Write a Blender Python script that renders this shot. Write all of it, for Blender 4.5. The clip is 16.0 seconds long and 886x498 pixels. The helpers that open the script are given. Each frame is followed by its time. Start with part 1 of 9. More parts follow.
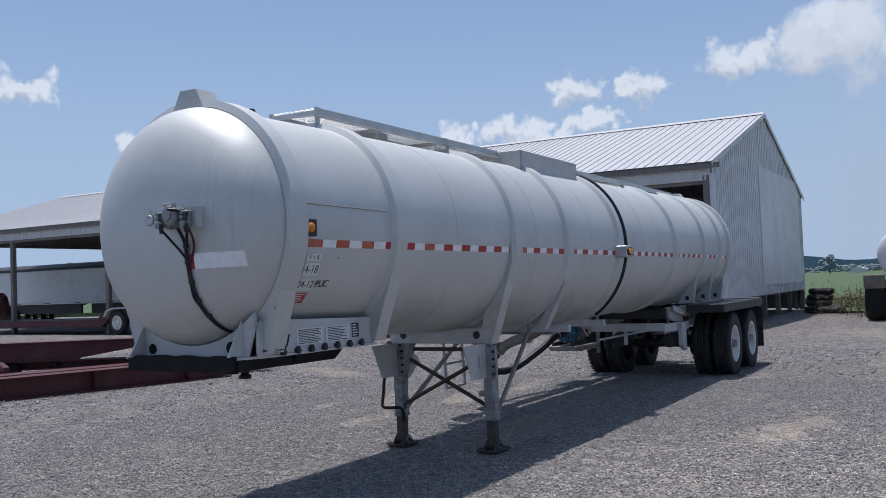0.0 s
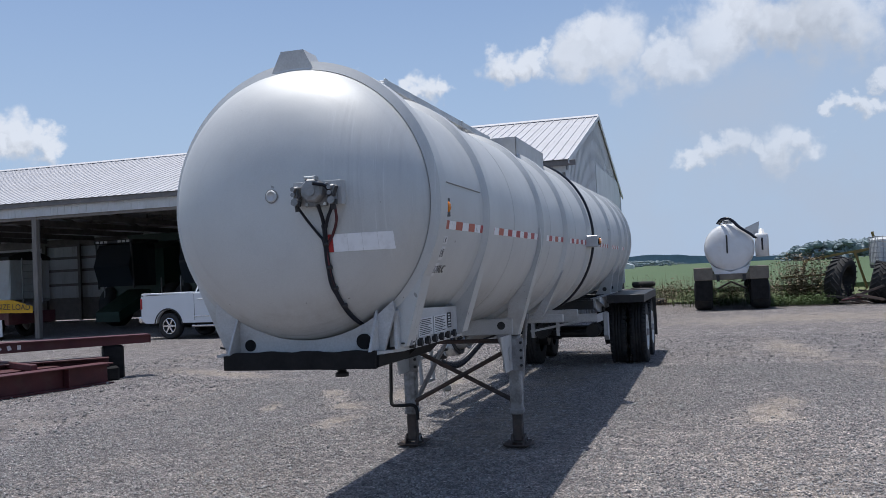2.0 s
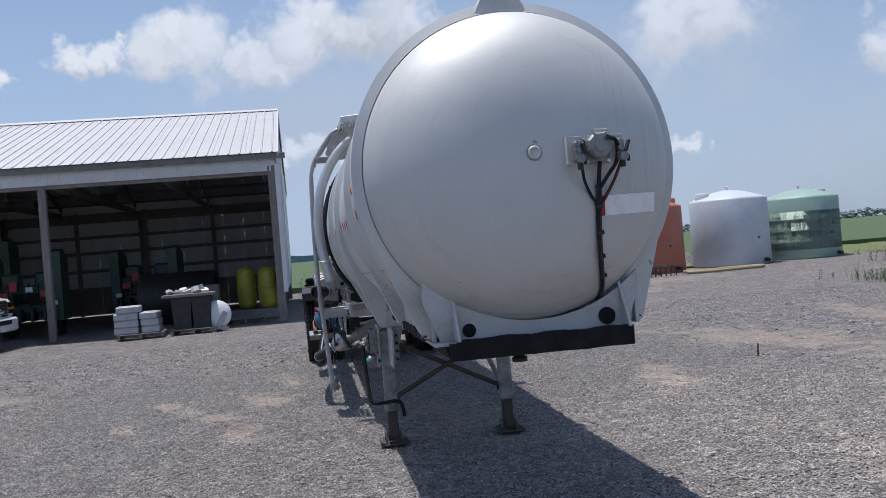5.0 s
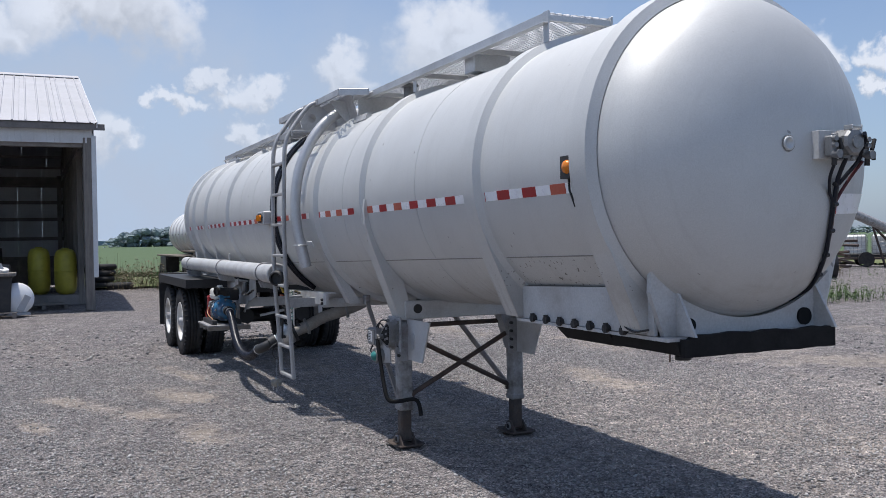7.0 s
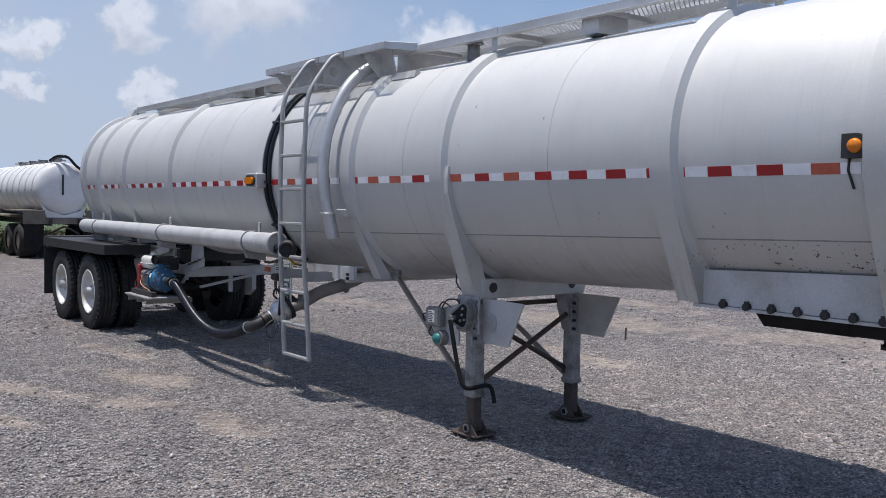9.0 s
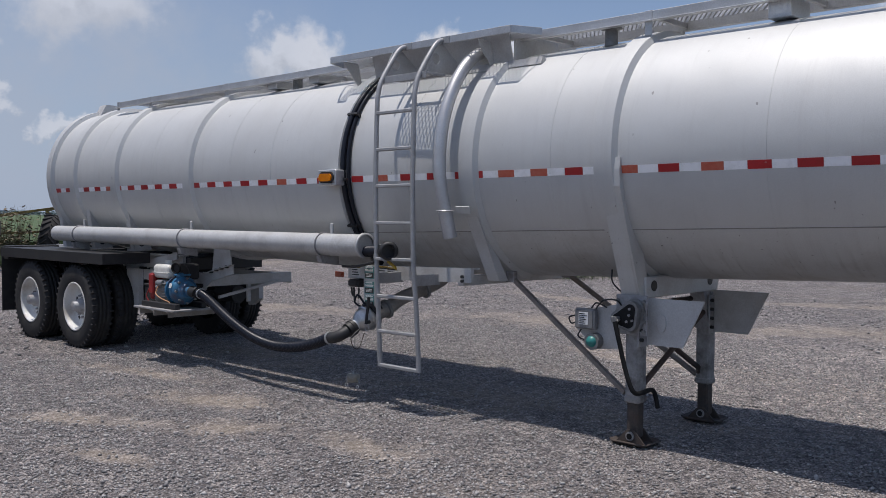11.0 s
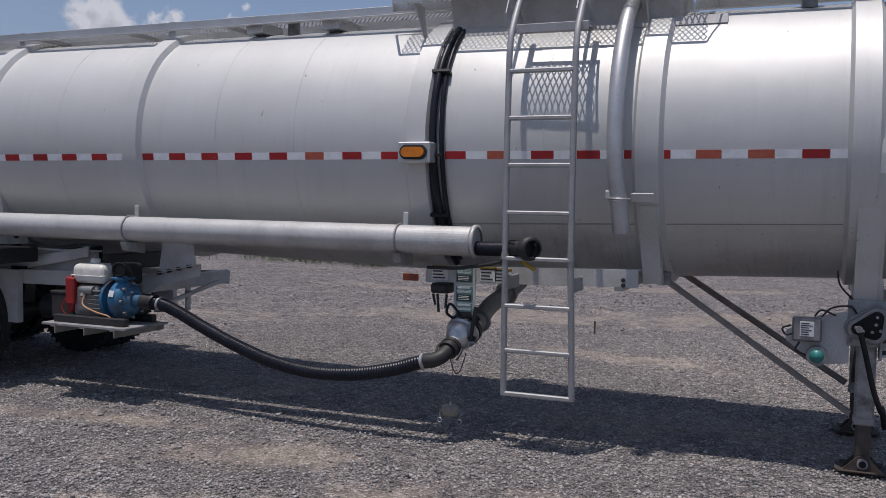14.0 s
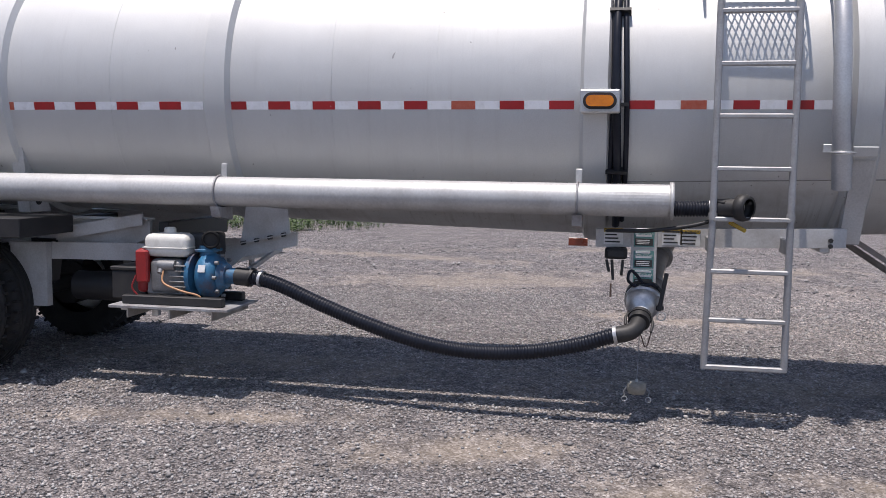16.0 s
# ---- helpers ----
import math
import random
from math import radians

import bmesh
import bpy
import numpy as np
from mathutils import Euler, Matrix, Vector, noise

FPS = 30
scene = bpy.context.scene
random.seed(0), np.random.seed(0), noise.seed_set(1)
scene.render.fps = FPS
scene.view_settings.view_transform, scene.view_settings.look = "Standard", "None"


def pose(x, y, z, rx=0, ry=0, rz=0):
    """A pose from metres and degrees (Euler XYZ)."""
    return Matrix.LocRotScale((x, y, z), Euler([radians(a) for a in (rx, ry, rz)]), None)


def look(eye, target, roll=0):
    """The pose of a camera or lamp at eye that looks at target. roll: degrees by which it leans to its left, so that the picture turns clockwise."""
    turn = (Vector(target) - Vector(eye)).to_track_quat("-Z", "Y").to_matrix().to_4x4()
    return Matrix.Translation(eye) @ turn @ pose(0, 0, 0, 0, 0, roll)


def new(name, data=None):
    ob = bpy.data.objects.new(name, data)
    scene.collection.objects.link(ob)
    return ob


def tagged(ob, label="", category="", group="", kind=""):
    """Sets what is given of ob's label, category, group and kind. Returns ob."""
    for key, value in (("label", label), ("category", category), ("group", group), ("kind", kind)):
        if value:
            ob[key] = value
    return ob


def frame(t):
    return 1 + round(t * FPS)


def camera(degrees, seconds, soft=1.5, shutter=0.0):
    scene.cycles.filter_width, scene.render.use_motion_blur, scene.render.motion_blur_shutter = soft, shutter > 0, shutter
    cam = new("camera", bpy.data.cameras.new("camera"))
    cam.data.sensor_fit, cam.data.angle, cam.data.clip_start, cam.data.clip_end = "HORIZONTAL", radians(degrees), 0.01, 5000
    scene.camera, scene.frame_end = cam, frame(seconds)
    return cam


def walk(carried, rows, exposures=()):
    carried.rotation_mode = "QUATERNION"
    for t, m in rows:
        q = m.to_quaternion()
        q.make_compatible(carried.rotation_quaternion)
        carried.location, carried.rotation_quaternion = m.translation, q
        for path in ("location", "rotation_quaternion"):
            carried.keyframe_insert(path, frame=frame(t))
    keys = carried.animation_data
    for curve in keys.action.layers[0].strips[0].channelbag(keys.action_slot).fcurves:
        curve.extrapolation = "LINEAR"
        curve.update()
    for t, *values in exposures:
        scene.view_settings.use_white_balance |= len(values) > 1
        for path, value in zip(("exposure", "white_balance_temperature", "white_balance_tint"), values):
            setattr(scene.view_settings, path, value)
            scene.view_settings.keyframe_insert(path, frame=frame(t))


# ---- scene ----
cam = camera(52.1, 16.0, soft=0.5)
PATH = [
    (0, (4.589, -4.83, 1.636), (3.586, -3.102, 1.713), -2.0),
    (0.5, (4.041, -5.002, 1.642), (3.182, -3.196, 1.692), -1.9),
    (1, (3.474, -5.134, 1.629), (2.619, -3.326, 1.671), -1.9),
    (1.5, (2.888, -5.271, 1.641), (2.216, -3.387, 1.683), -2.6),
    (2, (2.362, -5.328, 1.633), (1.789, -3.413, 1.689), -2.6),
    (2.5, (1.739, -5.406, 1.623), (1.388, -3.438, 1.653), -3.1),
    (3, (1.115, -5.415, 1.656), (0.832, -3.435, 1.659), -3.4),
    (3.5, (0.491, -5.391, 1.65), (0.369, -3.395, 1.674), -2.9),
    (4, (-0.095, -5.293, 1.647), (-0.063, -3.293, 1.639), -2.7),
    (4.2, (-0.33, -5.23, 1.68), (-0.23, -3.233, 1.675), -3.5),
    (6.3, (-2.59, -4.351, 1.68), (-1.989, -2.443, 1.692), -1.9),
    (6.5, (-2.816, -4.195, 1.699), (-2.151, -2.309, 1.705), -1.5),
    (7, (-3.31, -3.884, 1.696), (-2.477, -2.066, 1.674), -1.0),
    (7.5, (-3.736, -3.457, 1.704), (-2.881, -1.649, 1.682), -0.8),
    (8, (-4.166, -3.084, 1.717), (-3.177, -1.347, 1.673), 0.3),
    (8.2, (-4.321, -2.894, 1.73), (-3.291, -1.18, 1.669), 0.4),
    (10.3, (-5.752, -1.117, 1.648), (-4.312, 0.268, 1.566), 1.1),
    (10.5, (-5.888, -0.897, 1.628), (-4.446, 0.487, 1.546), 0.7),
    (11, (-6.131, -0.386, 1.625), (-4.678, 0.986, 1.551), 0.2),
    (11.5, (-6.365, 0.174, 1.649), (-4.788, 1.399, 1.533), 0.7),
    (12, (-6.521, 0.854, 1.646), (-4.917, 2.045, 1.54), 0.8),
    (12.5, (-6.603, 1.412, 1.658), (-4.956, 2.542, 1.545), 0.7),
    (13, (-6.629, 2.092, 1.658), (-4.942, 3.162, 1.572), 0.6),
    (13.5, (-6.649, 2.656, 1.649), (-4.89, 3.603, 1.55), 0.6),
    (14, (-6.606, 3.306, 1.635), (-4.762, 4.073, 1.527), 0.9),
    (14.5, (-6.629, 3.889, 1.602), (-4.728, 4.496, 1.46), 0.8),
    (15, (-6.602, 4.411, 1.569), (-4.701, 5.016, 1.423), 0.8),
    (15.5, (-6.64, 5.019, 1.542), (-4.71, 5.508, 1.358), 1.1),
    (16, (-6.574, 5.676, 1.565), (-4.622, 6.073, 1.379), 0.7),
]
EXPOSURES = [(0.0, -0.14, 6150, 10), (1.5, -0.08, 6250, 10), (4.2, -0.05, 6300, 11), (6.5, 0.02, 6350, 11), (8.2, 0.05, 6430, 12), (10.5, -0.2, 6480, 13), (11.0, -0.31, 6500, 13), (12.5, -0.48, 6550, 14), (13.5, -0.5, 6560, 15), (14.5, -0.42, 6560, 15), (16.0, 0.12, 6650, 16)]
walk(cam, [(t, look(e, g, r)) for t, e, g, r in PATH], EXPOSURES)

# ---- light ----
SUN_SHIFT = (0.162, -0.08)          # how far a shadow falls per metre of height
sun_dir = Vector((-SUN_SHIFT[0], -SUN_SHIFT[1], 1)).normalized()
SUN_EL = math.asin(sun_dir.z)
SUN_AZ = math.atan2(sun_dir.x, sun_dir.y)
sun = new("sun", bpy.data.lights.new("sun", "SUN"))
sun.data.energy, sun.data.angle, sun.data.color = 4.4, radians(0.53), (1.0, 0.96, 0.9)
sun.matrix_world = look(sun_dir * 50, (0, 0, 0))


def nd(tree, kind, **kw):
    n = tree.nodes.new(kind)
    for k, v in kw.items():
        if k in n.inputs:
            n.inputs[k].default_value = v
        else:
            setattr(n, k, v)
    return n


def build_world():
    w = bpy.data.worlds.new("sky")
    scene.world = w
    w.use_nodes = True
    t = w.node_tree
    t.nodes.clear()
    L = t.links.new
    sky = nd(t, "ShaderNodeTexSky", sky_type="NISHITA")
    sky.sun_disc, sky.sun_elevation, sky.sun_rotation = False, SUN_EL, SUN_AZ
    sky.air_density, sky.dust_density, sky.ozone_density = 1.0, 1.5, 2.0
    co = nd(t, "ShaderNodeTexCoord")
    sep = nd(t, "ShaderNodeSeparateXYZ")
    L(co.outputs["Generated"], sep.inputs[0])

    def m(op, a, b=None, c=None):
        n = nd(t, "ShaderNodeMath", operation=op)
        for i, v in enumerate((a, b, c)):
            if v is None:
                continue
            if isinstance(v, (int, float)):
                n.inputs[i].default_value = v
            else:
                L(v, n.inputs[i])
        return n.outputs[0]
    az = m("ARCTAN2", sep.outputs[0], sep.outputs[1])
    el = m("ARCSINE", sep.outputs[2])
    # the view direction in degrees, stirred by two scales of turbulence so that lobes get cauliflower edges
    deg = 180 / math.pi
    flat = nd(t, "ShaderNodeCombineXYZ")
    L(m("MULTIPLY", az, deg), flat.inputs[0])
    L(m("MULTIPLY", el, deg), flat.inputs[1])

    def vmath(op, a, b=None, scale=None):
        n = nd(t, "ShaderNodeVectorMath", operation=op)
        for k, v in enumerate((a, b)):
            if v is None:
                continue
            if isinstance(v, tuple):
                n.inputs[k].default_value = v
            else:
                L(v, n.inputs[k])
        if scale is not None:
            n.inputs["Scale"].default_value = scale
        return n.outputs["Value" if op == "DISTANCE" else 0]
    where = flat.outputs[0]
    for freq, amp, det in ((16.0, 2.2, 3.0), (46.0, 1.5, 8.0)):
        tn = nd(t, "ShaderNodeTexNoise", Scale=freq, Detail=det, Roughness=0.58)
        L(co.outputs["Generated"], tn.inputs["Vector"])
        where = vmath("ADD", where, vmath("SCALE", vmath("SUBTRACT", tn.outputs["Color"], (0.5, 0.5, 0.5)), scale=amp * 2))
    where = vmath("MULTIPLY", where, (1.0, 1.0, 0.0))
    # cumulus: azimuth, elevation, half width, half height (degrees), each heaped up from round lobes on a flat base
    clouds = ((-6.4, 13.0, 2.6, 1.9), (-10.9, 12.7, 2.2, 1.1), (-17.5, 11.4, 1.7, 0.8), (-21.4, 11.5, 1.7, 0.8), (-25.2, 9.4, 2.4, 1.0), (-29.0, 9.4, 1.6, 0.7), (-21.0, 9.2, 2.2, 0.7), (-55.3, 12.3, 2.0, 0.8), (-42.5, 8.5, 3.6, 1.0), (-48.0, 9.0, 1.6, 0.6),
              (-1.6, 12.4, 2.2, 1.5), (2.2, 14.0, 3.2, 1.9), (6.6, 13.4, 3.0, 1.6), (0.2, 6.6, 2.2, 1.0), (4.1, 6.4, 2.4, 1.0), (8.6, 8.8, 1.8, 0.8), (12.8, 9.2, 2.2, 1.0), (10.7, 10.4, 1.6, 0.7), (13.2, 6.5, 1.8, 0.7),
              (18.4, 10.6, 1.6, 1.3), (19.6, 6.8, 1.8, 0.9), (25.3, 12.6, 2.8, 2.3), (23.6, 4.8, 2.0, 0.8), (37.0, 9.6, 3.0, 1.7), (46.8, 10.3, 1.9, 1.0), (50.2, 10.2, 1.5, 0.9), (54.0, 10.6, 1.4, 0.5), (50.2, 8.3, 1.6, 0.6),
              (75, 10.0, 4.0, 1.8), (100, 9.0, 4.0, 1.6), (125, 11.0, 4.0, 2.0), (150, 10.0, 5.0, 2.0), (-75, 9.0, 4.0, 1.5), (-100, 10.0, 5.0, 2.0), (-130, 9.0, 4.0, 1.8), (-160, 10.0, 4.0, 1.8))
    rnd = random.Random(8)
    lobes = []
    for a, e, hw, hh in clouds:
        n = max(2, round(hw / hh * 1.4))
        for k in range(n):
            u = -0.8 + 1.6 * (k + 0.5) / n
            r = hh * (0.95 - 0.35 * abs(u)) * rnd.uniform(0.75, 1.1)
            lobes.append((a + u * hw, e - hh * 0.55 + r * 0.7, r * 1.3))
        lobes.append((a + rnd.uniform(-0.3, 0.3) * hw, e + hh * 0.35, hh * 0.8))

    def density(p):
        out = None
        for a, e, r in lobes:
            d = m("SUBTRACT", 1.0, m("DIVIDE", vmath("DISTANCE", p, (a, e, 0.0)), r * 1.25))
            out = d if out is None else m("MAXIMUM", out, d)
        return m("MAXIMUM", out, -1.0)
    dens, above = density(where), density(vmath("ADD", where, (0.25, 0.85, 0.0)))
    n2 = nd(t, "ShaderNodeTexNoise", Scale=7.0, Detail=9.0, Roughness=0.6)
    L(co.outputs["Generated"], n2.inputs["Vector"])
    cl = nd(t, "ShaderNodeMapRange", interpolation_type="SMOOTHSTEP")
    cl.inputs[1].default_value, cl.inputs[2].default_value = -0.12, 0.62
    L(dens, cl.inputs[0])
    # milky haze low over the horizon, broken by thin cloud
    hz = nd(t, "ShaderNodeMapRange", interpolation_type="SMOOTHSTEP")
    hz.inputs[1].default_value, hz.inputs[2].default_value, hz.inputs[3].default_value, hz.inputs[4].default_value = radians(-1), radians(24), 0.95, 0.22
    L(el, hz.inputs[0])
    thin = nd(t, "ShaderNodeMapRange", interpolation_type="SMOOTHSTEP")
    thin.inputs[1].default_value, thin.inputs[2].default_value, thin.inputs[3].default_value, thin.inputs[4].default_value = 0.36, 0.66, 0.35, 0.85
    L(n2.outputs[0], thin.inputs[0])
    side = nd(t, "ShaderNodeMapRange", interpolation_type="SMOOTHSTEP")
    side.inputs[1].default_value, side.inputs[2].default_value = radians(-14), radians(0)
    L(az, side.inputs[0])
    low = nd(t, "ShaderNodeMapRange", interpolation_type="SMOOTHSTEP")
    low.inputs[1].default_value, low.inputs[2].default_value, low.inputs[3].default_value, low.inputs[4].default_value = radians(9), radians(18), 1.0, 0.0
    L(el, low.inputs[0])
    east = nd(t, "ShaderNodeMapRange", interpolation_type="SMOOTHSTEP")
    east.inputs[1].default_value, east.inputs[2].default_value, east.inputs[3].default_value, east.inputs[4].default_value = radians(30), radians(46), 1.0, 0.15
    L(az, east.inputs[0])
    sheet_ = m("MULTIPLY", m("MULTIPLY", m("MULTIPLY", thin.outputs[0], side.outputs[0]), low.outputs[0]), east.outputs[0])
    # tops in the sun, grey undersides; the broad cloud deck towards the north-east is the greyest
    deck = nd(t, "ShaderNodeMapRange", interpolation_type="SMOOTHSTEP")
    deck.inputs[1].default_value, deck.inputs[2].default_value, deck.inputs[4].default_value = 5.0, 1.2, 0.16
    L(vmath("DISTANCE", where, (5.6, 12.8, 0.0)), deck.inputs[0])
    lit = m("SUBTRACT", m("ADD", m("MULTIPLY", m("SUBTRACT", dens, above), 0.30), 0.95), deck.outputs[0])
    lit = m("MINIMUM", m("MAXIMUM", lit, 0.66), 1.05)
    white = nd(t, "ShaderNodeVectorMath", operation="SCALE")
    white.inputs[0].default_value = (7.7, 8.0, 8.6)
    L(lit, white.inputs["Scale"])
    tone = nd(t, "ShaderNodeMixRGB", blend_type="MULTIPLY")
    tone.inputs[0].default_value, tone.inputs[2].default_value = 1.0, (1.0, 1.08, 1.22, 1)
    L(sky.outputs[0], tone.inputs[1])
    mix1 = nd(t, "ShaderNodeMixRGB")
    mix1.inputs[2].default_value = (4.4, 5.7, 7.6, 1)
    L(tone.outputs[0], mix1.inputs[1])
    clear = nd(t, "ShaderNodeMapRange", interpolation_type="SMOOTHSTEP")
    clear.inputs[1].default_value, clear.inputs[2].default_value, clear.inputs[3].default_value, clear.inputs[4].default_value = radians(10), radians(40), 1.0, 0.4
    L(az, clear.inputs[0])
    L(m("MULTIPLY", hz.outputs[0], clear.outputs[0]), mix1.inputs[0])
    mix3 = nd(t, "ShaderNodeMixRGB")
    mix3.inputs[2].default_value = (4.5, 5.25, 6.5, 1)
    L(mix1.outputs[0], mix3.inputs[1])
    L(sheet_, mix3.inputs[0])
    mix2 = nd(t, "ShaderNodeMixRGB")
    # behind the thin sheet the heaps are paler
    L(m("MULTIPLY", cl.outputs[0], m("SUBTRACT", 0.9, m("MULTIPLY", sheet_, 0.5))), mix2.inputs[0])
    L(mix3.outputs[0], mix2.inputs[1])
    L(white.outputs[0], mix2.inputs[2])
    bg = nd(t, "ShaderNodeBackground", Strength=0.1)
    L(mix2.outputs[0], bg.inputs[0])
    out = nd(t, "ShaderNodeOutputWorld")
    L(bg.outputs[0], out.inputs[0])


build_world()


# ---- materials ----
def mat(name, c1, c2=None, rough=0.6, metal=0.0, scale=6.0, fine=60.0, bump=0.15, dist=0.004, spec=0.5, stain=None, stain_scale=1.5, stain_amt=0.35, stretch=(1, 1, 1), rvar=0.12, rand=0.0):
    """Two scales of variation in colour and roughness, fine relief, and an optional stain of its own colour."""
    ma = bpy.data.materials.new(name)
    ma.use_nodes = True
    t = ma.node_tree
    b = t.nodes["Principled BSDF"]
    L = t.links.new
    c2 = c2 or tuple(v * 0.8 for v in c1)
    co = nd(t, "ShaderNodeTexCoord")
    mp = nd(t, "ShaderNodeMapping")
    mp.inputs["Scale"].default_value = stretch
    L(co.outputs["Object"], mp.inputs[0])
    na = nd(t, "ShaderNodeTexNoise", Scale=scale, Detail=5.0, Roughness=0.6)
    nb = nd(t, "ShaderNodeTexNoise", Scale=fine, Detail=4.0, Roughness=0.6)
    L(mp.outputs[0], na.inputs["Vector"])
    L(mp.outputs[0], nb.inputs["Vector"])
    ramp = nd(t, "ShaderNodeMapRange")
    ramp.inputs[1].default_value, ramp.inputs[2].default_value = 0.35, 0.68
    L(na.outputs[0], ramp.inputs[0])
    mx = nd(t, "ShaderNodeMixRGB")
    mx.inputs[1].default_value, mx.inputs[2].default_value = (*c1, 1), (*c2, 1)
    L(ramp.outputs[0], mx.inputs[0])
    col = mx.outputs[0]
    ov = nd(t, "ShaderNodeMixRGB", blend_type="OVERLAY")
    ov.inputs[0].default_value = 0.25
    L(col, ov.inputs[1])
    L(nb.outputs[0], ov.inputs[2])
    col = ov.outputs[0]
    if stain:
        ns = nd(t, "ShaderNodeTexNoise", Scale=stain_scale, Detail=7.0, Roughness=0.65)
        L(mp.outputs[0], ns.inputs["Vector"])
        rs = nd(t, "ShaderNodeMapRange")
        rs.inputs[1].default_value, rs.inputs[2].default_value, rs.inputs[4].default_value = 0.5, 0.72, stain_amt
        L(ns.outputs[0], rs.inputs[0])
        ms = nd(t, "ShaderNodeMixRGB")
        ms.inputs[2].default_value = (*stain, 1)
        L(rs.outputs[0], ms.inputs[0])
        L(col, ms.inputs[1])
        col = ms.outputs[0]
    if rand:
        oi = nd(t, "ShaderNodeObjectInfo")
        hs = nd(t, "ShaderNodeHueSaturation")
        mr = nd(t, "ShaderNodeMapRange")
        mr.inputs[3].default_value, mr.inputs[4].default_value = 1 - rand, 1 + rand
        L(oi.outputs["Random"], mr.inputs[0])
        L(mr.outputs[0], hs.inputs["Value"])
        L(col, hs.inputs["Color"])
        col = hs.outputs[0]
    L(col, b.inputs["Base Color"])
    rr = nd(t, "ShaderNodeMapRange")
    rr.inputs[3].default_value, rr.inputs[4].default_value = max(0.03, rough - rvar), min(1, rough + rvar)
    L(na.outputs[0], rr.inputs[0])
    L(rr.outputs[0], b.inputs["Roughness"])
    b.inputs["Metallic"].default_value = metal
    b.inputs["Specular IOR Level"].default_value = spec
    if bump:
        bp = nd(t, "ShaderNodeBump", Strength=bump, Distance=dist)
        L(nb.outputs[0], bp.inputs["Height"])
        L(bp.outputs[0], b.inputs["Normal"])
    return ma


def glass(name, tint=(0.02, 0.025, 0.03), rough=0.04):
    ma = bpy.data.materials.new(name)
    ma.use_nodes = True
    b = ma.node_tree.nodes["Principled BSDF"]
    b.inputs["Base Color"].default_value = (*tint, 1)
    b.inputs["Roughness"].default_value = rough
    b.inputs["Specular IOR Level"].default_value = 0.6
    return ma


def shell_paint():
    """Satin silver barrel: cloudy, faintly brushed round the barrel, run marks on the front head and smudges on the belly."""
    ma = mat("silver_barrel_paint", (0.60, 0.603, 0.59), (0.552, 0.554, 0.542), rough=0.575, metal=0.39, scale=1.3, fine=160, bump=0.015, dist=0.002, rvar=0.06)
    t = ma.node_tree
    L = t.links.new
    b = t.nodes["Principled BSDF"]
    co = nd(t, "ShaderNodeTexCoord")
    sep = nd(t, "ShaderNodeSeparateXYZ")
    L(co.outputs["Object"], sep.inputs[0])

    def rng(sock, a, c, lo=0.0, hi=1.0):
        r = nd(t, "ShaderNodeMapRange", interpolation_type="SMOOTHSTEP")
        r.inputs[1].default_value, r.inputs[2].default_value, r.inputs[3].default_value, r.inputs[4].default_value = a, c, lo, hi
        L(sock, r.inputs[0])
        return r.outputs[0]

    def times(p, q):
        n = nd(t, "ShaderNodeMath", operation="MULTIPLY")
        L(p, n.inputs[0])
        L(q, n.inputs[1])
        return n.outputs[0]

    def streaks(scale, size, lo, hi, amt, detail=6.0):
        mp = nd(t, "ShaderNodeMapping")
        mp.inputs["Scale"].default_value = scale
        L(co.outputs["Object"], mp.inputs[0])
        n = nd(t, "ShaderNodeTexNoise", Scale=size, Detail=detail, Roughness=0.7)
        L(mp.outputs[0], n.inputs["Vector"])
        return rng(n.outputs[0], lo, hi, 0.0, amt)

    def stain(colour, fac):
        mx = nd(t, "ShaderNodeMixRGB")
        mx.inputs[2].default_value = (*colour, 1)
        L(b.inputs["Base Color"].links[0].from_socket, mx.inputs[1])
        L(fac, mx.inputs[0])
        L(mx.outputs[0], b.inputs["Base Color"])
    # faint bands and runs all round
    stain((0.44, 0.43, 0.42), streaks((1.0, 9.0, 0.5), 2.0, 0.5, 0.8, 0.35))
    # run marks down one half of the front head
    head = times(rng(sep.outputs[1], -0.2, -0.3), times(rng(sep.outputs[0], 0.2, 0.4), times(rng(sep.outputs[2], 1.65, 1.95), rng(sep.outputs[2], 2.75, 2.55))))
    stain((0.40, 0.40, 0.40), times(head, streaks((9.0, 1.0, 0.35), 2.6, 0.45, 0.75, 0.42)))
    stain((0.80, 0.80, 0.80), times(head, streaks((12.0, 1.0, 0.3), 3.4, 0.55, 0.72, 0.5)))
    # brown film and spatter along the belly
    stain((0.34, 0.30, 0.255), times(rng(sep.outputs[2], 1.62, 1.35), streaks((1.0, 0.7, 1.0), 2.2, 0.42, 0.75, 0.6)))
    stain((0.10, 0.09, 0.08), times(rng(sep.outputs[2], 1.56, 1.5), streaks((1.0, 1.0, 1.0), 34.0, 0.70, 0.74, 0.8, 2.0)))
    stain((0.30, 0.28, 0.255), times(rng(sep.outputs[2], 1.55, 1.25), streaks((1.0, 13.0, 0.5), 2.0, 0.5, 0.7, 0.45)))
    band_ = times(rng(sep.outputs[2], 1.60, 1.54), rng(sep.outputs[2], 1.36, 1.44))
    band_ = times(times(band_, rng(sep.outputs[0], 0.0, -0.2)), times(rng(sep.outputs[1], -0.15, -0.05), rng(sep.outputs[1], 1.1, 0.8)))
    stain((0.07, 0.06, 0.05), times(band_, streaks((1.0, 1.0, 1.0), 40.0, 0.66, 0.69, 0.85, 1.0)))
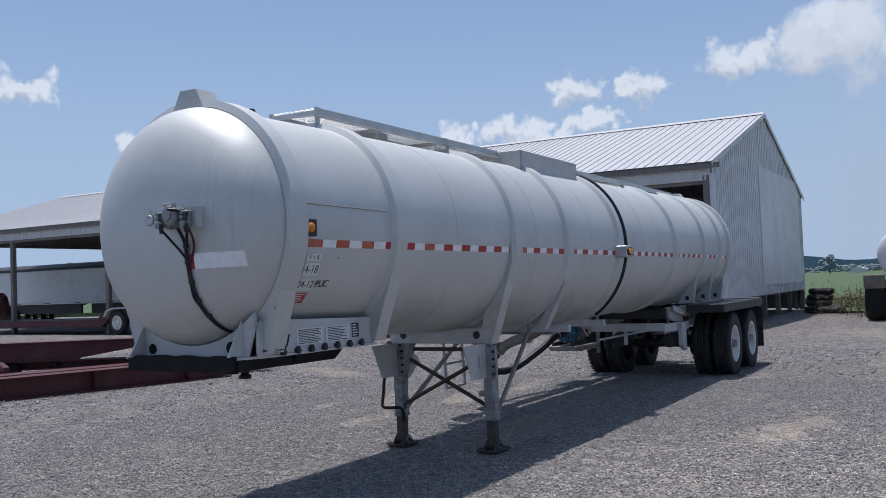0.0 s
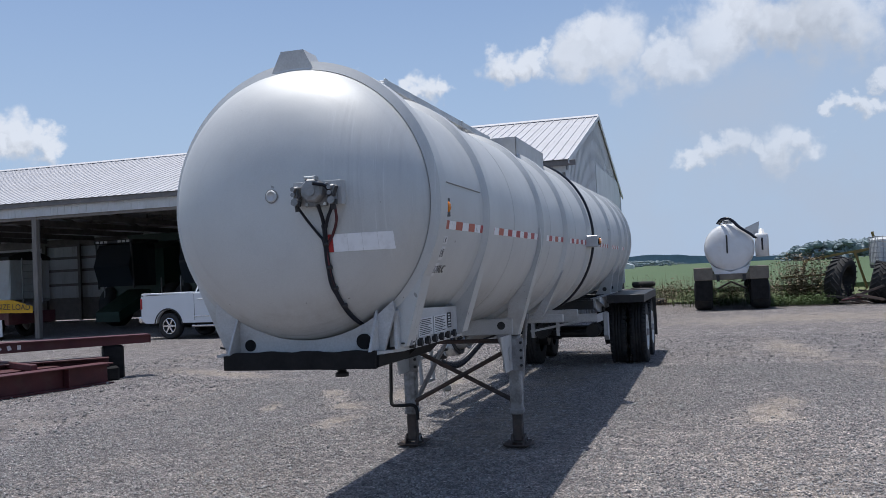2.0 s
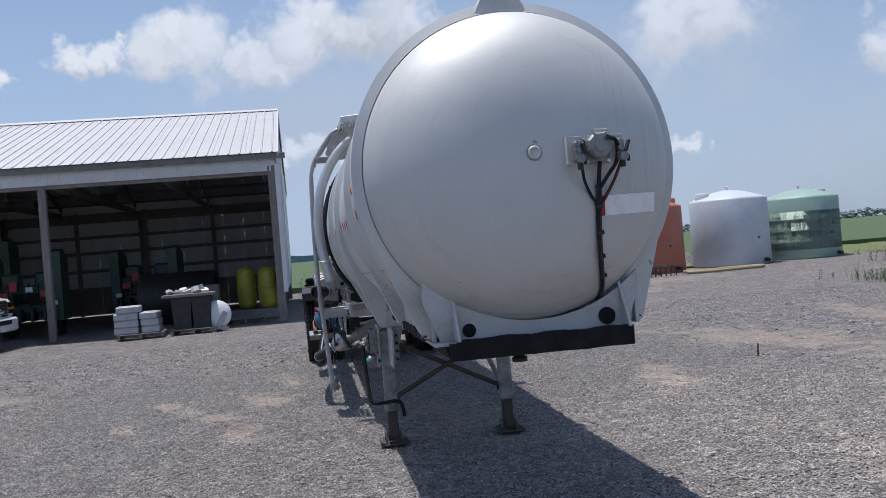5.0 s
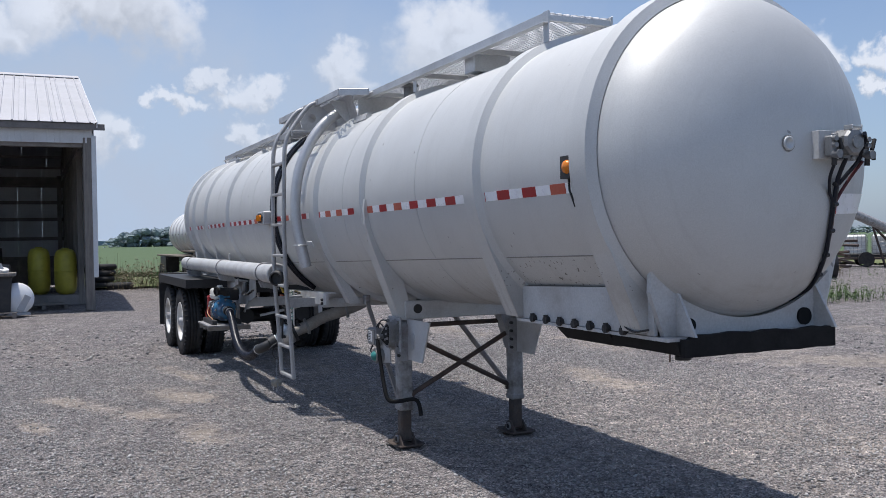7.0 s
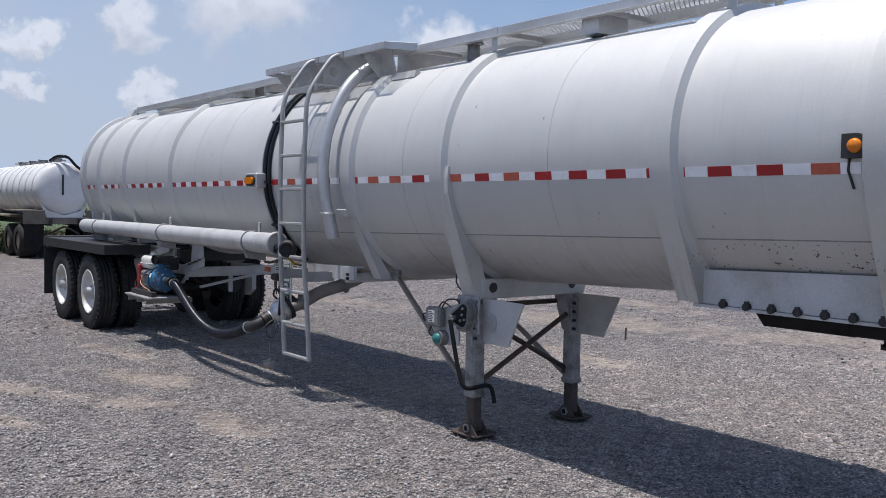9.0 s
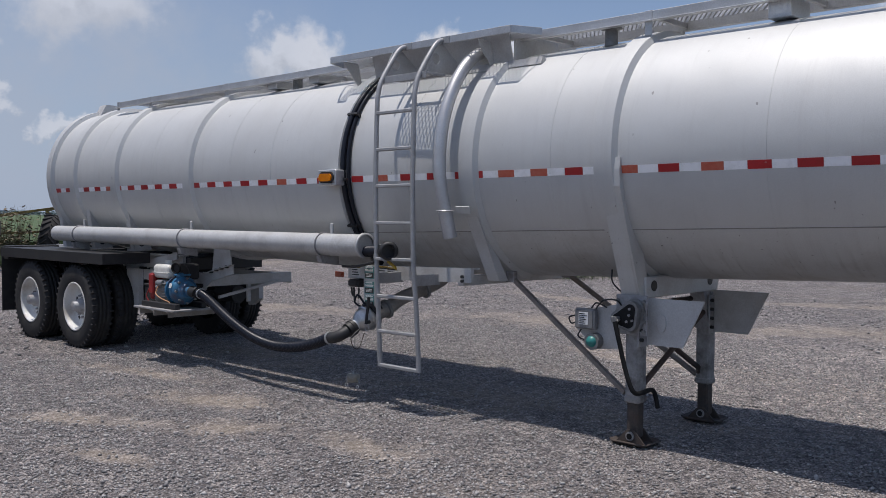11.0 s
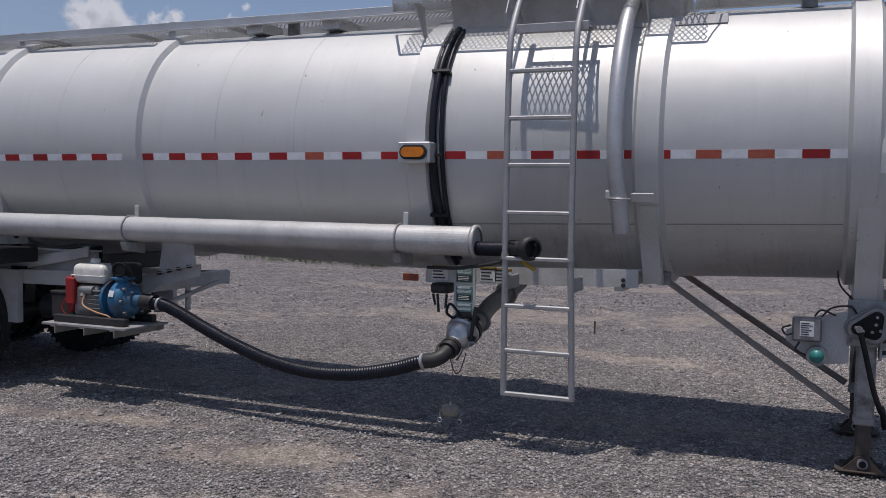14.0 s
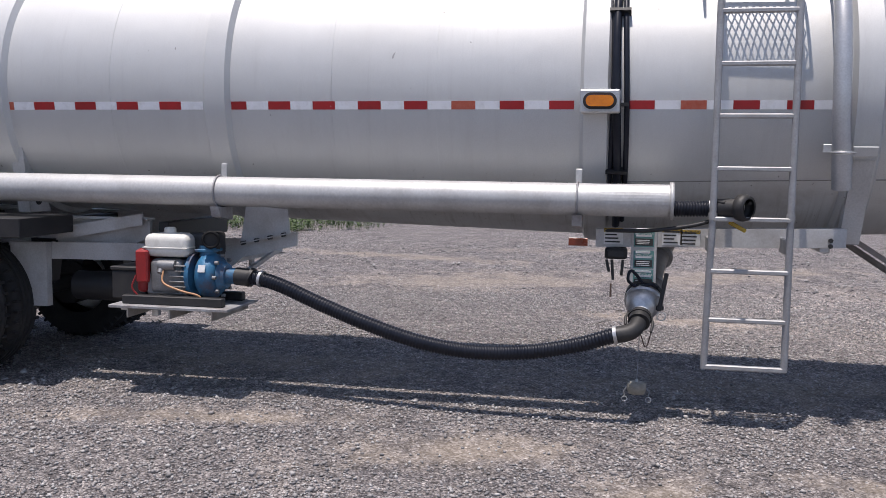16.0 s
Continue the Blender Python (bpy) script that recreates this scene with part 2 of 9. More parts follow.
    # shallow dents and oil-canning of the sheet
    wob = nd(t, "ShaderNodeTexNoise", Scale=2.3, Detail=2.0)
    L(co.outputs["Object"], wob.inputs["Vector"])
    dent = nd(t, "ShaderNodeBump", Strength=0.35, Distance=0.02)
    L(wob.outputs[0], dent.inputs["Height"])
    for n in t.nodes:
        if n.bl_idname == "ShaderNodeBump" and n != dent:
            L(dent.outputs[0], n.inputs["Normal"])
    # small dark nicks anywhere
    stain((0.16, 0.15, 0.14), streaks((1.0, 1.0, 0.5), 20.0, 0.795, 0.805, 0.6, 1.0))
    return ma


# worn bare patches in the gravel: x, y, half width, half length, turn (degrees)
BARE = ((-1.8, 6.55, 0.42, 0.95, 22), (-2.25, 5.5, 0.3, 0.7, 30), (-2.9, 6.6, 0.25, 0.7, 25), (-3.3, 5.4, 0.16, 0.5, 15), (-1.9, 4.4, 0.3, 0.6, 10),
        (2.9, 5.2, 0.35, 1.3, -10), (5.6, 7.5, 1.3, 3.0, 20), (7.0, 4.2, 1.0, 3.0, 35), (8.5, 9.5, 0.5, 3.5, -15), (3.6, 12.5, 0.6, 3.0, 10), (-6.5, 9.5, 0.5, 2.5, 65), (11.0, 5.5, 0.5, 3.0, 20), (5.0, 21.5, 5.5, 3.0, 0), (10.5, 25.0, 5.0, 1.6, 12), (-1.5, 8.2, 0.2, 1.2, 8), (0.15, 4.6, 0.75, 2.6, 4), (0.1, 8.6, 0.7, 2.2, -3))


def ground_material():
    """Crushed limestone: angular chips of mixed greys, finer ones with shade painted in between, and worn patches of
    tan dirt.
    """
    ma = bpy.data.materials.new("crushed_gravel")
    ma.use_nodes = True
    t = ma.node_tree
    L = t.links.new
    b = t.nodes["Principled BSDF"]
    co = nd(t, "ShaderNodeTexCoord")
    sep = nd(t, "ShaderNodeSeparateXYZ")
    L(co.outputs["Object"], sep.inputs[0])

    def m(op, a, c=None):
        n = nd(t, "ShaderNodeMath", operation=op)
        for i, v in enumerate((a, c)):
            if v is None:
                continue
            if isinstance(v, (int, float)):
                n.inputs[i].default_value = v
            else:
                L(v, n.inputs[i])
        return n.outputs[0]

    def rng(sock, a, c, lo=0.0, hi=1.0):
        r = nd(t, "ShaderNodeMapRange", interpolation_type="SMOOTHSTEP")
        r.inputs[1].default_value, r.inputs[2].default_value, r.inputs[3].default_value, r.inputs[4].default_value = a, c, lo, hi
        L(sock, r.inputs[0])
        return r.outputs[0]

    def mixc(fac, p, q, mode="MIX"):
        n = nd(t, "ShaderNodeMixRGB", blend_type=mode)
        for i, v in enumerate((fac, p, q)):
            if isinstance(v, (int, float)):
                n.inputs[i].default_value = v
            elif isinstance(v, tuple):
                n.inputs[i].default_value = (*v, 1)
            else:
                L(v, n.inputs[i])
        return n.outputs[0]

    def tex(kind, scale, **kw):
        n = nd(t, "ShaderNodeTex" + kind, Scale=scale, **kw)
        L(co.outputs["Object"], n.inputs["Vector"])
        return n
    v1, v2 = tex("Voronoi", 44.0), tex("Voronoi", 100.0)
    n_mid = tex("Noise", 2.1, Detail=9.0, Roughness=0.72)
    n_big = tex("Noise", 0.3, Detail=6.0, Roughness=0.6)
    n_fin = tex("Noise", 45.0, Detail=5.0, Roughness=0.75)
    mp = nd(t, "ShaderNodeMapping")
    mp.inputs["Scale"].default_value = (1.0, 0.3, 1)
    mp.inputs["Rotation"].default_value = (0, 0, radians(-14))
    L(co.outputs["Object"], mp.inputs[0])
    n_rut = nd(t, "ShaderNodeTexNoise", Scale=0.55, Detail=7.0, Roughness=0.62)
    L(mp.outputs[0], n_rut.inputs["Vector"])

    def chips(v, ramp):
        sp = nd(t, "ShaderNodeSeparateColor")
        L(v.outputs["Color"], sp.inputs[0])
        r = nd(t, "ShaderNodeValToRGB")
        e = r.color_ramp.elements
        e[0].position, e[0].color = ramp[0][0], (*ramp[0][1], 1)
        e[1].position, e[1].color = ramp[-1][0], (*ramp[-1][1], 1)
        for p, c in ramp[1:-1]:
            e.new(p).color = (*c, 1)
        L(sp.outputs[0], r.inputs[0])
        return r.outputs[0]
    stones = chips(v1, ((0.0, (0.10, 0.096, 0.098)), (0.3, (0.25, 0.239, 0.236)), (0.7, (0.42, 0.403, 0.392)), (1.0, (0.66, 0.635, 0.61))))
    shaded_grit = chips(v2, ((0.0, (0.10, 0.094, 0.094)), (0.5, (0.26, 0.246, 0.238)), (1.0, (0.50, 0.475, 0.452))))
    # the smaller chips in the gaps are coloured darker, as shade between stones
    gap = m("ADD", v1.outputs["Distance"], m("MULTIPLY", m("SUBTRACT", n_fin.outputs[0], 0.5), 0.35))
    col = mixc(rng(gap, 0.36, 0.5), stones, shaded_grit)
    col = mixc(0.85, col, mixc(rng(n_mid.outputs[0], 0.34, 0.66), (0.76, 0.76, 0.77), (1.22, 1.21, 1.19)), "MULTIPLY")
    n_clot = tex("Noise", 13.0, Detail=5.0, Roughness=0.8)
    col = mixc(1.0, col, mixc(rng(n_clot.outputs[0], 0.36, 0.64), (0.78, 0.78, 0.79), (1.22, 1.215, 1.21)), "MULTIPLY")
    v3 = tex("Voronoi", 17.0)
    s3 = nd(t, "ShaderNodeSeparateColor")
    L(v3.outputs["Color"], s3.inputs[0])
    col = mixc(1.0, col, mixc(s3.outputs[0], (0.72, 0.72, 0.73), (1.28, 1.27, 1.255)), "MULTIPLY")
    # bare patches, with chips lying in them
    near = None
    for x, y, hw, hl, turn in BARE:
        c, s = math.cos(radians(turn)), math.sin(radians(turn))
        dx, dy = m("SUBTRACT", sep.outputs[0], x), m("SUBTRACT", sep.outputs[1], y)
        u = m("DIVIDE", m("ADD", m("MULTIPLY", dx, c), m("MULTIPLY", dy, s)), hw)
        w = m("DIVIDE", m("SUBTRACT", m("MULTIPLY", dy, c), m("MULTIPLY", dx, s)), hl)
        d = m("SUBTRACT", 1.15, m("SQRT", m("ADD", m("MULTIPLY", u, u), m("MULTIPLY", w, w))))
        near = d if near is None else m("MAXIMUM", near, d)
    worn = m("ADD", m("MAXIMUM", near, -0.7), m("MULTIPLY", m("SUBTRACT", n_mid.outputs[0], 0.5), 3.8))
    worn = rng(worn, -0.2, 1.2, 0.0, 0.62)
    ruts = m("ADD", m("MULTIPLY", n_rut.outputs[0], 0.75), m("MULTIPLY", n_mid.outputs[0], 0.35))
    ruts = rng(ruts, 0.52, 0.74, 0.0, 0.4)
    bare = m("MULTIPLY", m("MAXIMUM", worn, ruts), rng(v1.outputs["Distance"], 0.05, 0.30, 0.35, 1.0))
    dirt = mixc(n_fin.outputs[0], (0.205, 0.170, 0.118), (0.125, 0.104, 0.074))
    dirt = mixc(rng(n_big.outputs[0], 0.35, 0.65), dirt, (0.17, 0.144, 0.105))
    col = mixc(bare, col, dirt)
    # an oval ahead of the trailer where the ground colour is multiplied paler
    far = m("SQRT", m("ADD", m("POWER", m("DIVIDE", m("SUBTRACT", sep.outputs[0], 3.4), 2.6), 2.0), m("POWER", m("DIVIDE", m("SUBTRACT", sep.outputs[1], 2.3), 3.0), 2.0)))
    pale_oval = rng(m("ADD", far, m("SUBTRACT", n_big.outputs[0], 0.5)), 0.5, 1.3, 1.0, 0.0)
    col = mixc(pale_oval, col, mixc(1.0, col, (1.32, 1.30, 1.26), "MULTIPLY"))
    col = mixc(1.0, col, (1.06, 1.02, 1.02), "MULTIPLY")
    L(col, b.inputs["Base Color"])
    b.inputs["Roughness"].default_value = 0.92
    b.inputs["Specular IOR Level"].default_value = 0.25
    h = m("ADD", m("MULTIPLY", v1.outputs["Distance"], -0.9), m("MULTIPLY", v2.outputs["Distance"], -0.4))
    sp = nd(t, "ShaderNodeSeparateColor")
    L(v1.outputs["Color"], sp.inputs[0])
    h = m("ADD", h, m("MULTIPLY", sp.outputs[1], 0.3))
    bp = nd(t, "ShaderNodeBump", Distance=0.05)
    L(rng(bare, 0.0, 0.8, 1.0, 0.3), bp.inputs["Strength"])
    L(h, bp.inputs["Height"])
    L(bp.outputs[0], b.inputs["Normal"])
    return ma


SHELL = shell_paint()
ALU = mat("brushed_aluminium", (0.56, 0.565, 0.57), (0.46, 0.46, 0.465), rough=0.45, metal=0.6, scale=4, fine=90, bump=0.08, stain=(0.3, 0.29, 0.27), stain_amt=0.3)
WHITE = mat("white_frame_paint", (0.53, 0.53, 0.525), (0.45, 0.445, 0.435), rough=0.45, scale=3, fine=80, bump=0.06, stain=(0.24, 0.19, 0.15), stain_scale=3.2, stain_amt=0.42)
GALV = mat("weathered_leg_paint", (0.40, 0.40, 0.41), (0.25, 0.245, 0.245), rough=0.6, metal=0.2, scale=9, fine=70, bump=0.25, stain=(0.12, 0.08, 0.06), stain_scale=6, stain_amt=0.7)
COUPLER = mat("greased_black_plate", (0.010, 0.010, 0.011), (0.02, 0.02, 0.02), rough=0.7, spec=0.15, scale=8, fine=60, bump=0.25, stain=(0.03, 0.027, 0.025), stain_scale=5, stain_amt=0.35)
BLACK = mat("black_steel", (0.018, 0.018, 0.02), (0.03, 0.029, 0.028), rough=0.55, scale=8, fine=60, bump=0.2, stain=(0.055, 0.05, 0.045), stain_scale=4, stain_amt=0.35)
RUST = mat("dark_rusty_steel", (0.05, 0.04, 0.036), (0.1, 0.065, 0.05), rough=0.75, scale=9, fine=80, bump=0.3)
RUBBER = mat("tyre_rubber", (0.022, 0.022, 0.024), (0.038, 0.037, 0.036), rough=0.78, scale=7, fine=90, bump=0.2, stain=(0.1, 0.09, 0.075), stain_scale=5, stain_amt=0.3, spec=0.3)
HOSE = mat("black_hose_rubber", (0.009, 0.011, 0.018), (0.015, 0.017, 0.025), rough=0.36, spec=0.28, scale=10, fine=120, bump=0.1)
RIM = mat("white_wheel_paint", (0.72, 0.72, 0.7), (0.6, 0.58, 0.54), rough=0.45, scale=6, fine=50, bump=0.1, stain=(0.3, 0.2, 0.12), stain_scale=4, stain_amt=0.5)
TAPE_R = mat("red_reflective_tape", (0.42, 0.018, 0.022), (0.36, 0.02, 0.02), rough=0.35, scale=20, fine=300, bump=0.05, rand=0.12)
TAPE_O = mat("faded_orange_tape", (0.47, 0.085, 0.045), (0.5, 0.14, 0.09), rough=0.45, scale=30, fine=300, bump=0.05)
TAPE_W = mat("white_reflective_tape", (0.9, 0.9, 0.91), (0.86, 0.86, 0.86), rough=0.3, scale=20, fine=300, bump=0.05, stain=(0.5, 0.48, 0.45), stain_scale=14, stain_amt=0.35)
AMBER = mat("amber_lens", (0.75, 0.23, 0.01), (0.6, 0.17, 0.01), rough=0.15, scale=20, fine=150, bump=0.2)
ROOF = mat("galvanised_roofing", (0.50, 0.49, 0.50), (0.43, 0.425, 0.43), rough=0.55, metal=0.35, scale=0.6, fine=20, bump=0.05, stain=(0.4, 0.38, 0.36), stain_scale=0.5, stain_amt=0.4)
CLAD = mat("white_wall_cladding", (0.66, 0.67, 0.68), (0.58, 0.585, 0.59), rough=0.5, scale=0.8, fine=30, bump=0.05, stain=(0.42, 0.4, 0.37), stain_scale=0.9, stain_amt=0.35)
TIMBER = mat("grey_weathered_timber", (0.24, 0.215, 0.19), (0.15, 0.135, 0.12), rough=0.85, scale=3, fine=40, bump=0.4, stretch=(6, 6, 0.6))
DARKTIM = mat("old_truss_timber", (0.27, 0.245, 0.23), (0.19, 0.175, 0.165), rough=0.9, scale=3, fine=40, bump=0.3)
CARWHITE = mat("white_car_paint", (0.70, 0.71, 0.72), (0.67, 0.68, 0.69), rough=0.2, scale=2, fine=40, bump=0.0, rvar=0.04)
CHROME = mat("chrome", (0.75, 0.75, 0.76), (0.6, 0.6, 0.6), rough=0.14, metal=1.0, scale=10, fine=80, bump=0.02)
DGLASS = glass("dark_tinted_glass")
RED = mat("red_oxide_steel", (0.095, 0.018, 0.022), (0.065, 0.016, 0.019), rough=0.6, scale=2.5, fine=40, bump=0.2, stain=(0.12, 0.08, 0.06), stain_scale=2, stain_amt=0.4)
BLUE = mat("blue_pump_casting", (0.035, 0.17, 0.31), (0.022, 0.11, 0.21), rough=0.5, scale=9, fine=90, bump=0.25, stain=(0.13, 0.055, 0.025), stain_scale=4.5, stain_amt=0.85)
CREAM = mat("white_fuel_tank_plastic", (0.72, 0.71, 0.66), (0.64, 0.63, 0.58), rough=0.35, scale=8, fine=80, bump=0.05, stain=(0.4, 0.36, 0.3), stain_scale=9, stain_amt=0.35)
ENGRED = mat("red_engine_plastic", (0.34, 0.02, 0.02), (0.25, 0.02, 0.02), rough=0.4, scale=10, fine=80, bump=0.1)
CAST = mat("dull_cast_metal", (0.3, 0.3, 0.3), (0.2, 0.2, 0.2), rough=0.5, metal=0.6, scale=12, fine=120, bump=0.2)
YELLOW = mat("yellow_poly_tank", (0.50, 0.44, 0.06), (0.40, 0.35, 0.05), rough=0.5, scale=4, fine=50, bump=0.05, stain=(0.3, 0.27, 0.1), stain_amt=0.3)
ORANGE = mat("orange_poly_tank", (0.44, 0.14, 0.08), (0.40, 0.12, 0.07), rough=0.5, scale=1.2, fine=30, bump=0.05, stain=(0.38, 0.19, 0.13), stain_amt=0.4)
POLYW = mat("white_poly_tank", (0.55, 0.585, 0.62), (0.48, 0.51, 0.55), rough=0.5, scale=1.2, fine=30, bump=0.05, stain=(0.4, 0.4, 0.38), stain_amt=0.3)
POLYG = mat("pale_green_poly_tank", (0.30, 0.42, 0.36), (0.26, 0.36, 0.31), rough=0.5, scale=1.2, fine=30, bump=0.05)
TANKWHITE = mat("white_tank_paint", (0.74, 0.75, 0.76), (0.68, 0.69, 0.7), rough=0.35, scale=2, fine=40, bump=0.03, stain=(0.45, 0.36, 0.28), stain_scale=1.5, stain_amt=0.35)
INK = mat("black_print", (0.02, 0.02, 0.022), (0.04, 0.04, 0.04), rough=0.6, bump=0)
STICKER = mat("white_sticker", (0.7, 0.7, 0.7), (0.62, 0.62, 0.6), rough=0.5, scale=15, fine=150, bump=0.05)
REDLABEL = mat("red_sticker", (0.45, 0.03, 0.04), (0.38, 0.03, 0.04), rough=0.5, scale=15, fine=150, bump=0.05)
TEAL = mat("teal_sticker", (0.10, 0.25, 0.24), (0.08, 0.2, 0.2), rough=0.5, bump=0.02)
LEAF = mat("weed_leaves", (0.10, 0.15, 0.045), (0.07, 0.11, 0.035), rough=0.7, scale=3, fine=30, bump=0)
DRY = mat("dry_weed_stalks", (0.20, 0.16, 0.10), (0.13, 0.10, 0.07), rough=0.85, scale=3, fine=30, bump=0)
CROP = mat("soybean_field_green", (0.052, 0.092, 0.030), (0.075, 0.112, 0.042), rough=0.85, scale=0.05, fine=1.5, bump=0.3, dist=0.1, stretch=(1, 3, 1))
# distance haze is put into the leaf colour as a pale blue-grey
TREES = mat("haze_tinted_woods", (0.19, 0.24, 0.255), (0.235, 0.285, 0.30), rough=0.9, scale=0.15, fine=2.5, bump=0.5, dist=0.6)
# the blue of these hills is aerial haze painted as base colour
HILLS = mat("haze_tinted_hills", (0.20, 0.27, 0.34), (0.16, 0.225, 0.29), rough=1.0, scale=0.01, fine=0.1, bump=0, spec=0)
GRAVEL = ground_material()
DARKGREEN = mat("dark_green_machine_paint", (0.02, 0.05, 0.032), (0.014, 0.038, 0.025), rough=0.4, scale=3, fine=40, bump=0.05)
GREY = mat("grey_moulded_plastic", (0.42, 0.43, 0.44), (0.36, 0.36, 0.37), rough=0.5, scale=4, fine=50, bump=0.08)
BANNER = mat("yellow_banner_cloth", (0.62, 0.36, 0.015), (0.55, 0.3, 0.015), rough=0.7, scale=5, fine=80, bump=0.2)


# ---- mesh building ----
class Mesh:
    """Collects vertices and faces."""

    def __init__(self):
        self.v, self.f, self.s, self.sharp = [], [], [], False

    def add(self, vs, fs, smooth=False):
        o = len(self.v)
        self.v += [tuple(p) for p in vs]
        self.f += [tuple(i + o for i in f) for f in fs]
        self.s += [smooth] * len(fs)
        return self

    def box(self, c, s, b=0.004, rot=None):
        """A box with chamfered edges."""
        h = [k / 2 for k in s]
        b = min(b, *(k * 0.45 for k in h))
        vs, idx = [], {}
        for sx in (-1, 1):
            for sy in (-1, 1):
                for sz in (-1, 1):
                    for ax in range(3):
                        p = [sx * (h[0] - b), sy * (h[1] - b), sz * (h[2] - b)]
                        p[ax] = (sx, sy, sz)[ax] * h[ax]
                        idx[sx, sy, sz, ax] = len(vs)
                        vs.append(p)
        fs = []
        for ax in range(3):
            u, w = [(1, 2), (2, 0), (0, 1)][ax]
            for sg in (-1, 1):
                q = []
                for a, d in ((-1, -1), (1, -1), (1, 1), (-1, 1)):
                    k = [0, 0, 0]
                    k[ax], k[u], k[w] = sg, a, d
                    q.append(idx[k[0], k[1], k[2], ax])
                fs.append(q if sg > 0 else q[::-1])
            for a in (-1, 1):
                for d in (-1, 1):
                    k0, k1 = [0, 0, 0], [0, 0, 0]
                    k0[ax], k0[u], k0[w] = -1, a, d
                    k1[ax], k1[u], k1[w] = 1, a, d
                    q = [idx[(*k0, u)], idx[(*k1, u)], idx[(*k1, w)], idx[(*k0, w)]]
                    fs.append(q if a * d > 0 else q[::-1])
        for sx in (-1, 1):
            for sy in (-1, 1):
                for sz in (-1, 1):
                    q = [idx[sx, sy, sz, k] for k in range(3)]
                    fs.append(q if sx * sy * sz > 0 else q[::-1])
        m = Matrix.Translation(c) @ (rot.to_4x4() if rot is not None else Matrix())
        return self.add([m @ Vector(p) for p in vs], fs)

    def cyl(self, p, q, r, r2=None, n=20, caps=True, smooth=True):
        """A cylinder or cone from p to q."""
        p, q = Vector(p), Vector(q)
        r2 = r if r2 is None else r2
        ax = (q - p).normalized()
        u = ax.orthogonal().normalized()
        w = ax.cross(u)
        vs = []
        for c, k in ((p, r), (q, r2)):
            for i in range(n):
                a = 2 * math.pi * i / n
                vs.append(c + (u * math.cos(a) + w * math.sin(a)) * k)
        self.add(vs, [(i, (i + 1) % n, n + (i + 1) % n, n + i) for i in range(n)], smooth)
        if caps:
            self.add(vs[:n], [tuple(range(n))[::-1]])
            self.add(vs[n:], [tuple(range(n))])
        return self

    def sweep(self, pts, r, n=12, closed=False, smooth=True):
        """A round bar along points; r a number or a list."""
        P = [Vector(p) for p in pts]
        k = len(P)
        vs, prev = [], None
        for i, p in enumerate(P):
            a = P[(i - 1) % k] if closed or i else P[0]
            b = P[(i + 1) % k] if closed or i < k - 1 else P[-1]
            d = (b - a).normalized()
            u = (prev - d * prev.dot(d)).normalized() if prev is not None and (prev - d * prev.dot(d)).length > 1e-5 else d.orthogonal().normalized()
            prev = u
            w = d.cross(u)
            rr = r[i] if isinstance(r, (list, tuple)) else r
            vs += [p + (u * math.cos(2 * math.pi * j / n) + w * math.sin(2 * math.pi * j / n)) * rr for j in range(n)]
        fs = []
        for i in range(k if closed else k - 1):
            o, q = i * n, ((i + 1) % k) * n
            fs += [(o + j, o + (j + 1) % n, q + (j + 1) % n, q + j) for j in range(n)]
        self.add(vs, fs, smooth)
        if not closed:
            self.add(vs[:n], [tuple(range(n))[::-1]])
            self.add(vs[-n:], [tuple(range(n))])
        return self

    def lathe(self, prof, m=None, n=48, smooth=True, arc=None):
        """Turns (radius, height) round z, then placed by m."""
        m = m or Matrix()
        full = arc is None
        a0, a1 = (0, 2 * math.pi) if full else arc
        cols = n if full else n + 1
        vs = [m @ Vector((r * math.cos(a0 + (a1 - a0) * j / n), r * math.sin(a0 + (a1 - a0) * j / n), z)) for r, z in prof for j in range(cols)]
        fs = []
        for i in range(len(prof) - 1):
            for j in range(n):
                k = (j + 1) % cols
                fs.append((i * cols + j, i * cols + k, (i + 1) * cols + k, (i + 1) * cols + j))
        return self.add(vs, fs, smooth)

    def prism(self, poly, axis, a, b):
        """A flat outline pushed along an axis from a to b; the outline gives the other two coordinates in order."""
        def put(p, k):
            q = list(p)
            q.insert("xyz".index(axis), k)
            return q
        n = len(poly)
        vs = [put(p, a) for p in poly] + [put(p, b) for p in poly]
        area = sum(poly[i][0] * poly[(i + 1) % n][1] - poly[(i + 1) % n][0] * poly[i][1] for i in range(n))
        flip = (area > 0) == (axis == "y")
        lo, hi = (a, b)
        if lo > hi:
            flip = not flip
        fs = [tuple(range(n))[::-1], tuple(range(n, 2 * n))] + [(i, (i + 1) % n, n + (i + 1) % n, n + i) for i in range(n)]
        if flip:
            fs = [f[::-1] for f in fs]
        return self.add(vs, fs)

    def data(self, name, material):
        me = bpy.data.meshes.new(name)
        me.from_pydata(self.v, [], self.f)
        me.polygons.foreach_set("use_smooth", self.s)
        for k in material if isinstance(material, (list, tuple)) else (material,):
            me.materials.append(k)
        me.update()
        if self.sharp:
            me.set_sharp_from_angle(angle=0.5)
        return me


def part(name, mesh, material, parent=None, label="", m=None):
    ob = new(name, mesh.data(name, material) if isinstance(mesh, Mesh) else mesh)
    if parent is not None:
        ob.parent = parent
    if m is not None:
        ob.matrix_basis = m
    return tagged(ob, label) if label else ob


def thing(name, label, category, group="", kind="", m=None):
    ob = new(name)
    ob.empty_display_size = 0.2
    if m is not None:
        ob.matrix_basis = m
    return tagged(ob, label, category, group, kind)


def setting(name, mesh, material, label, category):
    return tagged(part(name, mesh, material), label, category, kind="structure")


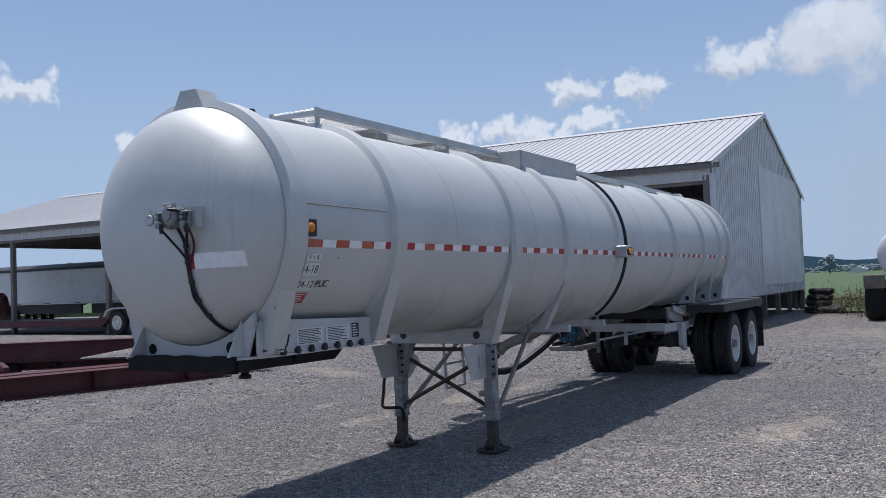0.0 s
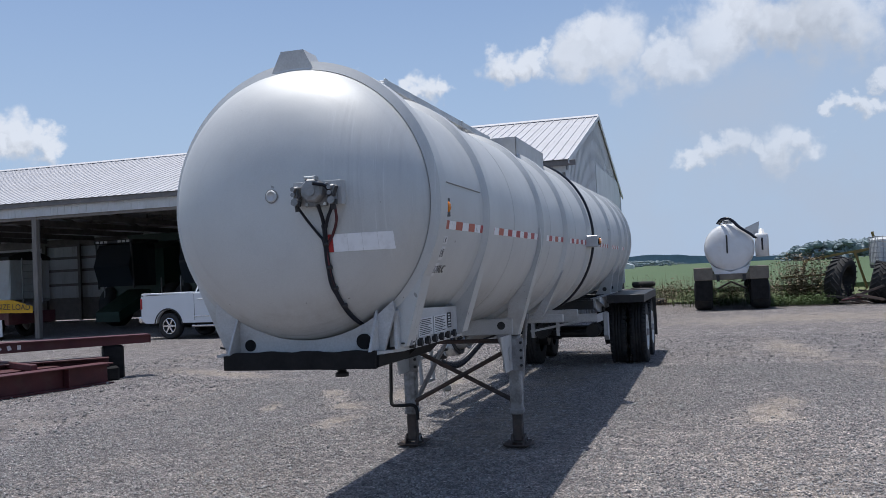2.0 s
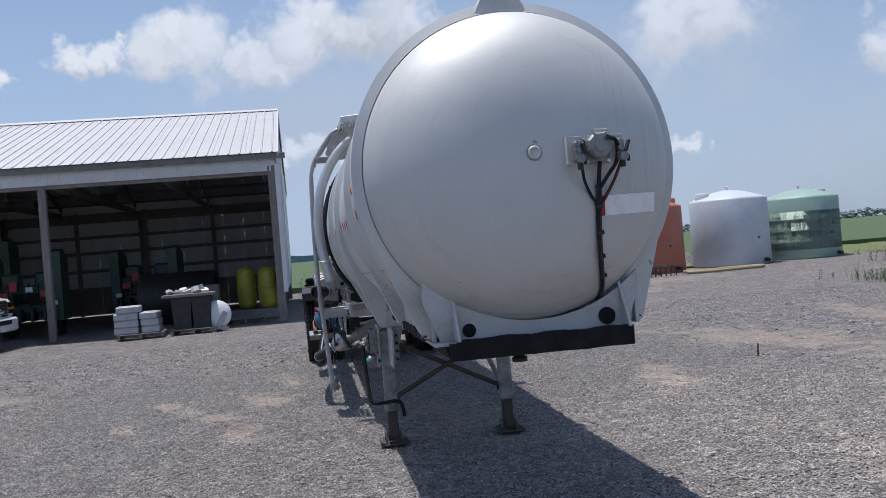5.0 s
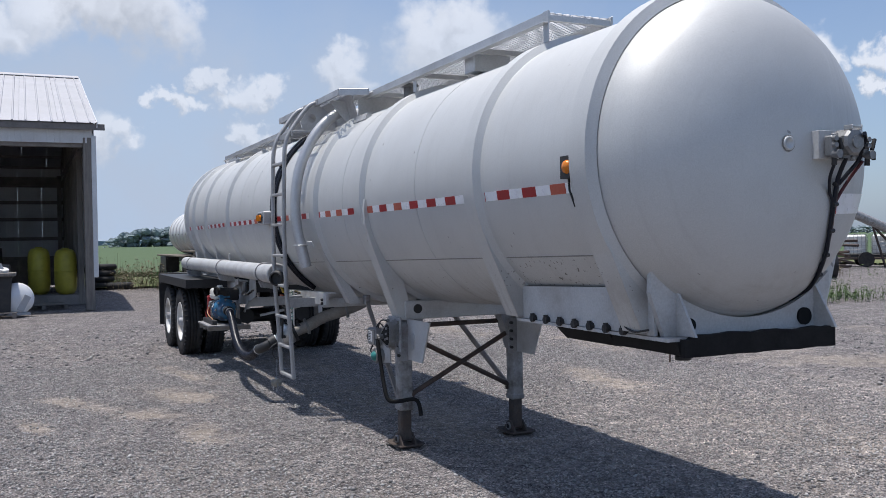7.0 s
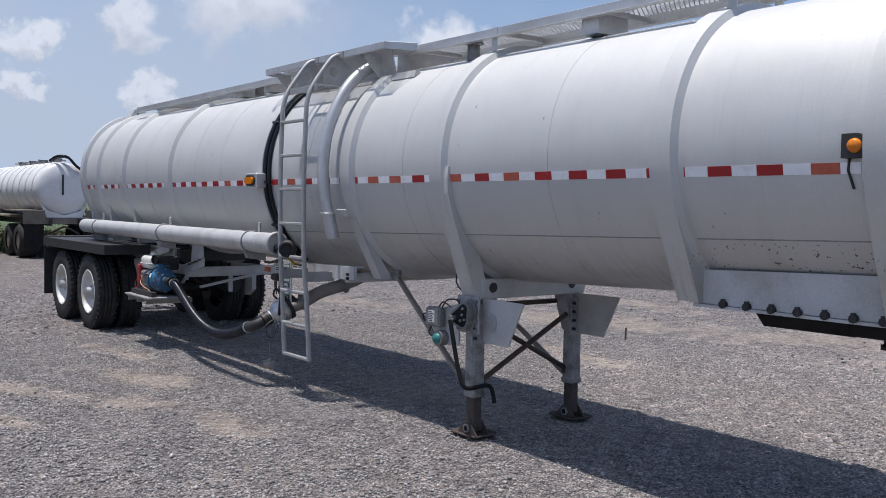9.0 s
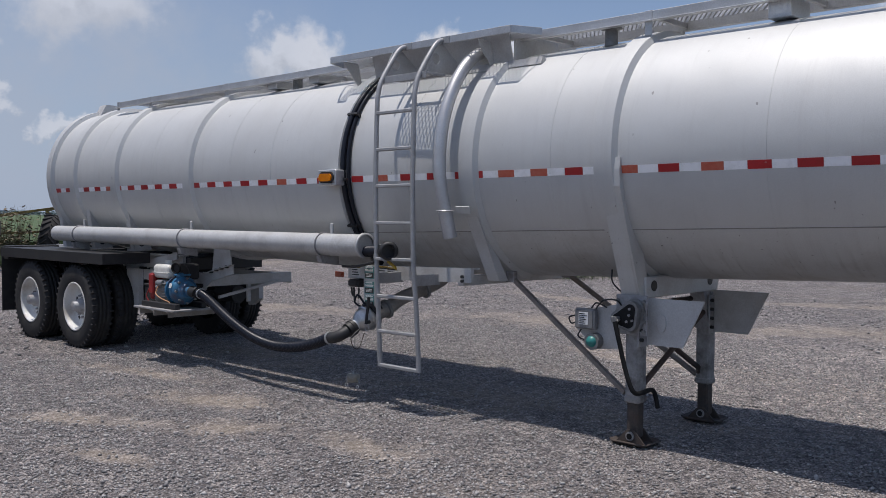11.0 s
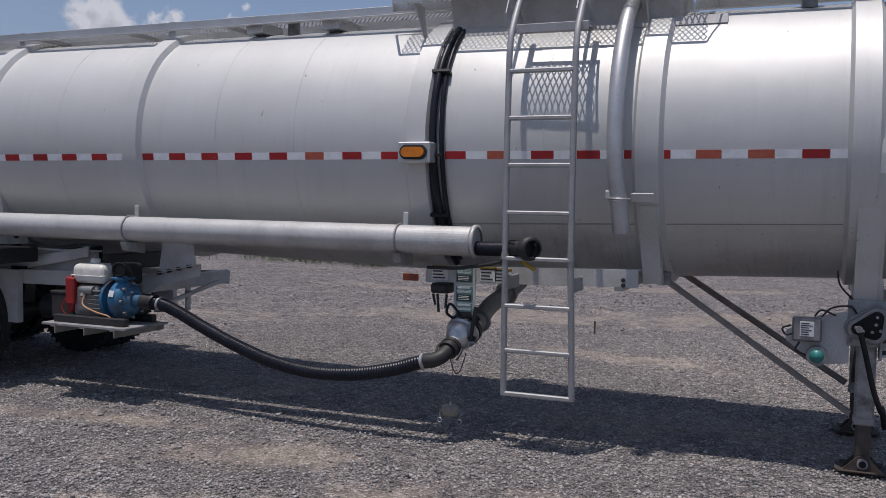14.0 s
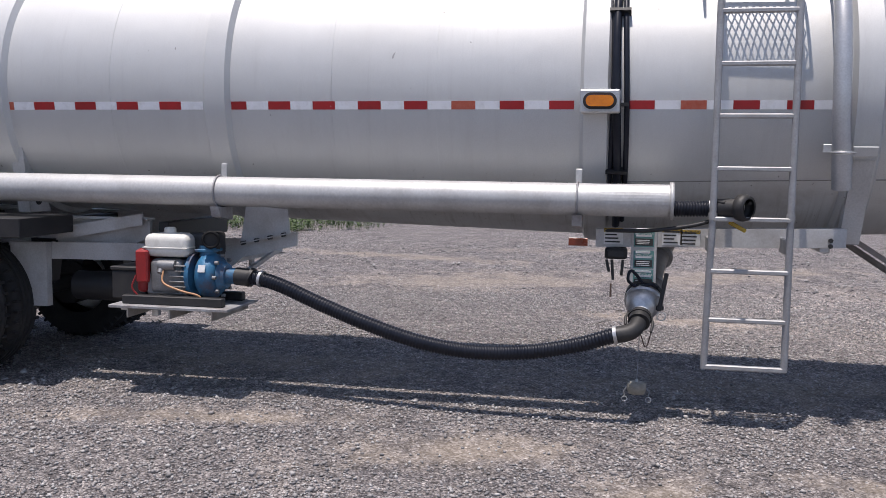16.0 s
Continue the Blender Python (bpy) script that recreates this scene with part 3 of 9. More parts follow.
def arc_pts(c, r, a0, a1, n, plane="xz", k=0.0):
    out = []
    for i in range(n + 1):
        a = radians(a0 + (a1 - a0) * i / n)
        p = (c[0] + r * math.cos(a), c[1] + r * math.sin(a))
        out.append((p[0], k, p[1]) if plane == "xz" else (k, *p) if plane == "yz" else (*p, k))
    return out


def smooth_path(pts, per=8):
    """A Catmull-Rom curve through points."""
    P = [Vector(p) for p in pts]
    P = [P[0] * 2 - P[1]] + P + [P[-1] * 2 - P[-2]]
    out = []
    for i in range(1, len(P) - 2):
        for s in range(per):
            t = s / per
            a, b, c, d = P[i - 1:i + 3]
            out.append(0.5 * ((2 * b) + (c - a) * t + (2 * a - 5 * b + 4 * c - d) * t * t + (3 * b - a - 3 * c + d) * t ** 3))
    out.append(P[-2])
    return out


# ---- ground, field, woods ----
def sheet(x0, x1, y0, y1, z, nx, ny, wave=0.0, f=0.3):
    m = Mesh()
    xs, ys = np.linspace(x0, x1, nx), np.linspace(y0, y1, ny)
    vs = [(x, y, z + (wave * noise.noise((x * f, y * f, 0.3)) if wave else 0)) for y in ys for x in xs]
    fs = [(j * nx + i, j * nx + i + 1, (j + 1) * nx + i + 1, (j + 1) * nx + i) for j in range(ny - 1) for i in range(nx - 1)]
    return m.add(vs, fs, True)


def build_ground():
    # one sheet, finer towards the yard, almost level
    c = [-4500, -1200, -400, -150, -80, -60] + [-50 + k * 0.8 for k in range(0, 101)] + [38, 55, 80, 150, 400, 1200, 4500]
    r = [-4500, -1200, -400, -150, -60, -35] + [-25 + k * 0.8 for k in range(0, 91)] + [55, 80, 150, 400, 1200, 4500]
    m = Mesh()
    n = len(c)
    vs = [(x, y, (0.035 * noise.noise((x * 0.22, y * 0.22, 1.7)) - 0.012) * (1 if abs(x) < 45 and abs(y) < 45 else 0) * min(1, max(0.1, (math.hypot(x, y - 5) - 4) / 8))) for y in r for x in c]
    m.add(vs, [(j * n + i, j * n + i + 1, (j + 1) * n + i + 1, (j + 1) * n + i) for j in range(len(r) - 1) for i in range(n - 1)], True)
    setting("ground", m, GRAVEL, "crushed grey gravel yard with worn tan dirt patches", "ground")
    # crop fields round the yard
    f = Mesh()
    for x0, x1, y0, y1 in ((-60, 2500, 44, 3000), (44, 2500, -900, 44), (-2500, -60, -900, 3000), (-60, 44, -2500, -70)):
        g = sheet(x0, x1, y0, y1, 0.3, 24, 24)
        f.add(g.v, g.f, True)
        f.prism([(x0, y0), (x1, y0), (x1, y1), (x0, y1)], "z", 0.0, 0.29)
    setting("field", f, CROP, "flat green soybean field reaching to the horizon", "field")
    # rough grass strip between yard and field
    s = Mesh()
    for x0, x1, y0, y1 in ((-1.2, 44, 33, 44), (36, 44, -40, 33)):
        g = sheet(x0, x1, y0, y1, 0.05, 30, 12, 0.12, 0.6)
        s.add(g.v, g.f, True)
    setting("verge", s, VERGE, "rough grass verge between gravel and field", "grass")


VERGE = mat("rough_verge_grass", (0.10, 0.14, 0.04), (0.16, 0.15, 0.07), rough=0.9, scale=0.8, fine=14, bump=0.6, dist=0.05)


def clump_row(name, label, x0, x1, y, h, mat_, seed, depth=25, step=4.0, category="woods"):
    """Far woods: many small lumpy leaf masses heaped to an uneven skyline along a line."""
    rnd = random.Random(seed)
    m = Mesh()
    x = x0
    while x < x1:
        edge = min(1, (x - x0) / (step * 4) + 0.35, (x1 - x) / (step * 4) + 0.35)
        hh = h * edge * (0.86 + 0.3 * noise.noise((x * 0.35 / step, seed, 0.5)) + rnd.uniform(-0.06, 0.06))
        for k in range(11):
            f = rnd.random() ** 0.6
            cz = hh * (0.04 + 0.86 * f)
            cx, cy = x + rnd.uniform(-step, step) * (1.1 - 0.6 * f), y + rnd.uniform(0, depth)
            rx, rz = min(step * 0.6, hh * 0.26) * rnd.uniform(0.6, 1.2), hh * rnd.uniform(0.1, 0.2)
            vs, fs = [], []
            for i in range(5):
                th = math.pi * i / 4
                for j in range(7):
                    ph = 2 * math.pi * j / 7
                    d = 1 + rnd.uniform(-0.3, 0.3)
                    vs.append((cx + rx * d * math.sin(th) * math.cos(ph), cy + rx * d * math.sin(th) * math.sin(ph), max(0.2, cz + rz * d * math.cos(th))))
            for i in range(4):
                for j in range(7):
                    fs.append((i * 7 + j, i * 7 + (j + 1) % 7, (i + 1) * 7 + (j + 1) % 7, (i + 1) * 7 + j))
            m.add(vs, fs, False)
        x += step * rnd.uniform(0.4, 0.7)
    tagged(part(name, m, mat_), label, category, kind="stuff")


def build_distance():
    clump_row("woods", "dense wood standing in the far field, tinted blue-grey for haze", 34, 92, 480, 11.0, TREES, 1)
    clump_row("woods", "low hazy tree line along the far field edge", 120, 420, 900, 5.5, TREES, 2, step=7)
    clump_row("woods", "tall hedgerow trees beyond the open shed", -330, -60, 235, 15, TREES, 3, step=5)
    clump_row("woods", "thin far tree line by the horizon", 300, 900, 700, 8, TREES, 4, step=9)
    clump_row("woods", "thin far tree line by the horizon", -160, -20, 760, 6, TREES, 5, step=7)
    m = Mesh()
    rnd = random.Random(5)
    pts = [(-700 + i * 28, 9 + 30 * max(0, noise.noise((i * 0.16, 0.4, 2.2)) + 0.3) * max(0.0, min(1, (130 - (-700 + i * 28)) / 200)) + rnd.uniform(0, 2)) for i in range(60)]
    poly = [(pts[0][0], -1)] + pts + [(pts[-1][0], -1)]
    m.prism(poly, "y", 2300, 2340)
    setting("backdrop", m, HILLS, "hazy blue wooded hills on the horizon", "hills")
    b = Mesh()
    b.prism([(-3.2, 0), (3.2, 0), (3.2, 1.6), (0, 2.6), (-3.2, 1.6)], "y", 0, 10)
    part("far_barn", b, CLAD, m=pose(-38, 430, 0.3))
    tagged(bpy.data.objects["far_barn"], "small white barn far off in the field", "barn")
    # a tree by itself near the far barn
    m = Mesh()
    rnd = random.Random(9)
    m.cyl((-48, 420, 0), (-48, 420, 4), 0.4, 0.2, n=7)
    for k in range(60):
        a, r, z = rnd.uniform(0, 6.28), rnd.uniform(0, 3.2), rnd.uniform(2.5, 8)
        k2 = 1 - abs(z - 5) / 5
        m.lathe([(0, 0.9), (0.8, 0.4), (0.9, -0.2), (0, -0.7)], pose(-48 + r * k2 * math.cos(a) * 1.4, 420 + r * k2 * math.sin(a), z), n=6)
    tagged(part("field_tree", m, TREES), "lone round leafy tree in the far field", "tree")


# ---- pole shed ----
SX0, SX1, SY0, SY1, SYR = -40.2, -1.82, 21.6, 37.3, 29.45
EAVE, RIDGE = 4.86, 7.4


def roof_z(y):
    k = (y - (SY0 - 0.35)) / (SYR - SY0 + 0.35) if y < SYR else (SY1 + 0.35 - y) / (SY1 + 0.35 - SYR)
    return EAVE + (RIDGE - EAVE) * k


def build_shed():
    shed = thing("pole_shed", "long open-front pole shed with white metal walls and roof", "shed", kind="structure")
    bays = 6
    step = (SX1 - SX0) / bays
    for x in (SX1, -8.15, -13.95, -20.9, -27.4, -33.9, SX0):
        for y in (SY0, SY1):
            m = Mesh().box((0, 0, 2.25), (0.2, 0.2, 4.5), 0.012)
            part("post", m, TIMBER, shed, m=pose(x, y, 0))
    part("post", Mesh().box((0, 0, 2.25), (0.22, 0.34, 4.5), 0.012), TIMBER, shed, "doubled grey timber corner post", m=pose(SX1 - 0.02, SY0 + 0.02, 0))
    # gable-end posts stand below the cladding
    for k in range(1, 6):
        y = SY0 + k * (SY1 - SY0) / 6
        part("post", Mesh().box((0, 0, roof_z(y) / 2 - 0.1), (0.16, 0.16, roof_z(y) - 0.2), 0.01), TIMBER, shed, m=pose(SX1 - 0.1, y, 0))
    # trusses
    for k in range(bays * 2 + 1):
        x = SX1 - 0.15 - k * step / 2 * 0.99
        m = Mesh()
        m.box((x, (SY0 + SY1) / 2, 4.5), (0.06, SY1 - SY0 - 0.3, 0.24), 0.006)
        for y0, y1 in ((SY0, SYR), (SYR, SY1)):
            z0, z1 = roof_z(y0) - 0.22, roof_z(y1) - 0.22
            L = math.hypot(y1 - y0, z1 - z0)
            m.box((x, (y0 + y1) / 2, (z0 + z1) / 2), (0.06, L * 0.985, 0.2), 0.006, Euler((math.atan2(z1 - z0, y1 - y0), 0, 0)).to_matrix())
        for a in (0.28, 0.5, 0.72):
            y = SY0 + a * (SY1 - SY0)
            m.box((x + 0.05, y, (4.6 + roof_z(y) - 0.3) / 2), (0.04, 0.1, roof_z(y) - 0.3 - 4.6), 0.004)
        part("truss", m, DARKTIM, shed)
    # purlins
    for y in np.linspace(SY0 + 0.2, SY1 - 0.2, 15):
        m = Mesh().box(((SX0 + SX1) / 2, y, roof_z(y) - 0.1), (SX1 - SX0, 0.05, 0.1), 0.004)
        part("purlin", m, DARKTIM, shed)
    # ribbed roof panels
    def ribbed(w, L, ribs=3):
        m = Mesh().box((0, L / 2, 0), (w - 0.004, L, 0.012), 0.002)
        for i in range(ribs):
            x = -w / 2 + (i + 0.5) * w / ribs
            m.prism([(x - 0.028, 0.005), (x + 0.028, 0.005), (x + 0.013, 0.03), (x - 0.013, 0.03)], "y", 0.0, L)
        return m
    w = 0.914
    n = int((SX1 + 0.2 - (SX0 - 0.45)) / w) + 1
    for y0, turn in ((SY0 - 0.35, 0), (SY1 + 0.35, 180)):
        run, rise = SYR - SY0 + 0.35, RIDGE - EAVE
        L = math.hypot(run, rise)
        me = ribbed(w, L).data("roof_panel", ROOF)
        for k in range(n):
            x = SX1 + 0.2 - w / 2 - k * w
            part("roof_panel", me, None, shed, m=Matrix.Translation((x, y0, EAVE)) @ Euler((0, 0, radians(turn))).to_matrix().to_4x4() @ Euler((math.atan2(rise, run), 0, 0)).to_matrix().to_4x4())
    part("ridge_cap", Mesh().prism([(SYR - 0.25, RIDGE - 0.05), (SYR, RIDGE + 0.05), (SYR + 0.25, RIDGE - 0.05), (SYR + 0.25, RIDGE - 0.03), (SYR, RIDGE + 0.075), (SYR - 0.25, RIDGE - 0.03)], "x", SX0 - 0.45, SX1 + 0.2), ROOF, shed)
    # dark strip painted as the drip-edge shadow, and the header over the open front
    part("eave_shadow_strip", Mesh().box(((SX0 + SX1) / 2, SY0 - 0.30, EAVE - 0.1), (SX1 - SX0 + 0.8, 0.03, 0.16), 0.004), GREYBROWN, shed)
    nh = int((SX1 - SX0 + 0.2) / w) + 1
    hm = Mesh().box((0, 0, 0), (w - 0.004, 0.012, 0.42), 0.002)
    for i in range(3):
        hm.box((-w / 2 + (i + 0.5) * w / 3, -0.012, 0), (0.05, 0.018, 0.42), 0.006)
    hm = hm.data("header_panel", CLAD)
    for k in range(nh):
        part("header_panel", hm, None, shed, m=pose(SX1 + 0.1 - w / 2 - k * w, SY0 - 0.13, EAVE - 0.30))
    part("beam", Mesh().box(((SX0 + SX1) / 2, SY0, 4.4), (SX1 - SX0, 0.12, 0.3), 0.008), DARKTIM, shed)
    part("beam", Mesh().box(((SX0 + SX1) / 2, SY1, 4.4), (SX1 - SX0, 0.12, 0.3), 0.008), DARKTIM, shed)
    # gable end, near side: cladding stops above the ground
    ny = int((SY1 - SY0) / w) + 1
    wy = (SY1 - SY0 + 0.2) / ny
    for k in range(ny):
        y0 = SY0 - 0.1 + k * wy
        y1 = y0 + wy - 0.003
        zb = 0.86
        pts = [(y0, zb), (y1, zb), (y1, roof_z(y1) - 0.06)] + ([(SYR, RIDGE - 0.06)] if y0 < SYR < y1 else []) + [(y0, roof_z(y0) - 0.06)]
        m = Mesh().prism(pts, "x", SX1 + 0.12, SX1 + 0.135)
        for i in range(3):
            y = y0 + (i + 0.5) * wy / 3
            m.box((SX1 + 0.143, y, (zb + roof_z(y) - 0.06) / 2), (0.018, 0.05, roof_z(y) - 0.06 - zb), 0.006)
        part("wall_panel", m, CLAD, shed)
    # plain flat patch on the gable
    part("wall_patch", Mesh().box((SX1 + 0.165, 32.2, 3.3), (0.02, 8.2, 4.2), 0.004), CLAD, shed, "large flat white sheet fixed over the gable cladding")
    part("skirt_board", Mesh().box((SX1 + 0.06, (SY0 + SY1) / 2, 0.92), (0.05, SY1 - SY0, 0.2), 0.006), TIMBER, shed)
    for s in (0, 1):
        y0, y1 = (SY0 - 0.35, SYR) if s == 0 else (SYR, SY1 + 0.35)
        z0, z1 = roof_z(y0), roof_z(y1)
        L = math.hypot(y1 - y0, z1 - z0)
        part("rake_trim", Mesh().box((SX1 + 0.21, (y0 + y1) / 2, (z0 + z1) / 2 - 0.05), (0.03, L, 0.16), 0.004, Euler((math.atan2(z1 - z0, y1 - y0), 0, 0)).to_matrix()), CLAD, shed)
    part("corner_trim", Mesh().box((SX1 + 0.13, SY0 - 0.12, 2.7), (0.12, 0.12, 3.7), 0.01), CLAD, shed)
    # back wall, open at the far end, with girts on its inner face
    nb = int((SX1 - SX0) / w)
    bm = Mesh().box((0, 0, 0), (w - 0.004, 0.012, 3.72), 0.002)
    for i in range(3):
        bm.box((-w / 2 + (i + 0.5) * w / 3, 0.012, 0), (0.05, 0.018, 3.72), 0.006)
        bm.box((-w / 2 + (i + 0.5) * w / 3, -0.010, 0), (0.04, 0.012, 3.72), 0.004)
    bm = bm.data("wall_panel", CLAD)
    for k in range(nb):
        part("wall_panel", bm, None, shed, m=pose(SX1 - w / 2 - k * w, SY1 + 0.12, 3.06))
    lo = Mesh().box((0, 0, 0), (w - 0.004, 0.012, 1.15), 0.002).data("wall_panel", DARKTIM)
    for k in range(nb):
        part("wall_panel", lo, None, shed, m=pose(SX1 - w / 2 - k * w, SY1 + 0.12, 0.62))
    for z in (1.2, 2.0, 2.8, 3.5, 4.2):
        part("girt", Mesh().box(((SX1 + SX0) / 2, SY1 + 0.07, z), (SX1 - SX0, 0.06, 0.14), 0.005), DARKTIM, shed)
    for k in range(13):
        part("stud", Mesh().box((SX1 - 0.25 - k * 2.95, SY1 - 0.02, 2.3), (0.16, 0.14, 4.6), 0.006), DARKTIM, shed)


GREYBROWN = mat("plain_grey_brown", (0.2, 0.18, 0.17), (0.14, 0.13, 0.12), rough=0.6, scale=3, fine=30, bump=0.1)

build_ground()
build_distance()
build_shed()


# ---- tank trailer ----
def tank_top(y):
    return 2.922 + 0.0085 * y


def tank_bot(y):
    return 1.255 - 0.0307 * y if y < 5.7 else 1.08 + 0.0245 * (y - 5.7)


def tank_r(y):
    return (tank_top(y) - tank_bot(y)) / 2


def tank_zc(y):
    return (tank_top(y) + tank_bot(y)) / 2


def tank_xc(y):
    return -0.03 * max(0.0, 1 - y / 6)


def tank_kx(y):
    """The barrel is a little narrower than it is high."""
    return 1.0 - 0.073 * min(1.0, max(0.0, (y + 0.25) / 3.2))


def side_x(y, z, out=0.0):
    """Half width of the barrel at a height."""
    r = tank_r(y)
    return tank_kx(y) * math.sqrt(max(0.0, r * r - (z - tank_zc(y)) ** 2)) + out


def on_tank(y, deg, out=0.0):
    """A point on the barrel: deg 0 is +x, 90 the top, 180 is -x."""
    r, a = tank_r(y), radians(deg)
    return (tank_xc(y) + (r * tank_kx(y) + out) * math.cos(a), y, tank_zc(y) + (r + out) * math.sin(a))


def band(y0, y1, out, a0=0, a1=360, n=96, thick=None, crown=0.0):
    """A strip standing proud of the barrel, running round it."""
    m = Mesh()
    full = a1 - a0 >= 359.9
    thick = out if thick is None else thick
    prof = ((y0, out - thick), (y0 + crown, out), (y1 - crown, out), (y1, out - thick))
    cols = n if full else n + 1
    vs = [on_tank(y, a0 + (a1 - a0) * j / n, o) for y, o in prof for j in range(cols)]
    fs = [(i * cols + j, (i + 1) % len(prof) * cols + j, (i + 1) % len(prof) * cols + (j + 1) % cols, i * cols + (j + 1) % cols) for i in range(len(prof)) for j in range(n)]
    m.add(vs, fs, True)
    m.sharp = True
    if not full:
        c = range(len(prof))
        m.add([vs[i * cols] for i in c], [tuple(c)])
        m.add([vs[i * cols + n] for i in c], [tuple(c)[::-1]])
    return m


FRONT, REAR, HEAD = -0.245, 11.95, 0.425
RINGS = (1.02, 3.08, 4.32, 5.89, 8.40, 10.09, 11.22)


def build_shell(tr):
    n = 144
    m = Mesh()
    rows = []
    D = HEAD
    for i in range(13):
        s = math.sin(math.pi / 2 * i / 12)
        rows.append((FRONT - D * math.sqrt(max(0, 1 - s ** 2.7)), s, FRONT))
    ys = [-0.15, 0.35, 0.95, 1.6, 2.3, 3.0, 3.6, 4.22, 5.0, 5.68, 5.72, 6.4, 7.2, 8.0, 8.4, 9.2, 10.0, 10.6, 11.0, 11.5, 11.9]
    rows += [(y, 1.0, y) for y in ys]
    for i in range(9):
        s = math.cos(math.pi / 2 * i / 8)
        rows.append((REAR + 0.3 * math.sqrt(max(0, 1 - s ** 2.5)), s, REAR))
    vs = []
    for y, s, yr in rows:
        r = tank_r(yr) * s
        for j in range(n):
            a = 2 * math.pi * j / n
            vs.append((tank_xc(yr) + tank_kx(yr) * r * math.cos(a), y, tank_zc(yr) + r * math.sin(a)))
    fs = [(i * n + j, i * n + (j + 1) % n, (i + 1) * n + (j + 1) % n, (i + 1) * n + j) for i in range(len(rows) - 1) for j in range(n)]
    m.add(vs, fs, True)
    part("barrel", m, SHELL, tr, "silver-white painted double-taper barrel with domed ends")
    # weld seams round and along the barrel
    for y in (1.95, 3.55, 5.0, 6.9, 7.6, 9.2, 10.5):
        part("weld_seam", band(y - 0.006, y + 0.006, 0.0022), SHELL, tr)
    for a0 in (216,):
        for y0, y1 in ((-0.1, 0.9), (1.12, 2.98), (3.18, 4.22), (4.42, 5.78)):
            p = [on_tank(y, a0, 0.001) for y in np.linspace(y0, y1, 8)]
            part("weld_seam", Mesh().sweep(p, 0.0035, n=6), SEAM, tr)
    # stiffening rings
    part("end_ring", band(FRONT - 0.05, FRONT + 0.13, 0.054, crown=0.02), SHELL, tr, "wide stiffening ring behind the front head")
    part("end_ring", band(REAR - 0.14, REAR + 0.03, 0.05, crown=0.02), SHELL, tr)
    for y in RINGS:
        part("stiffening_ring", band(y - 0.096, y + 0.096, 0.043, crown=0.024), SHELL, tr)


SEAM = mat("dirty_seam", (0.3, 0.29, 0.27), (0.2, 0.19, 0.18), rough=0.7, scale=20, fine=200, bump=0)


def tape_strip(tr, y0, y1, side, red, pair=0.306, faded=(), z=1.94):
    """Red and white conspicuity tape between y0 and y1: a red piece begins at red, and every pair after that."""
    k = math.floor((y0 - red) / pair * 2)
    while red + k * pair / 2 < y1:
        y, e = max(y0, red + k * pair / 2), min(y1, red + (k + 1) * pair / 2)
        if e - y > 0.008:
            m = Mesh()
            pts = []
            for yy in (y + 0.001, e - 0.001):
                for dz in (-0.0265, 0.0265):
                    pts.append((tank_xc(yy) + side * side_x(yy, z + dz, 0.0025), yy, z + dz))
            inner = [(p[0] - side * 0.002, p[1], p[2]) for p in pts]
            q = [(0, 2, 3, 1)] if side < 0 else [(0, 1, 3, 2)]
            m.add(pts + inner, q + [(0, 1, 5, 4), (2, 6, 7, 3), (0, 4, 6, 2), (1, 3, 7, 5)])
            worn = any(y - 0.01 <= w <= e for w in faded)
            part("tape", m, TAPE_W if k % 2 else TAPE_O if worn else TAPE_R, tr)
        k += 1


def build_tapes(tr):
    for y0, y1, red, pair, faded in ((-0.10, 0.89, 0.0, 0.294, (0.05,)), (1.11, 2.97, 2.83, 0.306, (2.9, 2.29)), (3.165, 4.22, 4.18, 0.304, (3.65, 3.95)), (4.42, 5.78, 4.62, 0.305, (5.3,)),
                                     (6.02, 8.30, 6.02, 0.31, (6.7,)), (8.50, 9.99, 8.666, 0.322, (9.97,)), (10.19, 11.12, 10.2, 0.31, (10.25,)), (11.32, 11.8, 11.35, 0.31, ())):
        tape_strip(tr, y0, y1, -1, red, pair, faded)
    for y0, y1, faded in ((-0.06, 0.92, (0.0, 0.3, 0.6)), (1.11, 2.98, (1.5,)), (3.17, 4.22, (3.2, 3.9)), (4.42, 5.79, (4.5, 5.1)), (6.0, 8.3, (6.4, 7.3)), (8.5, 9.99, (9.2,)), (10.19, 11.12, ()), (11.32, 11.8, ())):
        tape_strip(tr, y0, y1, 1, y0, 0.304, faded)


def round_lamp(tr, y, side, z=2.04):
    """Amber side marker on a dark square base."""
    x = tank_xc(y) + side * side_x(y, z, -0.004)
    m = Mesh()
    m.prism([(y - 0.025 + 0.052 * math.cos(a), z + 0.056 * math.sin(a)) for a in np.linspace(1.57, 4.71, 14)] + [(y + 0.045, z - 0.056), (y + 0.045, z + 0.056)], "x", x, x + side * 0.04)
    base = part("marker_lamp", m, BLACK, tr, "amber round side marker on a black base")
    lens = Mesh().lathe([(0.0, 0.024), (0.02, 0.021), (0.031, 0.013), (0.035, 0.0)], Matrix.Translation((x + side * 0.039, y - 0.018, z)) @ Euler((0, radians(90 * side), 0)).to_matrix().to_4x4(), n=20)
    part("lens", lens, AMBER, base)


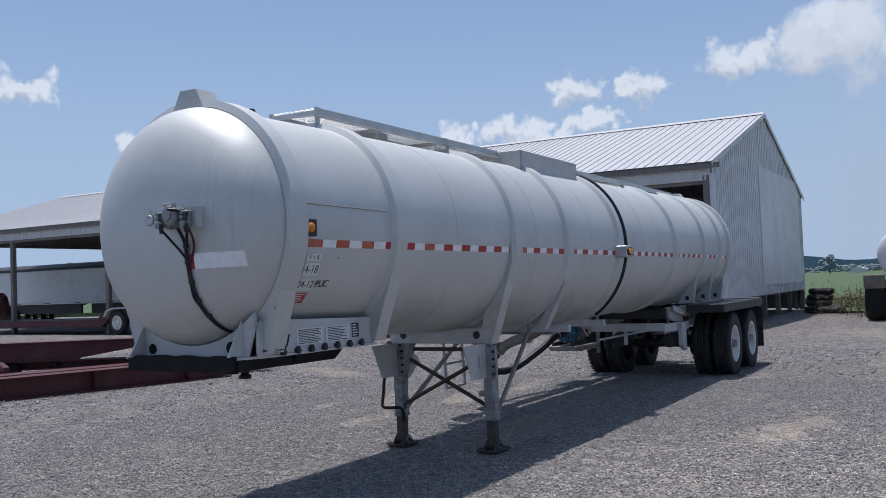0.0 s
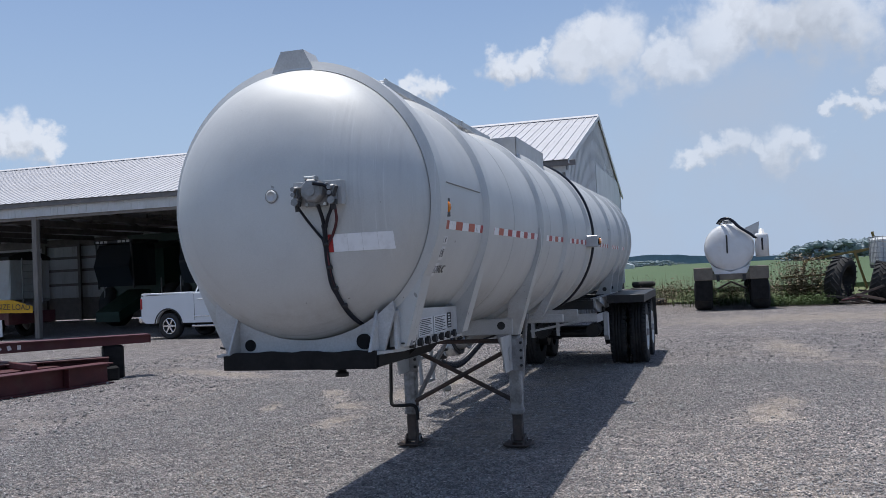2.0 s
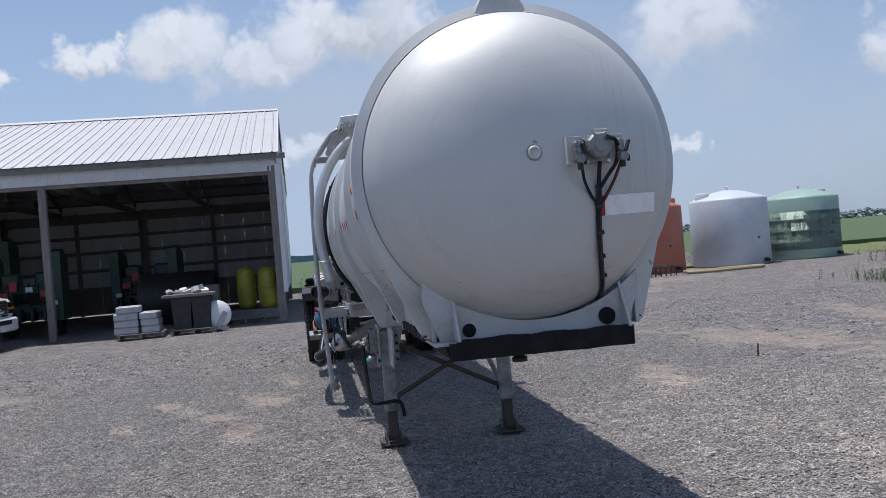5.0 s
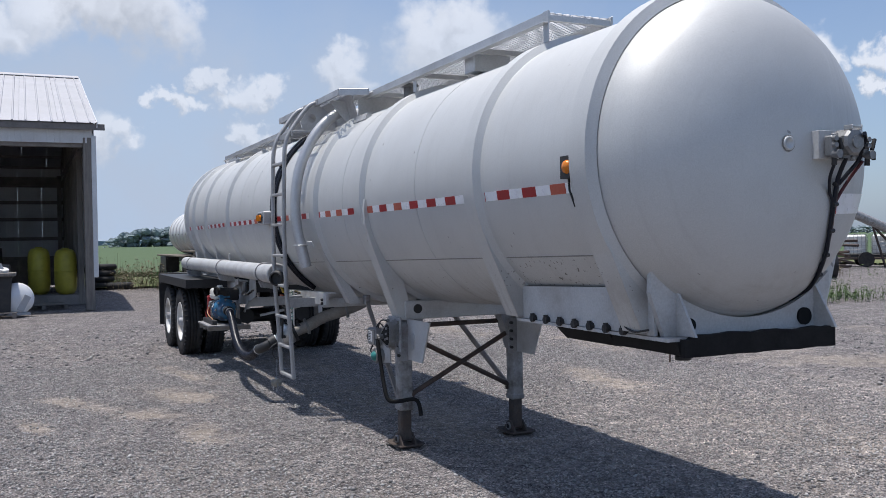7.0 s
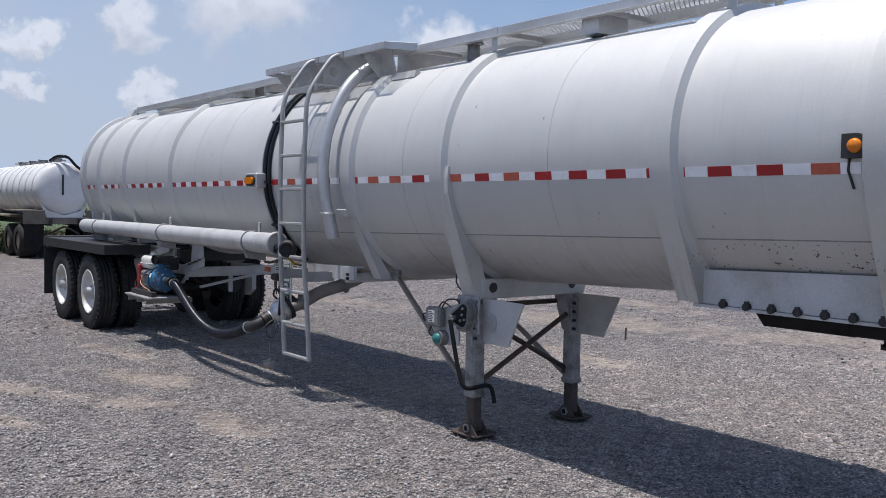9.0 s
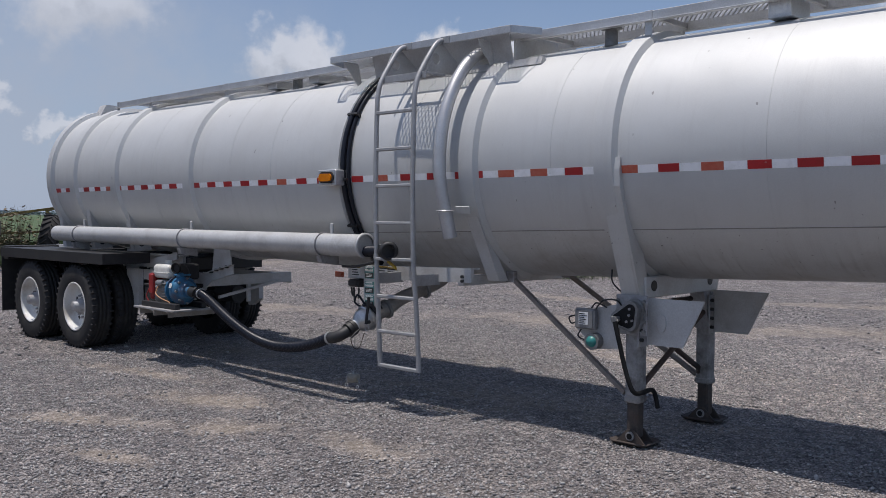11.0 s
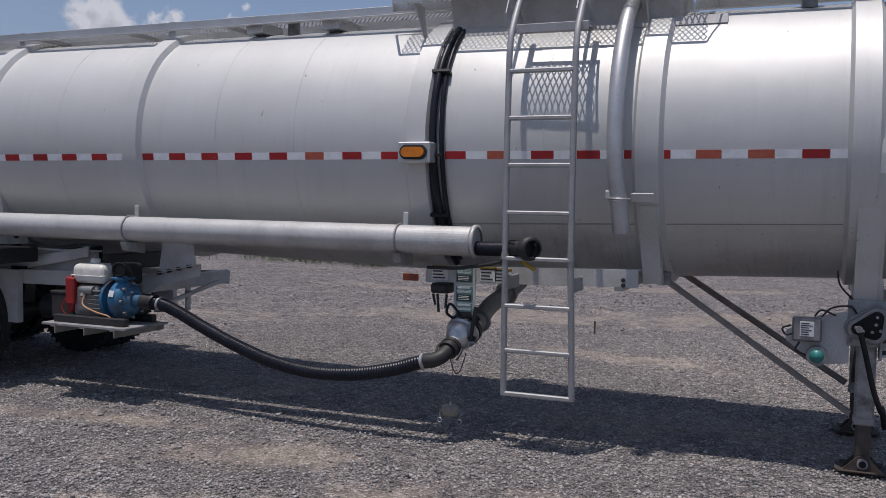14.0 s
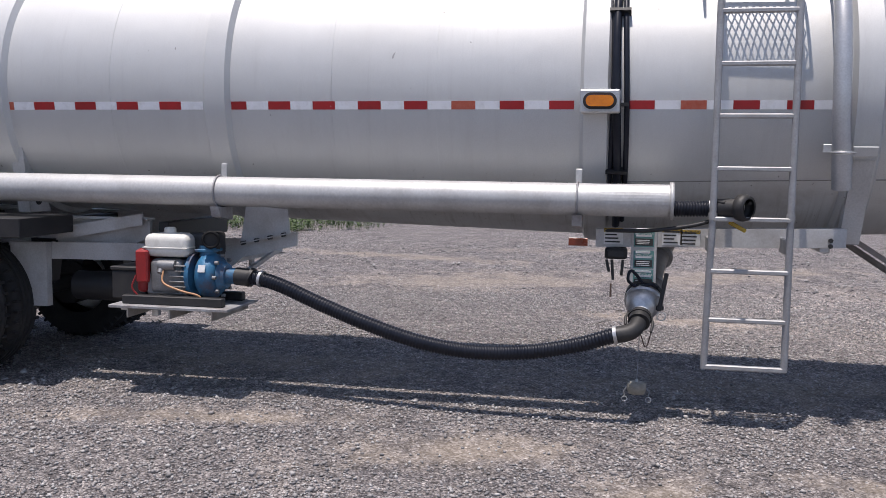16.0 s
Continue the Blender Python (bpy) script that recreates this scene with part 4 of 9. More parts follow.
def oval_lamp(tr, y, side, z=1.955):
    """Oval amber marker in a bracket box on the middle ring."""
    x0 = side * side_x(y, z, 0.035)
    box = part("marker_lamp", Mesh().box((x0 + side * 0.03, y, z), (0.15, 0.24, 0.14), 0.008), ALU, tr, "oval amber side marker in an aluminium bracket")
    x = x0 + side * 0.106
    def oval(w, h, n=28):
        out = []
        for i in range(n):
            a = 2 * math.pi * i / n
            cx = (w - h) / 2 * (1 if math.cos(a) > 0 else -1)
            out.append((y + cx + h / 2 * math.cos(a), z + h / 2 * math.sin(a)))
        return out
    part("lamp_seal", Mesh().prism(oval(0.2, 0.1), "x", x, x + side * 0.012), BLACK, box)
    m = Mesh().prism(oval(0.165, 0.068), "x", x + side * 0.012, x + side * 0.028)
    part("lens", m, AMBER, box)


def tyre_mesh(R=0.505, rim=0.292, w=0.27):
    prof = [(rim, -w * 0.42), (rim + 0.02, -w * 0.47), (rim + 0.06, -w * 0.49), (R - 0.1, -w * 0.5), (R - 0.035, -w * 0.48), (R - 0.008, -w * 0.40), (R, -w * 0.30)]
    for g in (-0.17, 0.0, 0.17):
        prof += [(R, (g - 0.03) * w), (R - 0.013, (g - 0.022) * w), (R - 0.013, (g + 0.022) * w), (R, (g + 0.03) * w)]
    prof += [(r, -x) for r, x in reversed(prof[:7])]
    m = Mesh()
    m.lathe(prof, Euler((0, radians(90), 0)).to_matrix().to_4x4(), n=64)
    # worn shoulder blocks
    for i in range(40):
        a = 2 * math.pi * i / 40
        for s in (-1, 1):
            c = Vector((s * w * 0.395, (R - 0.016) * math.cos(a), (R - 0.016) * math.sin(a)))
            m.box(c, (w * 0.17, 0.05, 0.02), 0.006, Euler((a, 0, 0)).to_matrix())
    return m


def rim_mesh(face):
    """Disc wheel seen from its outer side at -x."""
    P = [(0.30, -0.125), (0.292, -0.132), (0.278, -0.125), (0.272, -0.10), (0.266, -0.05), (0.255, -0.02)]
    if face:
        P += [(0.235, -0.005), (0.19, 0.0), (0.15, 0.0), (0.125, -0.004), (0.108, -0.012)]
    else:
        P += [(0.25, 0.06), (0.27, 0.10), (0.285, 0.125)]
    return Mesh().lathe(P, Euler((0, radians(90), 0)).to_matrix().to_4x4(), n=48)


def build_wheels(tr):
    tyre = tyre_mesh().data("tyre", RUBBER)
    rim_o = rim_mesh(True).data("rim", RIM)
    hub = Mesh()
    hub.lathe([(0.0, -0.15), (0.05, -0.15), (0.06, -0.14), (0.062, -0.09), (0.09, -0.08), (0.095, -0.03), (0.11, -0.02)], Euler((0, radians(90), 0)).to_matrix().to_4x4(), n=28)
    for i in range(10):
        a = 2 * math.pi * i / 10
        hub.cyl((0.0, 0.142 * math.cos(a), 0.142 * math.sin(a)), (-0.035, 0.142 * math.cos(a), 0.142 * math.sin(a)), 0.014, n=6)
    hub = hub.data("hub", GALV)
    holes = Mesh()
    for i in range(5):
        a = 2 * math.pi * (i + 0.5) / 5
        holes.cyl((0.004, 0.205 * math.cos(a), 0.205 * math.sin(a)), (-0.0035, 0.205 * math.cos(a), 0.205 * math.sin(a)), 0.026, n=16)
    holes = holes.data("hand_hole", BLACK)
    drum = Mesh().cyl((-0.2, 0, 0), (0.25, 0, 0), 0.19, n=32).data("brake_drum", BLACK)
    for y in (10.46, 11.76):
        for side in (-1, 1):
            for k, x in ((0, 1.075), (1, 0.745)):
                m = Matrix.Translation((side * x, y, 0.50)) @ (Matrix() if side < 0 else Euler((0, 0, math.pi)).to_matrix().to_4x4()) @ Euler((radians(17 * k + y * 40), 0, 0)).to_matrix().to_4x4()
                w = part("wheel", tyre, None, tr, "dual trailer wheel with worn black tyre and white disc", m=m)
                part("rim", rim_o, None, w)
                if k == 0:
                    part("hub", hub, None, w)
                    part("hand_hole", holes, None, w)
                else:
                    part("brake_drum", drum, None, w)
        part("axle", Mesh().cyl((-0.95, y, 0.5), (0.95, y, 0.5), 0.065, n=20).cyl((-0.6, y - 0.12, 0.62), (-0.6, y + 0.16, 0.62), 0.09, n=16).cyl((0.6, y - 0.12, 0.62), (0.6, y + 0.16, 0.62), 0.09, n=16), BLACK, tr)


def build_running_gear(tr):
    """Sub-frame, fender deck, hangers and bumper over the axles."""
    for s in (-1, 1):
        part("frame_rail", Mesh().prism([(9.1, 1.0), (9.1, 1.13), (9.6, 1.13), (12.5, 1.2), (12.5, 0.98), (9.7, 0.9), (9.3, 0.93)], "x", s * 0.5 - 0.02, s * 0.5 + 0.02), WHITE, tr)
        part("rail_flange", Mesh().box((s * 0.5, 10.8, 1.14), (0.12, 3.4, 0.015), 0.003), WHITE, tr)
        # black fender deck above the tyres
        deck = Mesh().box((s * 0.93, 11.15, 1.16), (0.60, 3.0, 0.02), 0.004)
        deck.box((s * 1.22, 11.15, 1.105), (0.025, 3.0, 0.13), 0.004)
        deck.box((s * 0.93, 9.66, 1.105), (0.6, 0.025, 0.13), 0.004)
        part("fender", deck, BLACK, tr, "black steel fender deck over the tandem wheels")
        part("mud_flap", Mesh().box((s * 0.93, 12.62, 0.68), (0.6, 0.012, 0.78), 0.003), BLACK, tr)
        for y in (9.95, 11.07, 12.25):
            part("spring_hanger", Mesh().prism([(y - 0.1, 0.98), (y + 0.1, 0.98), (y + 0.05, 0.66), (y - 0.05, 0.66)], "x", s * 0.5 - 0.06, s * 0.5 + 0.06), BLACK, tr)
        for y in (10.46, 11.76):
            for k in range(4):
                p = [(s * 0.5, y + d, 0.66 - 0.02 * k - 0.1 * (1 - (d / 0.55) ** 2)) for d in np.linspace(-0.55 + 0.07 * k, 0.55 - 0.07 * k, 9)]
                part("leaf_spring", Mesh().sweep(p, 0.022, n=6), BLACK, tr)
        # white hanger plate ahead of the tyres
        part("hanger_plate", Mesh().prism([(9.84, 0.96), (10.14, 0.96), (10.12, 0.6), (10.0, 0.49), (9.84, 0.49)] if s < 0 else [(9.2, 0.9), (9.44, 0.9), (9.44, 0.47), (9.36, 0.47), (9.2, 0.56)], "x", s * 0.62, s * 0.68), WHITE, tr)
        part("air_tank", Mesh().cyl((s * 0.42, 9.35, 0.62), (s * 0.42, 9.75, 0.62), 0.11, n=24), BLACK, tr)
        # saddle plates under the rear rings
        for y in (10.02, 11.05, 11.9):
            z = tank_zc(y)
            r = tank_r(y)
            m = Mesh().prism([(s * 0.42, 1.18), (s * 0.66, 1.18), (s * 0.74, z - math.sqrt(r * r - 0.74 ** 2) + 0.1), (s * 0.52, z - math.sqrt(r * r - 0.52 ** 2) + 0.02)], "y", y - 0.05, y + 0.05)
            part("saddle", m, WHITE, tr)
            part("drain_hole", Mesh().cyl((s * 0.57, y - 0.055, 1.265), (s * 0.57, y + 0.055, 1.265), 0.035, n=16), BLACK, tr)
    for y in (9.0, 10.0, 11.1, 12.4):
        part("cross_member", Mesh().box((0, y, 1.05), (1.0, 0.08, 0.14), 0.006), BLACK, tr)
    part("bumper", Mesh().box((0, 12.66, 0.62), (2.1, 0.1, 0.1), 0.01), BLACK, tr)
    for s in (-1, 1):
        part("bumper_post", Mesh().box((s * 0.45, 12.6, 0.85), (0.08, 0.08, 0.5), 0.008), BLACK, tr)
    part("tail_channel", Mesh().box((0, 12.5, 1.1), (2.44, 0.16, 0.18), 0.008), BLACK, tr)
    # gusset plate and rails of the pump deck ahead of the axles
    part("gusset_plate", Mesh().prism([(7.98, 1.03), (8.0, 1.24), (8.31, 1.26), (8.36, 0.95)], "x", -0.599, -0.585), WHITE, tr)
    part("angle_rail", Mesh().prism([(7.925, 0.99), (7.925, 1.09), (8.45, 0.975), (9.85, 0.96), (9.85, 0.835), (8.5, 0.85)], "x", -0.612, -0.60), WHITE, tr)
    part("rail_lip", Mesh().prism([(7.925, 1.082), (7.925, 1.09), (8.45, 0.975), (8.45, 0.967)], "x", -0.66, -0.612), WHITE, tr)
    for y in (8.02, 8.12, 8.22, 8.32):
        part("bolt", Mesh().cyl((-0.60, y, 1.085 - (y - 7.925) * 0.22), (-0.65, y, 1.085 - (y - 7.925) * 0.22), 0.016, n=6), BLACK, tr)
    part("brace", Mesh().prism([(8.3, 0.915), (8.38, 0.90), (8.60, 0.74), (8.52, 0.74)], "x", -0.63, -0.615), WHITE, tr)
    part("angle_rail", Mesh().prism([(8.52, 0.80), (8.52, 0.925), (9.85, 0.905), (9.85, 0.78)], "x", 0.60, 0.612), WHITE, tr)
    part("cross_rail", Mesh().box((0.0, 8.52, 0.875), (1.2, 0.012, 0.12), 0.003).box((0.0, 8.55, 0.93), (1.2, 0.06, 0.01), 0.003), WHITE, tr)
    part("brace", Mesh().sweep([(-0.42, 8.50, 0.69), (0.42, 8.50, 0.84)], 0.022, n=4, smooth=False), WHITE, tr)
    part("rail_post", Mesh().box((0.0, 8.53, 0.72), (0.05, 0.03, 0.22), 0.004), WHITE, tr)
    part("rail_post", Mesh().box((-0.58, 8.53, 0.88), (0.04, 0.03, 0.2), 0.004), WHITE, tr)
    for s in (-1, 1):
        part("sloping_plate", Mesh().prism([(9.12, 1.10), (9.12, 1.185), (9.82, 1.065), (9.82, 0.97)], "x", s * 0.57, s * 0.585), WHITE, tr)


def leg_outline(y, s, deg, xo, xi, zb):
    """A leg that leaves the stiffening ring smoothly and runs down and inwards."""
    r, zc, xc, kx = tank_r(y), tank_zc(y), tank_xc(y), tank_kx(y)
    out = [(xc + s * (kx * r + k) * math.cos(radians(a)), zc - (r + k) * math.sin(radians(a))) for a, k in ((2, 0.015), (7, 0.028), (14, 0.041), (deg, 0.048))]
    inn = [(xc + s * (kx * r - 0.012) * math.cos(radians(a)), zc - (r - 0.012) * math.sin(radians(a))) for a in (50, 35, 20, 2)]
    return out + [(s * xo, zb), (s * xi, zb)] + inn


def build_apron(tr):
    """Upper coupler: white skirt plates under the front head, black wear plate and king pin."""
    # front skirt, cut to the curve of the head
    z = tank_zc(FRONT)
    r = tank_r(FRONT) * 0.985
    poly = [(-0.53, 1.205), (0.49, 1.205), (0.56, 1.42)]
    poly += [(x, z - math.sqrt(r * r - x * x)) for x in np.linspace(0.555, -0.60, 15)] + [(-0.61, 1.42)]
    part("front_skirt", Mesh().prism(poly, "y", -0.36, -0.33), WHITE, tr, "white skirt plate under the front head")
    for s in (-1, 1):
        poly = [(-0.327, 1.207), (0.98, 1.207), (0.98, 1.40), (-0.30, 1.44), (-0.327, 1.43)]
        part("side_skirt", Mesh().prism(poly, "x", s * 0.545, s * 0.565), WHITE, tr)
        # sloping leg of the front ring down to the skirt
        part("ring_leg", Mesh().prism(leg_outline(FRONT, s, 30, 0.60, 0.50, 1.22), "y", FRONT - 0.035, FRONT + 0.125), SHELL, tr)
        part("ring_leg", Mesh().prism(leg_outline(1.02, s, 28, 0.60, 0.46, 1.215), "y", 0.945, 1.095), SHELL, tr)
        part("corner_gusset", Mesh().prism([(-0.36, 1.21), (-0.50, 1.21), (-0.36, 1.44)], "x", s * 0.445, s * 0.459), WHITE, tr)
        part("bolster_hole", Mesh().cyl((s * 0.376, -0.365, 1.252), (s * 0.376, -0.32, 1.252), 0.036, n=20), COUPLER, tr)
        for i in range(7):
            y = -0.1 + i * 0.15
            part("bolt", Mesh().cyl((s * 0.56, y, 1.215), (s * 0.595, y, 1.215), 0.022, n=8).cyl((s * 0.585, y, 1.2), (s * 0.585, y, 1.245), 0.014, n=6), BLACK, tr)
    part("coupler_flange", Mesh().prism([(-0.57, -0.43), (0.47, -0.43), (0.56, -0.2), (0.58, 1.0), (-0.58, 1.0)], "z", 1.187, 1.204), WHITE, tr)
    lip = Mesh().prism([(-0.52, 1.186), (0.49, 1.186), (0.485, 1.118), (0.45, 1.108), (-0.44, 1.108), (-0.50, 1.122)], "y", -0.44, 0.10)
    lip.prism([(-0.54, 1.186), (0.54, 1.186), (0.46, 1.108), (-0.46, 1.108)], "y", 0.10, 0.62)
    part("coupler_plate", lip, COUPLER, tr, "black steel coupler plate with turned-up sides")
    # battered lip along the front edge
    lo, hi = [], []
    for x in np.linspace(-0.50, 0.475, 30):
        w = 0.010 * noise.noise((x * 7, 0.3, 0)) + 0.006 * noise.noise((x * 23, 1.3, 0))
        hi.append((x, (1.196 if x < -0.44 else 1.216) + w))
        lo.append((x, 1.112 + 0.5 * w))
    part("rub_strip", Mesh().prism(hi + lo[::-1], "y", -0.472, -0.438), COUPLER, tr)
    pin = Mesh().lathe([(0.05, 1.10), (0.05, 1.085), (0.03, 1.075), (0.03, 1.03), (0.045, 1.025), (0.045, 1.0), (0.0, 0.995)], pose(0.0, 0.15, 0), n=24)
    part("king_pin", pin, BLACK, tr)


LEG = mat("mottled_leg_paint", (0.36, 0.355, 0.35), (0.2, 0.19, 0.185), rough=0.7, metal=0.1, scale=11, fine=70, bump=0.3, stain=(0.055, 0.042, 0.036), stain_scale=8, stain_amt=0.85)
RUSTLEG = mat("dark_rusted_leg", (0.05, 0.042, 0.038), (0.085, 0.062, 0.05), rough=0.8, scale=12, fine=80, bump=0.35, stain=(0.16, 0.13, 0.11), stain_scale=10, stain_amt=0.4)
STAY = mat("rust_tinged_bar", (0.27, 0.24, 0.215), (0.19, 0.165, 0.145), rough=0.7, scale=6, fine=60, bump=0.2, stain=(0.1, 0.055, 0.035), stain_scale=4, stain_amt=0.5)


def build_landing_gear(tr):
    y0 = 3.02
    for s in (-1, 1):
        # strut from the ring down to the leg, with a flared gusset
        part("ring_leg", Mesh().prism(leg_outline(y0, s, 29, 0.57, 0.45, 1.04), "y", y0 - 0.065, y0 + 0.085), SHELL, tr)
        leg = part("landing_leg", Mesh().box((s * 0.52, y0, 0.67), (0.112, 0.112, 0.72), 0.012), LEG, tr, "weathered grey square landing leg mottled with rust")
        part("collar", Mesh().box((s * 0.52, y0, 0.325), (0.124, 0.124, 0.05), 0.01), LEG, leg)
        part("inner_leg", Mesh().box((s * 0.52, y0, 0.19), (0.09, 0.09, 0.28), 0.01), RUSTLEG, leg)
        for d in (-0.058, 0.058):
            part("foot_bracket", Mesh().prism([(y0 - 0.115, 0.018), (y0 + 0.115, 0.018), (y0 + 0.10, 0.035), (y0 + 0.045, 0.095), (y0 + 0.025, 0.112), (y0 - 0.025, 0.112), (y0 - 0.045, 0.095), (y0 - 0.10, 0.035)], "x", s * 0.52 + d - 0.006, s * 0.52 + d + 0.006), RUSTLEG, leg)
        part("foot_pin", Mesh().cyl((s * 0.52 - 0.078, y0, 0.066), (s * 0.52 + 0.078, y0, 0.066), 0.032, n=18), LEG, leg)
        part("pin_bore", Mesh().cyl((s * 0.52 - 0.081, y0, 0.066), (s * 0.52 + 0.081, y0, 0.066), 0.021, n=16), COUPLER, leg)
        foot = Mesh().box((s * 0.52, y0, 0.012), (0.19, 0.25, 0.014), 0.004)
        for d in (-1, 1):
            foot.box((s * 0.52 + d * 0.105, y0, 0.022), (0.045, 0.25, 0.012), 0.003, Euler((0, radians(-26 * d), 0)).to_matrix())
            foot.box((s * 0.52, y0 + d * 0.135, 0.022), (0.19, 0.045, 0.012), 0.003, Euler((radians(26 * d), 0, 0)).to_matrix())
        part("foot", foot, RUSTLEG, leg)
        part("mounting_plate", Mesh().box((s * 0.52, y0 - 0.075, 0.86), (0.2, 0.014, 0.3), 0.003), GALV, leg)
        for i in range(4):
            for d in (-0.08, 0.08):
                part("bolt", Mesh().cyl((s * 0.52 + d, y0 - 0.08, 0.76 + i * 0.07), (s * 0.52 + d, y0 - 0.105, 0.76 + i * 0.07), 0.014, n=6), BLACK, leg)
        # white gusset shield ahead of the leg
        sh = Mesh().prism([(y0 - 0.07, 1.05), (y0 - 0.07, 0.72), (y0 - 0.36, 0.72), (y0 - 0.52, 1.05)], "x", s * 0.50, s * 0.512)
        part("gusset_shield", sh, WHITE, tr, "white painted gusset shield beside the landing leg")
        hp = Mesh().prism([(y0 - 0.2 + 0.035 * math.cos(a), 0.88 + 0.065 * math.sin(a)) for a in np.linspace(0, 6.1, 12)], "x", s * 0.512, s * 0.522)
        part("backing_plate", hp, ALU, tr)
        part("diagonal_stay", Mesh().sweep([(s * 0.53, 3.10, 0.36), (s * 0.385, 4.26, 1.12)], 0.023, n=4 if s < 0 else 12, smooth=s > 0), STAY, tr, "diagonal steel stay from leg to barrel")
        part("stay_lug", Mesh().box((s * 0.385, 4.27, 1.13), (0.05, 0.09, 0.09), 0.006), GALV, tr)
    beam = Mesh().box((0, y0 + 0.0, 1.12), (1.06, 0.16, 0.15), 0.008)
    part("cross_beam", beam, WHITE, tr, "white box beam between the landing legs")
    for s in (-1, 1):
        part("beam_hole", Mesh().cyl((s * 0.42, y0 - 0.085, 1.13), (s * 0.42, y0 + 0.085, 1.13), 0.038, n=18), BLACK, tr)
    for a in (-1, 1):
        part("cross_brace", Mesh().sweep([(a * 0.5, y0 - 0.03 * a, 0.92), (-a * 0.48, y0 - 0.03 * a, 0.42)], 0.021, n=10), RUST, tr)
        part("brace_lug", Mesh().box((-a * 0.49, y0 - 0.03 * a, 0.415), (0.09, 0.03, 0.07), 0.006), RUST, tr)
    part("cross_shaft", Mesh().cyl((-0.52, y0 + 0.06, 0.98), (0.52, y0 + 0.06, 0.98), 0.02, n=12), RUST, tr)
    for s in (-1, 1):
        # lower gusset behind the wear plate
        part("leg_gusset", Mesh().prism([(s * 0.46, 1.05), (s * 0.36, 1.05), (s * 0.46, 0.74)], "y", y0 - 0.06, y0 + 0.06), GALV, tr)
    # gear box and crank on one leg
    def hull(circles, n=30):
        out = []
        for i in range(n):
            u = Vector((math.cos(2 * math.pi * i / n), math.sin(2 * math.pi * i / n)))
            k = max(circles, key=lambda q: q[0] * u.x + q[1] * u.y + q[2])
            out.append((k[0] + k[2] * u.x, k[1] + k[2] * u.y))
        return out
    base = part("gear_plate", Mesh().box((-0.595, y0 - 0.01, 0.93), (0.02, 0.25, 0.28), 0.006), GALV, tr, "grey bolted plate carrying the landing-gear gearbox")
    for y in (-0.115, 0.095):
        for z in (0.82, 0.89, 0.96, 1.03):
            part("bolt", Mesh().cyl((-0.60, y0 + y, z), (-0.622, y0 + y, z), 0.014, n=6), CAST, base)
    tri = [(y0 - 0.045, 0.975, 0.058), (y0 + 0.06, 0.905, 0.055), (y0 - 0.03, 0.885, 0.062)]
    box = part("gear_box", Mesh().prism(hull([(y, z, r + 0.016) for y, z, r in tri]), "x", -0.60, -0.625).prism(hull(tri), "x", -0.625, -0.675), CAST, tr, "grey landing-gear gearbox with black crank socket")
    part("gear_cover", Mesh().prism(hull([(y, z, r - 0.02) for y, z, r in tri]), "x", -0.675, -0.681), COUPLER, box)
    for y, z in ((y0 - 0.045, 0.98), (y0 - 0.04, 0.935), (y0 - 0.02, 0.89), (y0 - 0.065, 0.90)):
        part("nut", Mesh().cyl((-0.68, y, z), (-0.692, y, z), 0.010, n=6), GALV, box)
    part("crank_socket", Mesh().cyl((-0.68, y0 + 0.05, 0.905), (-0.735, y0 + 0.05, 0.905), 0.02, n=16).box((-0.72, y0 + 0.05, 0.905), (0.02, 0.06, 0.02), 0.006, Euler((0.5, 0, 0)).to_matrix()), CAST, box)
    pts = smooth_path([(-0.73, y0 + 0.045, 0.89), (-0.725, y0 + 0.01, 0.75), (-0.715, y0 - 0.035, 0.56), (-0.705, y0 - 0.075, 0.44), (-0.68, y0 - 0.098, 0.398), (-0.60, y0 - 0.102, 0.392), (-0.49, y0 - 0.102, 0.398), (-0.445, y0 - 0.105, 0.375), (-0.43, y0 - 0.115, 0.32), (-0.425, y0 - 0.125, 0.26)], 6)
    part("crank_handle", Mesh().sweep(pts, 0.0165, n=12), COUPLER, tr, "black cranked landing-gear handle")


trailer = thing("tank_trailer", "silver-white tank semi-trailer parked on its landing legs", "trailer")
build_shell(trailer)
build_tapes(trailer)
for sd in (-1, 1):
    round_lamp(trailer, -0.07, sd)
    oval_lamp(trailer, 5.86, sd)
build_wheels(trailer)
build_running_gear(trailer)
build_apron(trailer)
build_landing_gear(trailer)


# ---- trailer fittings ----
def grate(m, y0, y1, x0, x1, z, long=0.052, short=0.019, t=0.0105):
    """Expanded metal, long way of the mesh across the trailer: zigzag strands that meet at every other point."""
    nc, nl = max(1, int((y1 - y0) / short)), max(2, int((x1 - x0) / (long / 2)))
    for i in range(nc):
        yc, d = y0 + (i + 0.5) * (y1 - y0) / nc, (y1 - y0) / nc / 2
        for j in range(nl):
            a, b = x0 + j * (x1 - x0) / nl, x0 + (j + 1) * (x1 - x0) / nl
            s = 1 if (i + j) % 2 else -1
            pa, pb = (a, yc - s * d), (b, yc + s * d)
            m.add([(pa[0], pa[1] - t / 2, z), (pa[0], pa[1] + t / 2, z + 0.006), (pb[0], pb[1] + t / 2, z + 0.006), (pb[0], pb[1] - t / 2, z),
                   (pa[0], pa[1] - t / 2, z - 0.004), (pa[0], pa[1] + t / 2, z + 0.002), (pb[0], pb[1] + t / 2, z + 0.002), (pb[0], pb[1] - t / 2, z - 0.004)],
                  [(3, 2, 1, 0), (4, 5, 6, 7), (4, 7, 3, 0), (2, 6, 5, 1)])
    return m


